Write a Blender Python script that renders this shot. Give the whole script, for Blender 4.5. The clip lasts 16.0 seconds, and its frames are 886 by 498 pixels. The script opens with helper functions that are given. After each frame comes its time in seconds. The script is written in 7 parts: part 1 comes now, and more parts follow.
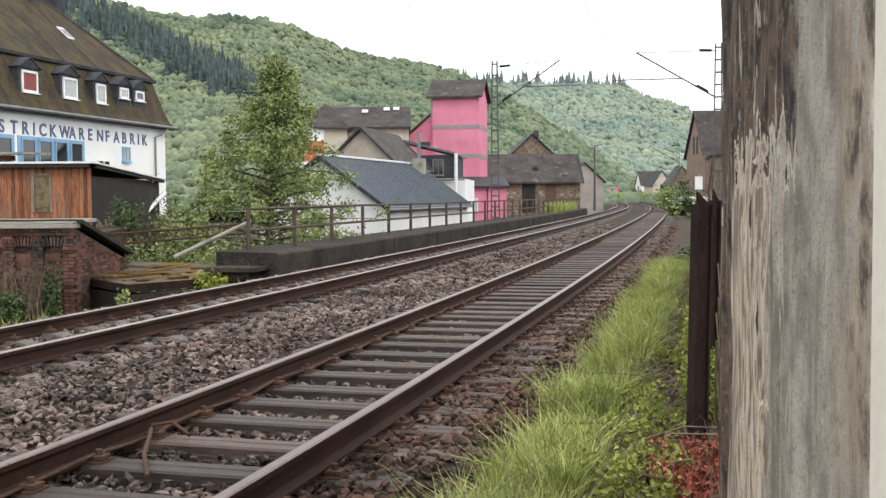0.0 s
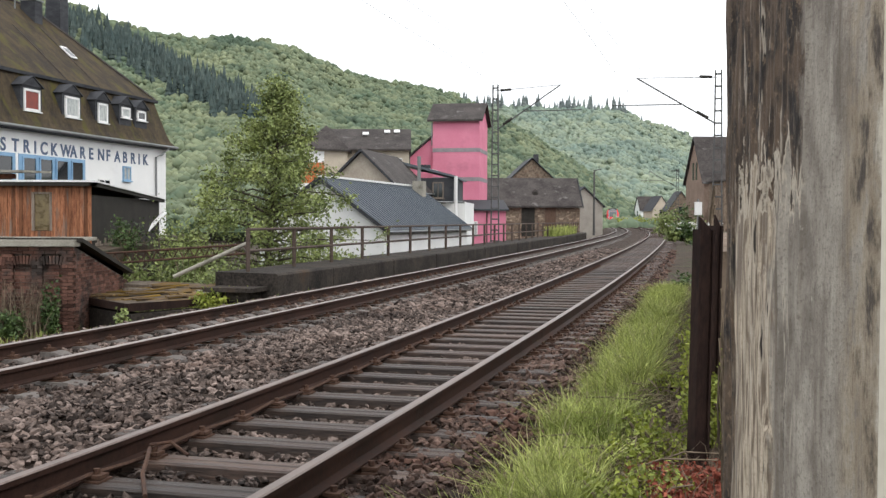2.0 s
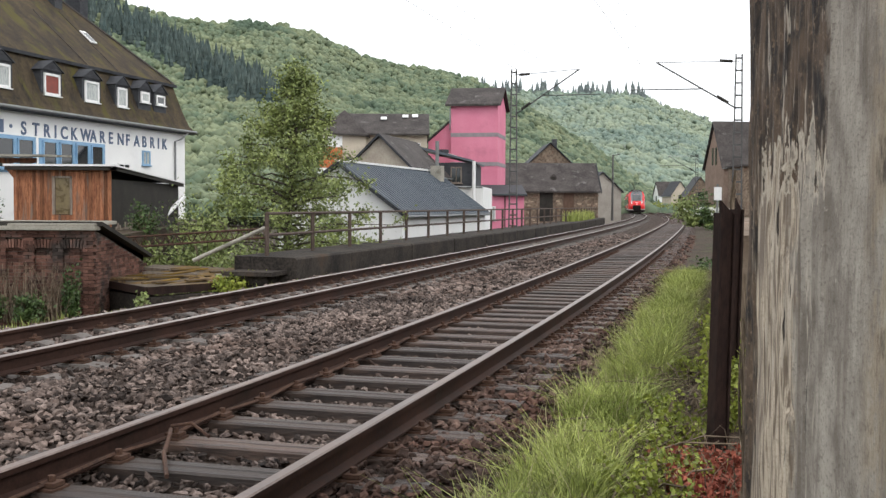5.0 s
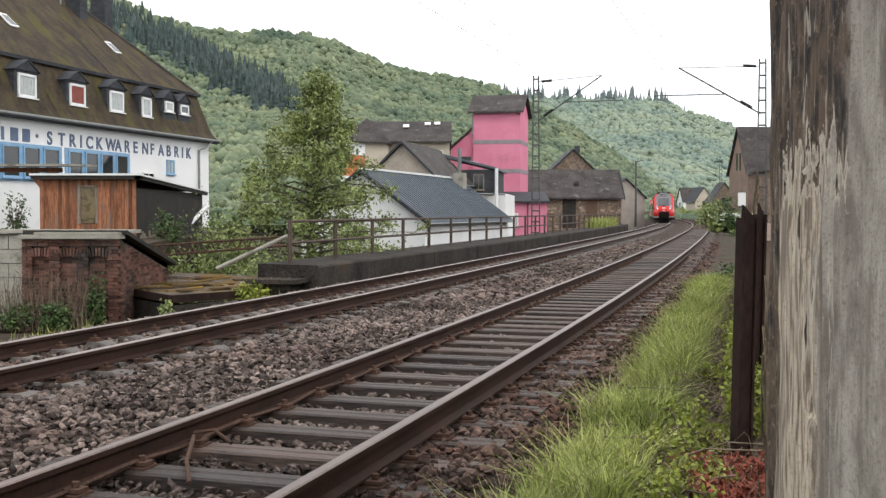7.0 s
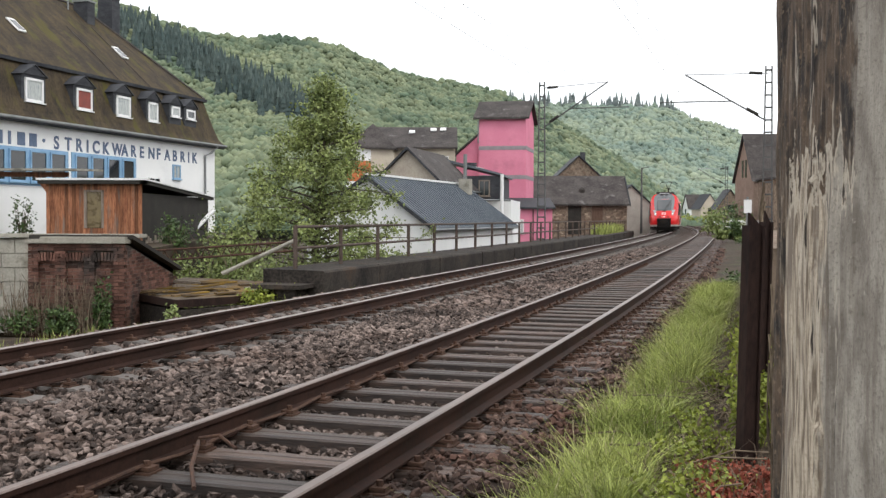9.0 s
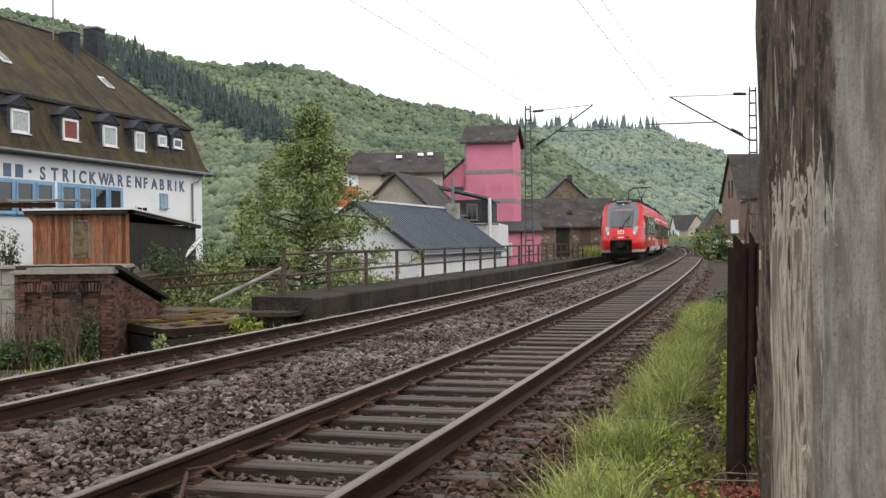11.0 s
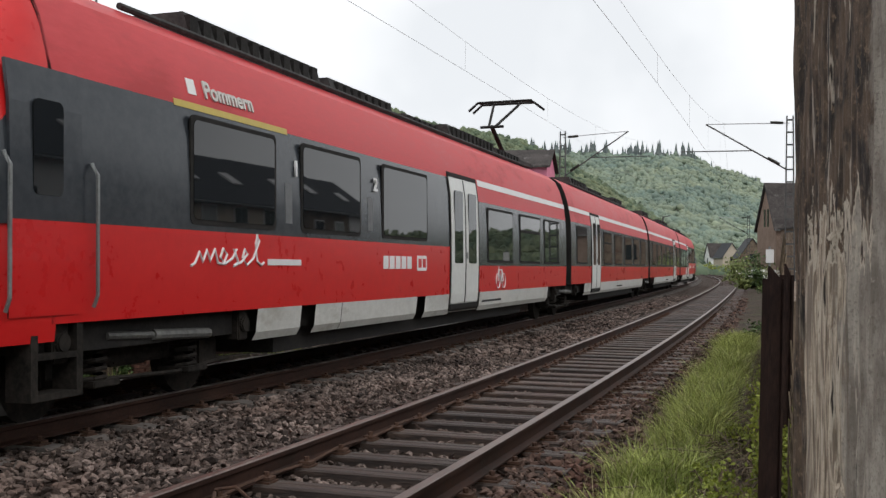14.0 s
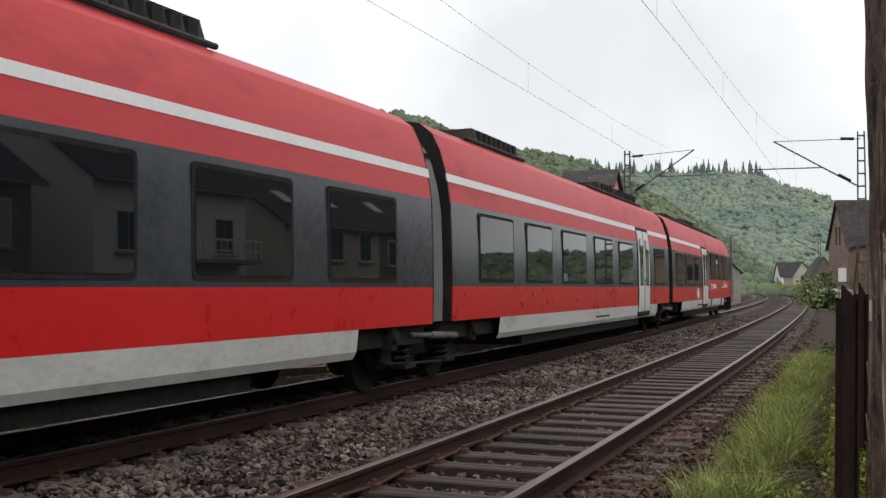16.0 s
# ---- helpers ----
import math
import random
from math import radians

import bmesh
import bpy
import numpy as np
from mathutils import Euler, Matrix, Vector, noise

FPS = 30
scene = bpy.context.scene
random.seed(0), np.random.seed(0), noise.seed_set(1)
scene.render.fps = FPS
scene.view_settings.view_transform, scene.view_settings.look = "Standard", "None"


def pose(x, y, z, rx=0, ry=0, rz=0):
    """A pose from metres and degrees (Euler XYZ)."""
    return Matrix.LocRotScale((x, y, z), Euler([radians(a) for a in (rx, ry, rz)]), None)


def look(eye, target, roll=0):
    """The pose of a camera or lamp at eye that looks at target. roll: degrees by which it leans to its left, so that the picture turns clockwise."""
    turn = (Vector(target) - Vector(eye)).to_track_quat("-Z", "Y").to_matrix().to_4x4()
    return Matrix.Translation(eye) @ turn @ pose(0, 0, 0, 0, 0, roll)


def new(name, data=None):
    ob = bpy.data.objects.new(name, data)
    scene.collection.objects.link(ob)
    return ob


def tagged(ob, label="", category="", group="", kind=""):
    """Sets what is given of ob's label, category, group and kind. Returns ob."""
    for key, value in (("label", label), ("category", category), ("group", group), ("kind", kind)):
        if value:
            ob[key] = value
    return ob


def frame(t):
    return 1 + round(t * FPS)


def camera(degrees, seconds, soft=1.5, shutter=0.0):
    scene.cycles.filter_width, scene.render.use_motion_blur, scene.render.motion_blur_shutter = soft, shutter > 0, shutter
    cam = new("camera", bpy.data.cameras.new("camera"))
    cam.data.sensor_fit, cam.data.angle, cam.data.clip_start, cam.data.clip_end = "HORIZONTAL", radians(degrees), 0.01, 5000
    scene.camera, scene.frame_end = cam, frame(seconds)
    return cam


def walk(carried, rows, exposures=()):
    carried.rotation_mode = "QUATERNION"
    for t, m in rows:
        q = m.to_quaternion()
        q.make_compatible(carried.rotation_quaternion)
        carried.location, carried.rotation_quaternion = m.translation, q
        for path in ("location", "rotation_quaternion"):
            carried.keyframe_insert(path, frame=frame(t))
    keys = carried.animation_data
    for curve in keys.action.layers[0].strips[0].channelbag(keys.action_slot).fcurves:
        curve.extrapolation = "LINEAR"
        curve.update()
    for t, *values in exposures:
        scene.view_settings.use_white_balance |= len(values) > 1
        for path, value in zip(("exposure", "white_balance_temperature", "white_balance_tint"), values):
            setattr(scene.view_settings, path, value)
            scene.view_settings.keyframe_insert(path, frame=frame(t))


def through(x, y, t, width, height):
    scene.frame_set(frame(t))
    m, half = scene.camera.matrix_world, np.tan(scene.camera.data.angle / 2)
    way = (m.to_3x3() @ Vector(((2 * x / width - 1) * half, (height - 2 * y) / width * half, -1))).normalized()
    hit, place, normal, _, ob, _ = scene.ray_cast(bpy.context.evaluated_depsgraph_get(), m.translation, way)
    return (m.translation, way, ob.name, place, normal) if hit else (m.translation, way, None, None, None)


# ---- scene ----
H = 1.365                      # eye height over the rail heads
cam = camera(46.0, 16.0, soft=1.4)
# seconds, yaw, pitch, roll, sway to the right, lift
CAMERA = [
    (0, -2.171, -2.827, -0.448, 0.015, 0.021), (0.5, -1.942, -1.914, 0.054, 0.001, 0.020),
    (1, -1.899, -1.444, 0.024, -0.005, 0.018), (1.5, -1.780, -1.470, 0.266, -0.010, 0.015),
    (2, -2.238, -1.575, 0.196, -0.004, 0.017), (2.5, -2.151, -1.581, 0.259, -0.005, 0.014),
    (3, -1.935, -1.879, 0.358, -0.014, 0.009), (3.5, -1.805, -2.218, 0.312, -0.018, 0.006),
    (4, -1.844, -2.520, 0.282, -0.017, 0.006), (6.5, -0.053, -2.057, 0.178, -0.009, -0.001),
    (7, 0.000, -2.003, 0.000, -0.002, -0.002), (7.5, 0.118, -2.051, -0.264, 0.002, 0.0),
    (8, 0.190, -1.953, 0.017, 0.003, 0.004), (8.5, 0.280, -1.865, 0.252, -0.004, 0.002),
    (11, -0.331, -0.355, -0.658, 0.009, 0.016), (11.5, -1.542, 0.007, -0.737, 0.024, 0.033),
    (12, -1.239, 0.499, 0.256, 0.017, 0.025), (12.5, -0.884, 0.545, -0.268, 0.017, 0.025),
    (13, -0.175, 0.763, -0.141, 0.008, 0.025), (13.5, 0.663, 0.831, -0.142, 0.013, 0.032),
    (14, 1.446, 0.921, 0.495, 0.011, 0.029), (14.5, 1.528, 0.967, 0.716, 0.011, 0.026),
    (15, 1.149, 1.147, 1.129, 0.008, 0.028), (15.5, 3.490, 1.472, -1.273, 0.005, 0.030),
    (16, 4.978, 2.094, 0.056, 0.005, 0.030)]
walk(cam, [(t, pose(dx, 0, H + dz, 0, 0, yaw) @ pose(0, 0, 0, 90 + pitch) @ pose(0, 0, 0, 0, 0, roll))
           for t, yaw, pitch, roll, dx, dz in CAMERA],
     [(0, -0.02), (0.5, -0.15), (3, -0.25), (8.5, -0.22), (11, -0.48), (12.5, -0.64), (13.5, -0.74), (14, -0.87), (16, -0.9)])

# ---- light: a bright, thinly overcast afternoon ----
SUN_UP, SUN_TURN = 46, 140
world = bpy.data.worlds.new("overcast")
scene.world = world
world.use_nodes = True
wn, wl = world.node_tree.nodes, world.node_tree.links
sky = wn.new("ShaderNodeTexSky")
sky.sky_type, sky.sun_disc = "NISHITA", False
sky.sun_elevation, sky.sun_rotation = radians(SUN_UP), radians(SUN_TURN)
cloud = wn.new("ShaderNodeTexNoise")
cloud.inputs["Scale"].default_value, cloud.inputs["Detail"].default_value = 2.2, 5
cloud_ramp = wn.new("ShaderNodeValToRGB")
cloud_ramp.color_ramp.elements[0].position, cloud_ramp.color_ramp.elements[1].position = 0.38, 0.56
cloud_ramp.color_ramp.elements[0].color = (17.0, 17.5, 18.1, 1)
cloud_ramp.color_ramp.elements[1].color = (22.5, 22.7, 23.0, 1)
veil = wn.new("ShaderNodeMix")
veil.data_type = "RGBA"
veil.inputs[0].default_value = 0.9
wl.new(cloud.outputs["Fac"], cloud_ramp.inputs[0])
wl.new(sky.outputs[0], veil.inputs[6])
wl.new(cloud_ramp.outputs[0], veil.inputs[7])
wl.new(veil.outputs[2], wn["Background"].inputs["Color"])
wn["Background"].inputs["Strength"].default_value = 0.1
sun = new("sun", bpy.data.lights.new("sun", "SUN"))
sun.data.energy, sun.data.angle, sun.data.color = 1.15, radians(14), (1.0, 0.96, 0.9)
sun.matrix_world = look((0, 0, 0), (math.sin(radians(SUN_TURN)) * -math.cos(radians(SUN_UP)),
                                    math.cos(radians(SUN_TURN)) * -math.cos(radians(SUN_UP)), -math.sin(radians(SUN_UP))))
scene.view_settings.exposure = 0.0


# ---- mesh and material tools ----
class Shape:
    """Vertices and faces of one mesh."""

    def __init__(self):
        self.v, self.f = [], []

    def face(self, *pts):
        n = len(self.v)
        self.v += [tuple(p) for p in pts]
        self.f.append(tuple(range(n, n + len(pts))))
        return self

    def box(self, x0, x1, y0, y1, z0, z1, m=None):
        n = len(self.v)
        pts = [(x, y, z) for z in (z0, z1) for x, y in ((x0, y0), (x1, y0), (x1, y1), (x0, y1))]
        self.v += [tuple(m @ Vector(p)) for p in pts] if m else pts
        self.f += [tuple(n + i for i in q) for q in ((3, 2, 1, 0), (4, 5, 6, 7), (0, 1, 5, 4), (1, 2, 6, 5), (2, 3, 7, 6), (3, 0, 4, 7))]
        return self

    def prism(self, poly, vec):
        """A polygon pushed along vec."""
        n, k = len(self.v), len(poly)
        self.v += [tuple(p) for p in poly] + [tuple(Vector(p) + Vector(vec)) for p in poly]
        self.f += [tuple(n + i for i in reversed(range(k))), tuple(n + k + i for i in range(k))]
        self.f += [(n + i, n + (i + 1) % k, n + k + (i + 1) % k, n + k + i) for i in range(k)]
        return self

    def tube(self, pts, r, sides=8, r2=None):
        pts = [Vector(p) for p in pts]
        n, k = len(self.v), len(pts)
        for i, p in enumerate(pts):
            d = (pts[min(i + 1, k - 1)] - pts[max(i - 1, 0)]).normalized()
            a = d.cross(Vector((0, 0, 1)) if abs(d.z) < 0.9 else Vector((1, 0, 0))).normalized()
            b = d.cross(a)
            rr = r if r2 is None else r + (r2 - r) * i / max(1, k - 1)
            self.v += [tuple(p + (a * math.cos(6.28319 * j / sides) + b * math.sin(6.28319 * j / sides)) * rr) for j in range(sides)]
        for i in range(k - 1):
            self.f += [(n + i * sides + j, n + i * sides + (j + 1) % sides, n + (i + 1) * sides + (j + 1) % sides, n + (i + 1) * sides + j) for j in range(sides)]
        self.f += [tuple(n + j for j in reversed(range(sides))), tuple(n + (k - 1) * sides + j for j in range(sides))]
        return self

    def loft(self, rows, closed=False):
        """Skin over rows of equally many points."""
        n, k = len(self.v), len(rows[0])
        for row in rows:
            self.v += [tuple(p) for p in row]
        for i in range(len(rows) - 1):
            for j in range(k if closed else k - 1):
                q = (j + 1) % k
                self.f.append((n + i * k + j, n + i * k + q, n + (i + 1) * k + q, n + (i + 1) * k + j))
        return self

    def mesh(self, name, smooth=False):
        me = bpy.data.meshes.new(name)
        me.from_pydata(self.v, [], self.f)
        if smooth:
            me.polygons.foreach_set("use_smooth", [True] * len(me.polygons))
        me.update()
        return me


def part(name, shape, material, parent=None, label="", smooth=False, bevel=0.0):
    me = shape.mesh(name, smooth)
    if bevel:
        bm = bmesh.new()
        bm.from_mesh(me)
        bmesh.ops.remove_doubles(bm, verts=bm.verts, dist=0.0005)
        sharp = [e for e in bm.edges if len(e.link_faces) == 2 and e.calc_face_angle(0) > 0.6]
        bmesh.ops.bevel(bm, geom=sharp, offset=bevel, segments=2, affect="EDGES")
        bmesh.ops.recalc_face_normals(bm, faces=bm.faces)
        bm.to_mesh(me)
        bm.free()
    me.materials.append(material)
    ob = new(name, me)
    ob.parent = parent
    return tagged(ob, label) if label else ob


def thing(name, m, label, category, group="", kind=""):
    ob = new(name)
    ob.empty_display_size = 0.2
    ob.matrix_basis = m
    return tagged(ob, label, category, group, kind)


def big_mesh(name, verts, faces, material, kind="", label="", category="", smooth=False, parent=None):
    """A large mesh from numpy arrays; faces all of one size."""
    me = bpy.data.meshes.new(name)
    verts, faces = np.asarray(verts, np.float32), np.asarray(faces, np.int32)
    k = faces.shape[1]
    me.vertices.add(len(verts))
    me.vertices.foreach_set("co", verts.ravel())
    me.loops.add(faces.size)
    me.loops.foreach_set("vertex_index", faces.ravel())
    me.polygons.add(len(faces))
    me.polygons.foreach_set("loop_start", np.arange(0, faces.size, k, dtype=np.int32))
    me.polygons.foreach_set("loop_total", np.full(len(faces), k, dtype=np.int32))
    me.polygons.foreach_set("use_smooth", np.full(len(faces), smooth))
    me.update(calc_edges=True)
    me.materials.append(material)
    ob = new(name, me)
    ob.parent = parent
    return tagged(ob, label, category, "", kind)


def mat(name, a, b, rough=0.8, metal=0.0, scale=3.0, fine=40.0, bump=0.3, depth=0.01, stain=None, stain_scale=1.0, stain_at=0.55,
        vary="", vary_by=0.35, stretch=(1, 1, 1), coat=0.0, rough_by=0.15, spec=0.5, through=0.0):
    """Two-scale mottled surface: colours a and b, a stain colour in patches, fine relief."""
    m = bpy.data.materials.new(name)
    m.use_nodes = True
    n, l = m.node_tree.nodes, m.node_tree.links
    p = n["Principled BSDF"]
    co = n.new("ShaderNodeTexCoord")
    mp = n.new("ShaderNodeMapping")
    mp.inputs["Scale"].default_value = stretch
    l.new(co.outputs["Object"], mp.inputs["Vector"])

    def noise_at(s, detail):
        q = n.new("ShaderNodeTexNoise")
        q.inputs["Scale"].default_value, q.inputs["Detail"].default_value, q.inputs["Roughness"].default_value = s, detail, 0.62
        l.new(mp.outputs[0], q.inputs["Vector"])
        return q.outputs["Fac"]

    def blend(fac, x, y):
        q = n.new("ShaderNodeMix")
        q.data_type = "RGBA"
        l.new(fac, q.inputs[0])
        for i, s in ((6, x), (7, y)):
            if isinstance(s, tuple):
                q.inputs[i].default_value = (*s, 1)
            else:
                l.new(s, q.inputs[i])
        return q.outputs[2]

    def steps(fac, lo, hi):
        q = n.new("ShaderNodeMapRange")
        q.inputs["From Min"].default_value, q.inputs["From Max"].default_value = lo, hi
        l.new(fac, q.inputs["Value"])
        return q.outputs["Result"]

    small = noise_at(fine, 5)
    large = noise_at(scale, 4)
    mean = n.new("ShaderNodeMath")
    mean.operation = "ADD"
    l.new(small, mean.inputs[0])
    l.new(large, mean.inputs[1])
    col = blend(steps(mean.outputs[0], 0.80, 1.20), a, b)
    if stain:
        col = blend(steps(noise_at(stain_scale, 6), stain_at, stain_at + 0.12), col, stain)
    if vary:
        src = n.new("ShaderNodeObjectInfo" if vary == "object" else "ShaderNodeNewGeometry")
        rnd = src.outputs["Random" if vary == "object" else "Random Per Island"]
        hsv = n.new("ShaderNodeHueSaturation")
        l.new(col, hsv.inputs["Color"])
        q = n.new("ShaderNodeMapRange")
        q.inputs["To Min"].default_value, q.inputs["To Max"].default_value = 1 - vary_by, 1 + vary_by
        l.new(rnd, q.inputs["Value"])
        l.new(q.outputs["Result"], hsv.inputs["Value"])
        col = hsv.outputs["Color"]
    l.new(col, p.inputs["Base Color"])
    q = n.new("ShaderNodeMapRange")
    q.inputs["To Min"].default_value, q.inputs["To Max"].default_value = max(0.02, rough - rough_by), min(1, rough + rough_by)
    l.new(mean.outputs[0], q.inputs["Value"])
    q.inputs["From Min"].default_value, q.inputs["From Max"].default_value = 0.6, 1.4
    l.new(q.outputs["Result"], p.inputs["Roughness"])
    p.inputs["Metallic"].default_value = metal
    p.inputs["Coat Weight"].default_value = coat
    p.inputs["Coat Roughness"].default_value = 0.18
    p.inputs["Specular IOR Level"].default_value = spec if rough < 0.7 else min(spec, 0.15)
    if bump:
        bp = n.new("ShaderNodeBump")
        bp.inputs["Strength"].default_value, bp.inputs["Distance"].default_value = bump, depth
        l.new(small, bp.inputs["Height"])
        l.new(bp.outputs[0], p.inputs["Normal"])
    if through:
        tr = n.new("ShaderNodeBsdfTranslucent")
        mx = n.new("ShaderNodeMixShader")
        mx.inputs[0].default_value = through
        l.new(col, tr.inputs["Color"])
        l.new(p.outputs[0], mx.inputs[1])
        l.new(tr.outputs[0], mx.inputs[2])
        l.new(mx.outputs[0], n["Material Output"].inputs["Surface"])
    return m


def pane_mat(name, tint=(0.02, 0.024, 0.028), rough=0.04, spec=0.7):
    m = bpy.data.materials.new(name)
    m.use_nodes = True
    p = m.node_tree.nodes["Principled BSDF"]
    p.inputs["Base Color"].default_value = (*tint, 1)
    p.inputs["Roughness"].default_value = rough
    p.inputs["Specular IOR Level"].default_value = spec if rough < 0.7 else min(spec, 0.15)
    return m


def glow(name, colour, strength):
    m = bpy.data.materials.new(name)
    m.use_nodes = True
    p = m.node_tree.nodes["Principled BSDF"]
    p.inputs["Base Color"].default_value = (*colour, 1)
    p.inputs["Emission Color"].default_value = (*colour, 1)
    p.inputs["Emission Strength"].default_value = strength
    return m


M_BALLAST = mat("ballast_bed", (0.026, 0.018, 0.014), (0.08, 0.058, 0.047), 0.95, scale=2.5, fine=24, bump=1.0, depth=0.06, stain=(0.05, 0.034, 0.027), stain_scale=0.5)
M_STONE = mat("ballast_stone", (0.028, 0.02, 0.017), (0.215, 0.168, 0.147), 0.92, scale=0.5, fine=30, bump=0.3, depth=0.004, vary="island", vary_by=0.8, stain=(0.10, 0.07, 0.058), stain_scale=0.35, stain_at=0.5)
M_STONE_R = mat("rusty_ballast_stone", (0.03, 0.018, 0.014), (0.152, 0.102, 0.083), 0.92, scale=0.5, fine=30, bump=0.3, depth=0.004, vary="island", vary_by=0.6, stain=(0.10, 0.055, 0.042), stain_scale=0.7, stain_at=0.5)
M_RAIL = mat("rusty_rail_side", (0.026, 0.014, 0.011), (0.06, 0.032, 0.024), 0.75, 0.3, scale=1.5, fine=30, bump=0.25, depth=0.004, stain=(0.026, 0.017, 0.013))
M_HEAD = mat("rail_head_steel", (0.20, 0.165, 0.15), (0.34, 0.29, 0.27), 0.42, 0.8, scale=1.2, fine=25, bump=0.05, depth=0.001)
M_HEAD_OLD = mat("rail_head_dull", (0.10, 0.066, 0.055), (0.21, 0.16, 0.14), 0.42, 0.6, scale=1.2, fine=25, bump=0.05, depth=0.001)
M_SLEEPER = mat("weathered_sleeper_wood", (0.020, 0.012, 0.009), (0.098, 0.062, 0.046), 0.6, scale=1.6, fine=9, stretch=(0.7, 9, 9), bump=0.8, depth=0.014, vary="object", vary_by=0.5, stain=(0.065, 0.036, 0.027), stain_scale=0.7)
M_SLEEPER_C = mat("sleeper_concrete", (0.105, 0.091, 0.084), (0.175, 0.158, 0.147), 0.9, scale=2, fine=40, bump=0.3, depth=0.004, vary="object", vary_by=0.15)
M_IRON = mat("brown_iron", (0.05, 0.03, 0.024), (0.12, 0.07, 0.05), 0.8, 0.3, scale=4, fine=50, bump=0.4, depth=0.003)
M_GRASS = mat("grass_blade", (0.165, 0.21, 0.045), (0.42, 0.455, 0.15), 0.7, scale=0.9, fine=5, bump=0, vary="island", vary_by=0.5, stain=(0.36, 0.37, 0.17), stain_scale=1.6, stain_at=0.55, through=0.12)
M_STRAW = mat("pale_straw", (0.30, 0.26, 0.15), (0.48, 0.42, 0.27), 0.8, scale=2, fine=9, bump=0, vary="island", vary_by=0.3)
M_EARTH = mat("earth_and_weeds", (0.03, 0.021, 0.015), (0.075, 0.056, 0.04), 0.95, scale=0.8, fine=12, bump=0.8, depth=0.04, stain=(0.055, 0.075, 0.025), stain_scale=0.5, stain_at=0.55)
M_CONC = mat("blackened_concrete", (0.014, 0.012, 0.011), (0.062, 0.052, 0.044), 0.92, scale=0.9, fine=14, bump=0.6, depth=0.02, stain=(0.07, 0.045, 0.03), stain_scale=0.9, stain_at=0.6)
M_CONC_L = mat("grey_concrete", (0.25, 0.235, 0.2), (0.38, 0.36, 0.31), 0.9, scale=1.2, fine=20, bump=0.4, depth=0.01, stain=(0.16, 0.15, 0.12), stain_scale=1.5)
M_WHITE = mat("white_render", (0.76, 0.765, 0.76), (0.84, 0.84, 0.83), 0.9, scale=0.4, fine=30, bump=0.15, depth=0.004, stain=(0.68, 0.68, 0.67), stain_scale=0.6, stain_at=0.6)
M_SLATE = mat("mossy_slate_roof", (0.022, 0.018, 0.015), (0.085, 0.064, 0.038), 0.85, scale=0.7, fine=8, stretch=(2.2, 1, 1), bump=0.6, depth=0.02, stain=(0.075, 0.066, 0.02), stain_scale=0.45, stain_at=0.53)
M_SLATE_D = mat("dark_slate", (0.028, 0.030, 0.036), (0.068, 0.070, 0.076), 0.7, scale=1.5, fine=16, stretch=(1, 1, 2.5), bump=0.5, depth=0.015)
M_SLATE_B = mat("blue_grey_roof", (0.064, 0.079, 0.098), (0.116, 0.135, 0.154), 0.6, scale=0.8, fine=14, bump=0.3, depth=0.01)
M_SLATE_G = mat("grey_slate_roof", (0.036, 0.031, 0.03), (0.088, 0.078, 0.074), 0.8, scale=0.7, fine=7, bump=0.6, depth=0.03, stain=(0.154, 0.147, 0.140), stain_scale=1.1, stain_at=0.6)
M_BLUE = mat("blue_window_paint", (0.17, 0.31, 0.47), (0.25, 0.42, 0.60), 0.6, scale=2, fine=30, bump=0.05, depth=0.002)
M_LETTER = mat("slate_blue_lettering", (0.10, 0.135, 0.21), (0.16, 0.20, 0.28), 0.8, scale=1, fine=20, bump=0)
M_FRAME = mat("white_window_frame", (0.7, 0.7, 0.7), (0.8, 0.8, 0.79), 0.5, scale=2, fine=30, bump=0.05, depth=0.002)
M_PANE = pane_mat("dark_window_pane")
M_PANE_L = mat("curtained_pane", (0.28, 0.31, 0.31), (0.46, 0.48, 0.46), 0.3, scale=3, fine=8, stretch=(6, 6, 1), bump=0)
M_REDBLIND = mat("red_blind", (0.16, 0.03, 0.022), (0.26, 0.055, 0.035), 0.6, scale=2, fine=10, bump=0.05)
M_BRICK = mat("old_red_brick", (0.07, 0.034, 0.027), (0.165, 0.088, 0.067), 0.92, scale=1.3, fine=35, bump=0.5, depth=0.006, vary="island", vary_by=0.55, stain=(0.05, 0.04, 0.036), stain_scale=1.1, stain_at=0.5)
M_MORTAR = mat("grey_mortar", (0.112, 0.091, 0.077), (0.189, 0.164, 0.140), 0.95, scale=2, fine=40, bump=0.5, depth=0.006, stain=(0.070, 0.056, 0.045), stain_scale=1)
M_BOARD = mat("red_brown_boards", (0.13, 0.05, 0.028), (0.37, 0.165, 0.088), 0.8, scale=1.5, fine=9, stretch=(6, 6, 0.6), bump=0.5, depth=0.008, vary="object", vary_by=0.5, stain=(0.17, 0.125, 0.1), stain_scale=0.9, stain_at=0.54)
M_BOARD_G = mat("grey_brown_boards", (0.13, 0.10, 0.08), (0.28, 0.24, 0.20), 0.85, scale=1.5, fine=9, stretch=(6, 6, 0.6), bump=0.4, depth=0.006, vary="object", vary_by=0.3)
M_FELT = mat("black_tar_felt", (0.025, 0.023, 0.021), (0.052, 0.048, 0.042), 0.85, scale=1.2, fine=30, bump=0.3, depth=0.005)
M_PINK = mat("pink_render", (0.60, 0.19, 0.28), (0.70, 0.26, 0.36), 0.9, scale=0.35, fine=20, bump=0.15, depth=0.005, stain=(0.55, 0.19, 0.27), stain_scale=0.4)
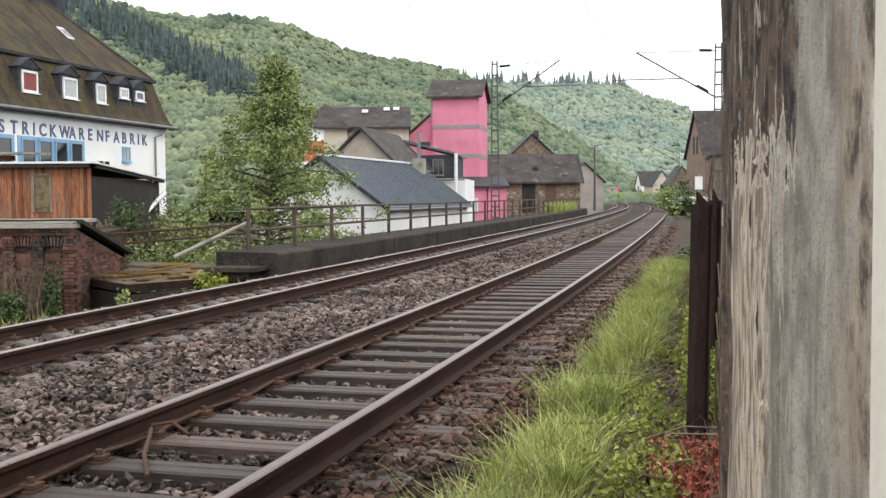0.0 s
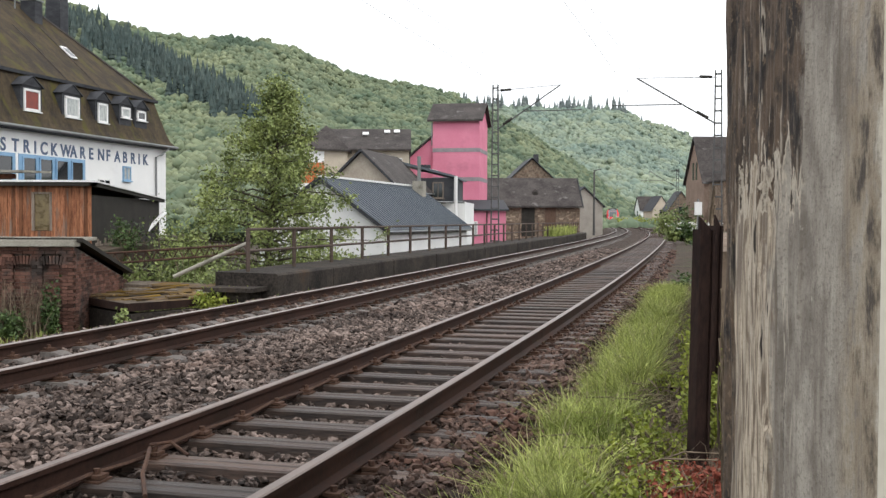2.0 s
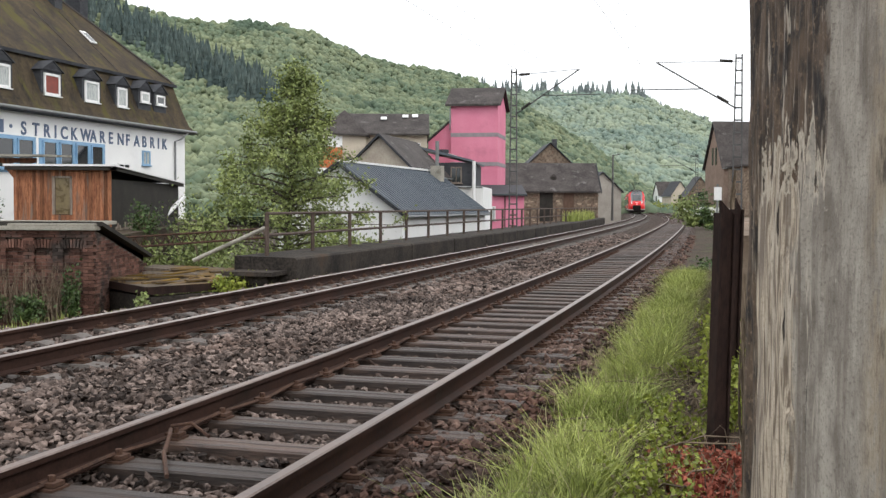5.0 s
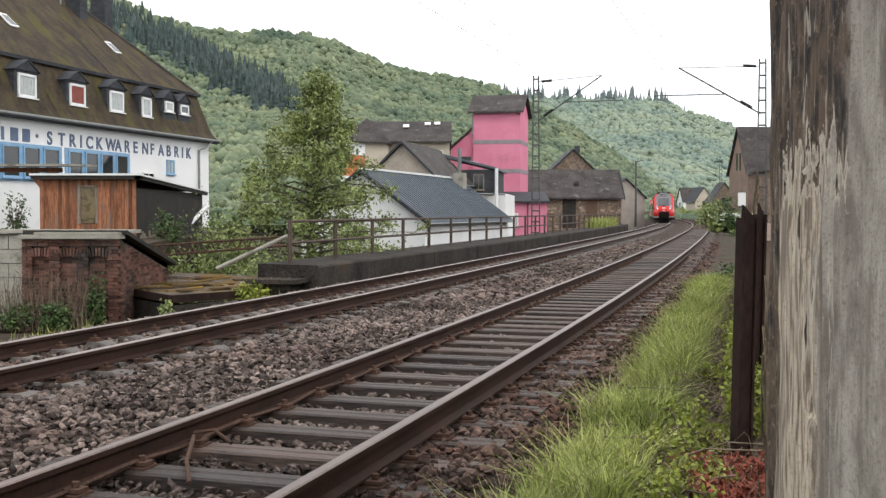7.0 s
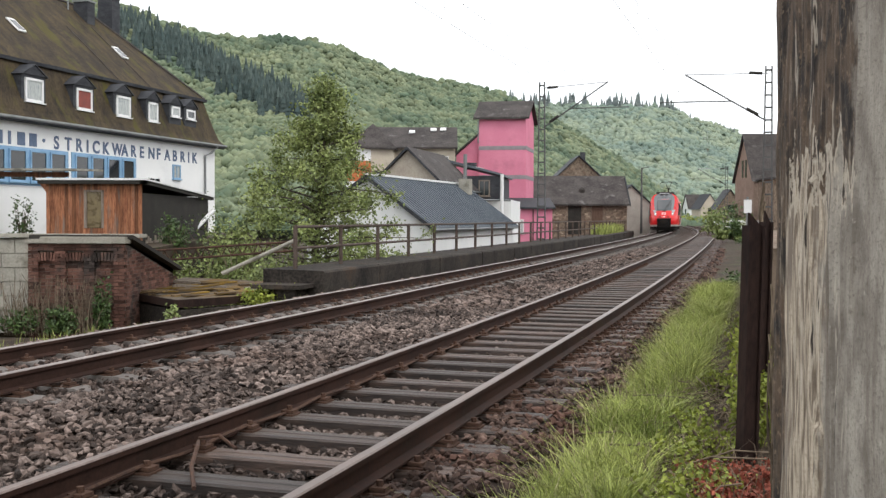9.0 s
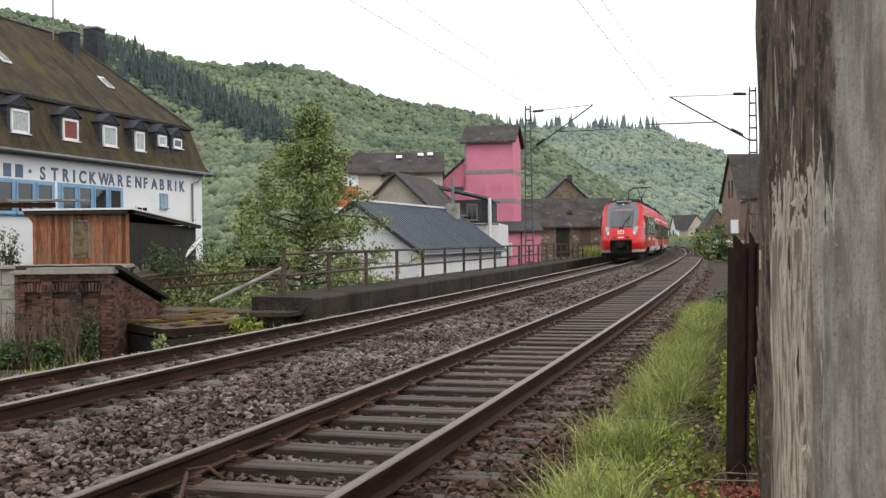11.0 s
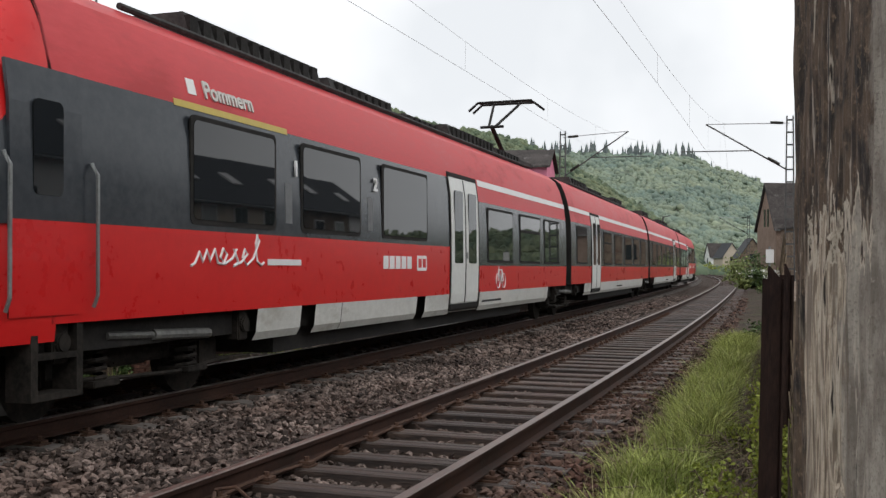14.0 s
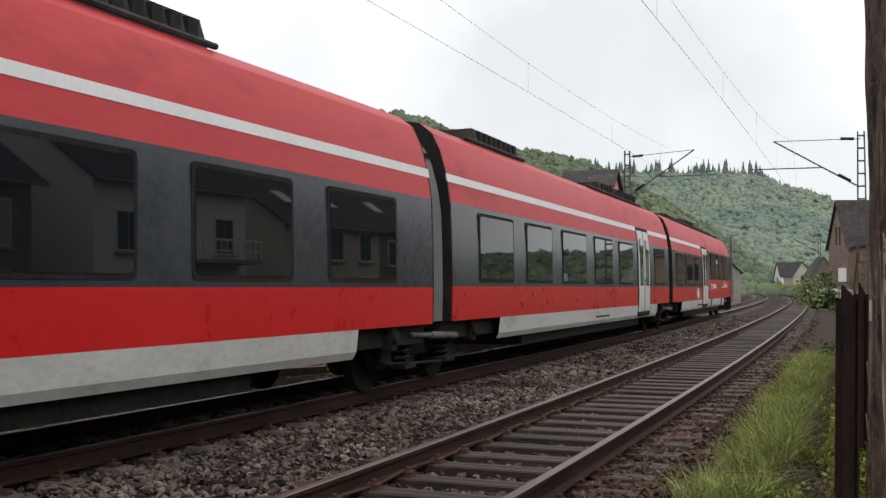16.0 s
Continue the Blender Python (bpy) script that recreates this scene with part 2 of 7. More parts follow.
M_BAND = mat("grey_band", (0.22, 0.2, 0.22), (0.32, 0.29, 0.3), 0.85, scale=1, fine=20, bump=0.1)
M_CREAM = mat("cream_render", (0.468, 0.405, 0.324), (0.558, 0.495, 0.405), 0.9, scale=0.6, fine=20, bump=0.15, depth=0.005, stain=(0.360, 0.324, 0.270), stain_scale=0.7)
M_ORANGE = mat("orange_render", (0.50, 0.15, 0.06), (0.58, 0.2, 0.09), 0.85, scale=0.6, fine=20, bump=0.1)
M_RUBBLE = mat("rubble_stone", (0.104, 0.076, 0.056), (0.264, 0.208, 0.160), 0.95, scale=1.2, fine=4, bump=0.9, depth=0.06, stain=(0.160, 0.096, 0.068), stain_scale=1.5)
M_STEEL = mat("galvanised_grey_steel", (0.16, 0.17, 0.17), (0.27, 0.28, 0.28), 0.6, 0.5, scale=2, fine=30, bump=0.1, depth=0.002)
M_FENCE = mat("brown_painted_pipe", (0.064, 0.046, 0.038), (0.128, 0.098, 0.083), 0.75, 0.2, scale=3, fine=40, bump=0.2, depth=0.002)
M_MAST = mat("weathered_mast_steel", (0.075, 0.075, 0.075), (0.15, 0.148, 0.145), 0.7, 0.4, scale=2, fine=30, bump=0.1, depth=0.002)
M_WIRE = mat("grey_wire", (0.32, 0.32, 0.33), (0.42, 0.42, 0.43), 0.6, 0.2, scale=2, fine=20, bump=0)
M_BARK = mat("tree_bark", (0.05, 0.04, 0.033), (0.12, 0.10, 0.085), 0.95, scale=5, fine=30, stretch=(1, 1, 0.3), bump=0.7, depth=0.02)
M_LEAF = mat("young_green_leaf", (0.115, 0.156, 0.044), (0.25, 0.29, 0.092), 0.65, scale=0.8, fine=4, bump=0, vary="island", vary_by=0.38)
M_LEAF_Y = mat("yellow_green_leaf", (0.14, 0.18, 0.022), (0.31, 0.34, 0.055), 0.65, scale=1.5, fine=8, bump=0, vary="island", vary_by=0.45, through=0.15)
M_LEAF_D = mat("deep_green_leaf", (0.03, 0.06, 0.015), (0.075, 0.12, 0.03), 0.6, scale=1.5, fine=8, bump=0, vary="island", vary_by=0.4)
M_LEAF_R = mat("red_brown_leaf", (0.17, 0.045, 0.03), (0.32, 0.10, 0.065), 0.75, scale=3, fine=12, bump=0, vary="island", vary_by=0.4)
M_TWIG = mat("dry_twig", (0.09, 0.068, 0.048), (0.21, 0.165, 0.12), 0.9, scale=2, fine=20, bump=0, vary="island", vary_by=0.4)
M_BLOSSOM = mat("white_blossom", (0.6, 0.6, 0.58), (0.78, 0.78, 0.75), 0.7, scale=2, fine=20, bump=0, vary="island", vary_by=0.15)
# forest colours carry the distance haze: bluish near, paler on the far hill
M_FOREST = mat("spring_forest_canopy", (0.092, 0.131, 0.088), (0.2, 0.226, 0.136), 0.95, scale=0.022, fine=0.16, bump=0, vary="island", vary_by=0.2, stain=(0.075, 0.108, 0.075), stain_scale=0.03, stain_at=0.53)
M_FOREST_F = mat("haze_tinted_far_forest_canopy", (0.165, 0.222, 0.188), (0.27, 0.308, 0.218), 0.95, scale=0.014, fine=0.08, bump=0, vary="island", vary_by=0.13, stain=(0.155, 0.205, 0.175), stain_scale=0.016, stain_at=0.53)
M_CONIFER_F = mat("haze_tinted_ridge_conifer", (0.125, 0.15, 0.152), (0.18, 0.205, 0.195), 0.95, scale=0.05, fine=0.3, bump=0, vary="island", vary_by=0.25)
M_CONIFER = mat("dark_conifer", (0.048, 0.07, 0.068), (0.08, 0.103, 0.094), 0.95, scale=0.05, fine=0.3, bump=0, vary="island", vary_by=0.3)
M_HILL_F = mat("haze_tinted_far_undergrowth", (0.15, 0.195, 0.15), (0.20, 0.24, 0.17), 0.95, scale=0.01, fine=0.2, bump=0.3, depth=1.0)
M_HILL = mat("hillside_undergrowth", (0.085, 0.115, 0.062), (0.14, 0.175, 0.092), 0.95, scale=0.01, fine=0.2, bump=0.5, depth=1.0)

# ---- the line of the track: curvature per kilometre at stations along it ----
KNOTS, BENDS = (0, 30, 60, 100, 150, 210, 300), (1.879, 0.593, 0.321, 0.794, 0.847, -0.198, -0.448)
SS = np.linspace(-90, 460, 2201)
_k = np.interp(SS, KNOTS, BENDS) / 1000
_run = lambda v: np.concatenate([[0], np.cumsum((v[1:] + v[:-1]) / 2 * np.diff(SS))])
_th = _run(_k)
_th += radians(-18.131) - np.interp(0, SS, _th)
_px, _py = _run(-np.sin(_th)), _run(np.cos(_th))
_px += -3.16 - np.interp(0, SS, _px)
_py -= np.interp(0, SS, _py)
FAR = 4.03                     # from one track's middle to the other's


def along(s, o=0.0, z=0.0):
    """The point at station s, o metres to the left of the near track's middle."""
    th = np.interp(s, SS, _th)
    return (float(np.interp(s, SS, _px) - math.cos(th) * o), float(np.interp(s, SS, _py) - math.sin(th) * o), z + 0.00075 * s)


def turn_at(s):
    """Heading at station s, degrees, of an x axis that points up the line."""
    return math.degrees(float(np.interp(s, SS, _th))) + 90


# ---- ground ----
def ground_z(s, o):
    tracks = -0.30
    if -1.45 < o < 5.9:
        return tracks
    if o <= -1.45:
        return np.interp(-o, (1.45, 2.2, 3.0, 8, 40, 400), (-0.30, -0.24, -0.2, 0.1, 3, 10))
    left = -1.25 if s < 21 else -2.4
    return np.interp(o, (5.9, 6.9, 7.6, 60, 600), (tracks, -0.85, left, left - 1.0, left - 3))


def ground():
    cols = [-400, -150, -60, -25, -12, -8, -6, -4.5, -3.5, -3, -2.6, -2.2, -1.8, -1.45, -0.8, 0, 0.8, 2, 3, 4, 5, 5.9, 6.4, 6.9, 7.6, 9, 12, 16, 22, 30, 45, 70, 120, 200, 400]
    rows = sorted(set([-90, -60, -40, -25, -15, -8] + list(np.arange(-4, 45, 0.8)) + list(range(45, 130, 5)) + list(range(130, 461, 15))))
    v = []
    for s in rows:
        for o in cols:
            z = ground_z(s, o)
            if not -1.4 < o < 5.8 and abs(o) < 30:
                z += 0.10 * noise.noise((s * 0.6, o * 0.6, 0))
            v.append(along(s, o, z))
    k = len(cols)
    f = [(i * k + j, (i + 1) * k + j, (i + 1) * k + j + 1, i * k + j + 1) for i in range(len(rows) - 1) for j in range(k - 1)]
    big_mesh("ground", v, f, M_EARTH, "structure", "weedy brown earth beside the railway embankment", "ground", True)


BED_O = [-1.75, -1.3, -0.9, -0.6, 0, 0.6, 1.0, 1.4, 1.9, 2.6, 3.3, 4.0, 4.7, 5.3, 5.9, 6.6]
BED_Z = [-0.32, -0.206, -0.200, -0.255, -0.265, -0.265, -0.235, -0.20, -0.165, -0.205, -0.225, -0.235, -0.23, -0.20, -0.24, -0.62]


def ballast_bed():
    cols, zs = BED_O, [z - 0.012 for z in BED_Z]
    rows = list(np.arange(-6, 40, 0.25)) + list(np.arange(40, 120, 1.5)) + list(range(120, 460, 8))
    v = [along(s, o, z + 0.02 * noise.noise((s * 2, o * 2, 5))) for s in rows for o, z in zip(cols, zs)]
    k = len(cols)
    f = [(i * k + j, (i + 1) * k + j, (i + 1) * k + j + 1, i * k + j + 1) for i in range(len(rows) - 1) for j in range(k - 1)]
    big_mesh("ballast_bed", v, f, M_BALLAST, "structure", "brown-grey crushed stone ballast under both tracks", "ballast", True)


ICO_V = np.array([(0, 0, 1)] + [(0.894 * math.cos(a), 0.894 * math.sin(a), 0.447) for a in np.arange(5) * 1.2566] + [(0.894 * math.cos(a), 0.894 * math.sin(a), -0.447) for a in np.arange(5) * 1.2566 + 0.6283] + [(0, 0, -1)])
ICO_F = np.array([(0, 1 + i, 1 + (i + 1) % 5) for i in range(5)] + [(1 + i, 6 + i, 1 + (i + 1) % 5) for i in range(5)] + [(1 + (i + 1) % 5, 6 + i, 6 + (i + 1) % 5) for i in range(5)] + [(11, 6 + (i + 1) % 5, 6 + i) for i in range(5)])


def lumps(centres, sizes, rng, flat=0.75, rough=0.35, tilt=True):
    """Many small angular lumps as one vertex and one face array."""
    n = len(centres)
    v = ICO_V[None] * (1 + rough * (rng.random((n, 12, 1)) - 0.5) * 2)
    v = v * sizes[:, None, None] * np.stack([0.7 + 0.85 * rng.random(n), 0.55 + 0.5 * rng.random(n), flat * (0.7 + 0.6 * rng.random(n))], 1)[:, None]
    a = rng.random(n) * 6.283
    c, s = np.cos(a)[:, None], np.sin(a)[:, None]
    x, y, z = v[..., 0] * c - v[..., 1] * s, v[..., 0] * s + v[..., 1] * c, v[..., 2]
    if tilt:
        b = (rng.random(n) - 0.5) * 1.6
        c, s = np.cos(b)[:, None], np.sin(b)[:, None]
        x, z = x * c - z * s, x * s + z * c
    v = np.stack([x, y, z], -1) + centres[:, None]
    f = ICO_F[None] + (np.arange(n) * 12)[:, None, None]
    return v.reshape(-1, 3), f.reshape(-1, 3)


def ballast_stones():
    rng = np.random.default_rng(3)
    cs, rs = [], []
    for s0, s1, per, r in ((-6, 1.0, 110, 0.045), (1.0, 9, 400, 0.034), (9, 18, 280, 0.038), (18, 34, 130, 0.048), (34, 60, 45, 0.065)):
        n = int((s1 - s0) * 7.6 * per * 0.72)
        s, o = s0 + (s1 - s0) * rng.random(n), -1.75 + 7.7 * rng.random(n)
        th = np.interp(s, SS, _th)
        x, y = np.interp(s, SS, _px) - np.cos(th) * o, np.interp(s, SS, _py) - np.sin(th) * o
        z = np.interp(o, BED_O, BED_Z) + 0.025 * rng.random(n) + 0.004
        cs.append(np.stack([x, y, z, o], 1))
        rs.append(r * (0.6 + 0.8 * rng.random(n) ** 1.5))
    c, r = np.concatenate(cs), np.concatenate(rs)
    for name, pick, m, label in (("ballast_stones", c[:, 3] > -0.72, M_STONE, "loose angular brown and grey ballast stones"), ("rusty_ballast_stones", (c[:, 3] <= -0.72) & (rng.random(len(c)) < 0.95), M_STONE_R, "rust-stained ballast stones on the shoulder")):
        v, f = lumps(c[pick, :3], r[pick] * 0.95, rng, 0.62, 0.5)
        big_mesh(name, v, f, m, "stuff", label, "stones")


# ---- tracks ----
RAIL_PROFILE = [(-0.068, -0.165), (0.068, -0.165), (0.068, -0.152), (0.012, -0.132), (0.010, -0.050), (0.036, -0.038), (0.036, -0.008)]


def track(name, o0, cant, wooden, head, label):
    tr = thing(name, Matrix(), label, "railway track", "the two tracks", "structure")
    stations = list(np.arange(-70, -6, 4.0)) + list(np.arange(-6, 60, 0.8)) + list(np.arange(60, 456, 3.0))
    prof = RAIL_PROFILE + [(-x, z) for x, z in reversed(RAIL_PROFILE[2:])]
    for side in (-1, 1):
        lift = side * cant * 0.75
        rows = [[along(s, o0 + side * 0.7535 + x, z + lift) for x, z in prof] for s in stations]
        part("rail", Shape().loft(rows, True), M_RAIL, tr)
        top = [(-0.036, -0.008), (-0.027, 0.0), (0.027, 0.0), (0.036, -0.008)]
        rows = [[along(s, o0 + side * 0.7535 + x, z + lift + 0.001) for x, z in top] for s in stations]
        part("rail_head", Shape().loft(rows), head, tr, "worn bright running surface")
    rng = random.Random(7 if wooden else 8)
    if wooden:
        sl = Shape()
        sl.loft([[(x, -0.13, -0.16), (x, 0.13, -0.16), (x, 0.125, -0.012), (x, 0.105, 0), (x, 0.02, 0.002), (x, 0.0, -0.006), (x, -0.02, 0.001), (x, -0.105, 0), (x, -0.125, -0.012)] for x in (-1.3, -1.28, -0.4, 0.4, 1.28, 1.3)], True)
        for x in (-1.3, 1.3):
            sl.face((x, -0.125, -0.16), (x, 0.125, -0.16), (x, 0.115, -0.01), (x, -0.115, -0.01))
        me, sm = sl.mesh("sleeper"), M_SLEEPER
    else:
        sl = Shape()
        sl.loft([[(x, -0.15, -0.2), (x, 0.15, -0.2), (x, w, h), (x, -w, h)] for x, w, h in ((-1.3, 0.10, -0.04), (-1.0, 0.11, 0.0), (-0.5, 0.11, 0.0), (-0.35, 0.09, -0.05), (0.35, 0.09, -0.05), (0.5, 0.11, 0), (1.0, 0.11, 0.0), (1.3, 0.10, -0.04))], True)
        for x in (-1.3, 1.3):
            sl.face((x, -0.15, -0.2), (x, 0.15, -0.2), (x, 0.1, -0.04), (x, -0.1, -0.04))
        me, sm = sl.mesh("sleeper"), M_SLEEPER_C
    me.materials.append(sm)
    plate = Shape()
    for e in (-0.7535, 0.7535):
        plate.box(e - 0.17, e + 0.17, -0.075, 0.075, -0.012, 0.014)
        for d in (-0.11, 0.11):
            plate.tube([(e + d, 0, 0.01), (e + d, 0, 0.075)], 0.022, 6)
            plate.box(e + d - 0.05, e + d + 0.05, -0.05, 0.05, 0.02, 0.042)
    pme = plate.mesh("rail_fastening")
    pme.materials.append(M_IRON)
    rest = Shape()
    step, n = 0.645, 0
    s = -2.0
    while s < 300:
        m = Matrix.Translation(along(s, o0, -0.178 + rng.uniform(-0.012, 0.004))) @ pose(0, 0, 0, 0, 0, turn_at(s) - 90 + rng.uniform(-0.8, 0.8))
        if n < 150:
            ob = new("sleeper", me)
            ob.parent, ob.matrix_basis = tr, m
            if n < 60:
                fo = new("rail_fastening", pme)
                fo.parent, fo.matrix_basis = tr, m
        else:
            rest.box(-1.3, 1.3, -0.13, 0.13, -0.16, 0, m)
        s += step
        n += 1
    tagged(part("far_sleepers", rest, sm, tr), kind="stuff")
    return tr


ground()
ballast_bed()
track("railway_track", 0.0, -0.0303, True, M_HEAD_OLD, "curving single track with rusty rails on weathered timber sleepers")
track("railway_track", FAR, -0.0363, False, M_HEAD, "curving track with brown rails on grey concrete sleepers")
ballast_stones()
M_BLACKRUST = mat("dark_rust", (0.018, 0.011, 0.010), (0.045, 0.027, 0.022), 0.8, 0.2, scale=3, fine=40, stretch=(1, 1, 0.3), bump=0.4, depth=0.003)


# ---- hills: given as the tangents across and up at which their ridges stand ----
def tangents(pairs):
    return np.array([((x - 784) / 1847, (376 - y) / 1847) for x, y in pairs])


RIDGE_NEAR = tangents([(-700, -230), (-300, -150), (-100, -92), (29, -53), (159, -24), (229, 0), (289, 24), (350, 42), (420, 50), (470, 47), (540, 54), (600, 70), (650, 94), (700, 112), (760, 124), (820, 132), (870, 144), (920, 167), (1000, 207), (1080, 257), (1150, 312), (1200, 350), (1300, 371)])
RIDGE_FAR = tangents([(700, 150), (870, 164), (960, 165), (1060, 167), (1150, 168), (1185, 174), (1210, 186), (1260, 202), (1310, 222), (1365, 238), (1500, 272), (1700, 300), (2300, 340)])


TREE_TOPS = 0.006


def slope_point(ridge, d0, d1, tx, v):
    """A point on the hillside at the tangent tx, v of the way up from the foot to the ridge."""
    tz = np.interp(tx, ridge[:, 0], ridge[:, 1])
    d = d0 + (d1 - d0) * v
    t = (tz - TREE_TOPS) * v ** 0.75 - 0.012 * (1 - v)
    return np.stack([tx * d, d, H + t * d], -1)


def hill(name, ridge, d0, d1, tx0, tx1, count, size, material, label, seed):
    rng = np.random.default_rng(seed)
    nx, nv = 90, 14
    g = slope_point(ridge, d0, d1, *np.meshgrid(np.linspace(tx0, tx1, nx), np.append(np.linspace(0, 1, nv - 1), 1.0), indexing="ij"))
    g[:, -1, 1] += 150
    g[:, -1, 2] -= 60
    v = g.reshape(-1, 3)
    f = [(i * nv + j, (i + 1) * nv + j, (i + 1) * nv + j + 1, i * nv + j + 1) for i in range(nx - 1) for j in range(nv - 1)]
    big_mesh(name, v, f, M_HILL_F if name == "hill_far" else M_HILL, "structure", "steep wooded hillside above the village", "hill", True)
    tx, u = max(tx0, -0.54) + (min(tx1, 0.56) - max(tx0, -0.54)) * rng.random(count), rng.random(count) ** 0.8
    c = slope_point(ridge, d0, d1, tx, u)
    # each crown is a heap of two overlapping rounded lumps, its size following the stand it belongs to
    stand = np.array([noise.noise((x * 0.02, y * 0.012, 2.0)) for x, y, _ in c])
    r = size * (0.75 + 0.5 * rng.random(count) + 0.35 * stand)
    per = 2
    d = rng.normal(size=(count, per, 3)) * (0.5, 0.5, 0.3)
    q = (c[:, None] + d * r[:, None, None]).reshape(-1, 3)
    k = np.repeat(r, per) * (0.62 + 0.4 * rng.random(count * per))
    v, f = lumps(q, k, rng, 0.95, 0.2, False)
    big_mesh("woodland", v, f, material, "stuff", label, "woodland", True)


def conifers(name, spots, heights, material, label):
    vs, fs, n = [], [], 0
    rng = np.random.default_rng(11)
    for (x, y, z), h in zip(spots, heights):
        for k, (z0, z1, r) in enumerate(((0.0, 0.42, 0.19), (0.16, 0.58, 0.17), (0.34, 0.74, 0.14), (0.52, 0.88, 0.105), (0.7, 1.0, 0.065))):
            a = np.arange(6) * 1.0472 + rng.random()
            rr = h * r * (0.8 + 0.4 * rng.random(6))
            vs.append(np.stack([x + np.cos(a) * rr, y + np.sin(a) * rr, np.full(6, z + h * z0)], 1))
            vs.append(np.array([[x, y, z + h * z1]]))
            fs += [(n + i, n + (i + 1) % 6, n + 6) for i in range(6)]
            n += 7
    big_mesh(name, np.concatenate(vs), fs, material, "stuff", label, "conifers")


hill("hill_near", RIDGE_NEAR, 210, 540, -0.8, 0.28, 27000, 1.75, M_FOREST, "fresh spring-green deciduous forest on the hillside", 21)
hill("hill_far", RIDGE_FAR, 560, 1000, -0.06, 0.8, 15000, 3.1, M_FOREST_F, "haze-tinted green deciduous forest on the farther hill", 22)
_rng = np.random.default_rng(5)
_u = _rng.random(620)
_tx = (185 + 335 * _u + 24 * _rng.normal(size=620) - 784) / 1847
_ty = (376 - (12 + 158 * _u + 8 * _rng.normal(size=620))) / 1847
_top = np.interp(_tx, RIDGE_NEAR[:, 0], RIDGE_NEAR[:, 1])
conifers("conifer_wood", slope_point(RIDGE_NEAR, 210, 540, _tx, np.clip((_ty / _top - 0.03) ** 1.33, 0.1, 1)), 6.5 + 3.5 * _rng.random(620), M_CONIFER, "dark band of spruces in the green forest")
_tx = np.concatenate([(880 + 305 * _rng.random(110) ** 0.9 + 9 * _rng.normal(size=110) - 784) / 1847, (1180 + 190 * _rng.random(26) - 784) / 1847, (300 + 560 * _rng.random(14) - 784) / 1847 * 1.0])
_far = slope_point(RIDGE_FAR, 560, 1000, _tx[:136], np.full(136, 0.99))
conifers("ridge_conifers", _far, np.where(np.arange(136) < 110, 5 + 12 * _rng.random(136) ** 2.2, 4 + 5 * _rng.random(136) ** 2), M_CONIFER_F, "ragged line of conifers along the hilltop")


# ---- houses ----
def window(parent, x, z, w, h, y, frame_mat=M_FRAME, pane=M_PANE, bars=1, d=0.06, sill=True, name="window"):
    """A framed window on a wall that faces -y; x, z its lower corner."""
    win = part(name, Shape().box(x, x + w, y - d, y + 0.02, z, z + 0.08).box(x, x + w, y - d, y + 0.02, z + h - 0.08, z + h).box(x, x + 0.08, y - d, y + 0.02, z + 0.08, z + h - 0.08).box(x + w - 0.08, x + w, y - d, y + 0.02, z + 0.08, z + h - 0.08), frame_mat, parent)
    for i in range(1, bars + 1):
        part("glazing_bar", Shape().box(x + w * i / (bars + 1) - 0.025, x + w * i / (bars + 1) + 0.025, y - d + 0.01, y + 0.02, z + 0.08, z + h - 0.08), frame_mat, win)
    part("pane", Shape().box(x + 0.08, x + w - 0.08, y - 0.02, y - 0.005, z + 0.08, z + h - 0.08), pane, win)
    if sill:
        part("sill", Shape().box(x - 0.06, x + w + 0.06, y - d - 0.06, y + 0.02, z - 0.06, z), frame_mat, win)
    return win


def gable_house(name, m, length, half, base, eave, ridge, wall_mat, roof_mat, label, over=0.25, verge=None):
    """A house whose ridge runs along its own x; gables at x = 0 and x = length."""
    h = thing(name, m, label, "house")
    part("wall", Shape().prism([(0, -half, base), (0, half, base), (0, half, eave), (0, 0, ridge - 0.1), (0, -half, eave)], (length, 0, 0)), wall_mat, h)
    k = (ridge - eave) / half
    for s in (-1, 1):
        y1, z1 = s * (half + over), eave - over * k
        part("roof", Shape().prism([(-over, 0, ridge), (-over, y1, z1), (-over, y1, z1 + 0.14), (-over, 0, ridge + 0.14)], (length + 2 * over, 0, 0)), roof_mat, h)
        part("gutter", Shape().tube([(-over, y1 + s * 0.05, z1 + 0.02), (length + over, y1 + s * 0.05, z1 + 0.02)], 0.06, 6), M_STEEL, h)
        if verge:
            part("verge_board", Shape().prism([(-over - 0.03, 0, ridge - 0.06), (-over - 0.03, y1, z1 - 0.06), (-over - 0.03, y1, z1 + 0.12), (-over - 0.03, 0, ridge + 0.12)], (0.05, 0, 0)), verge, h)
    return h


def text(word, size, m, material, parent, name="lettering"):
    cu = bpy.data.curves.new(name, "FONT")
    cu.body, cu.size, cu.extrude = word, size, 0.012
    cu.offset = 0.022 * size
    ob = new(name, cu)
    bpy.context.view_layer.update()
    me = bpy.data.meshes.new_from_object(ob)
    bpy.data.objects.remove(ob)
    me.materials.append(material)
    ob = new(name, me)
    ob.parent, ob.matrix_basis = parent, m
    return ob


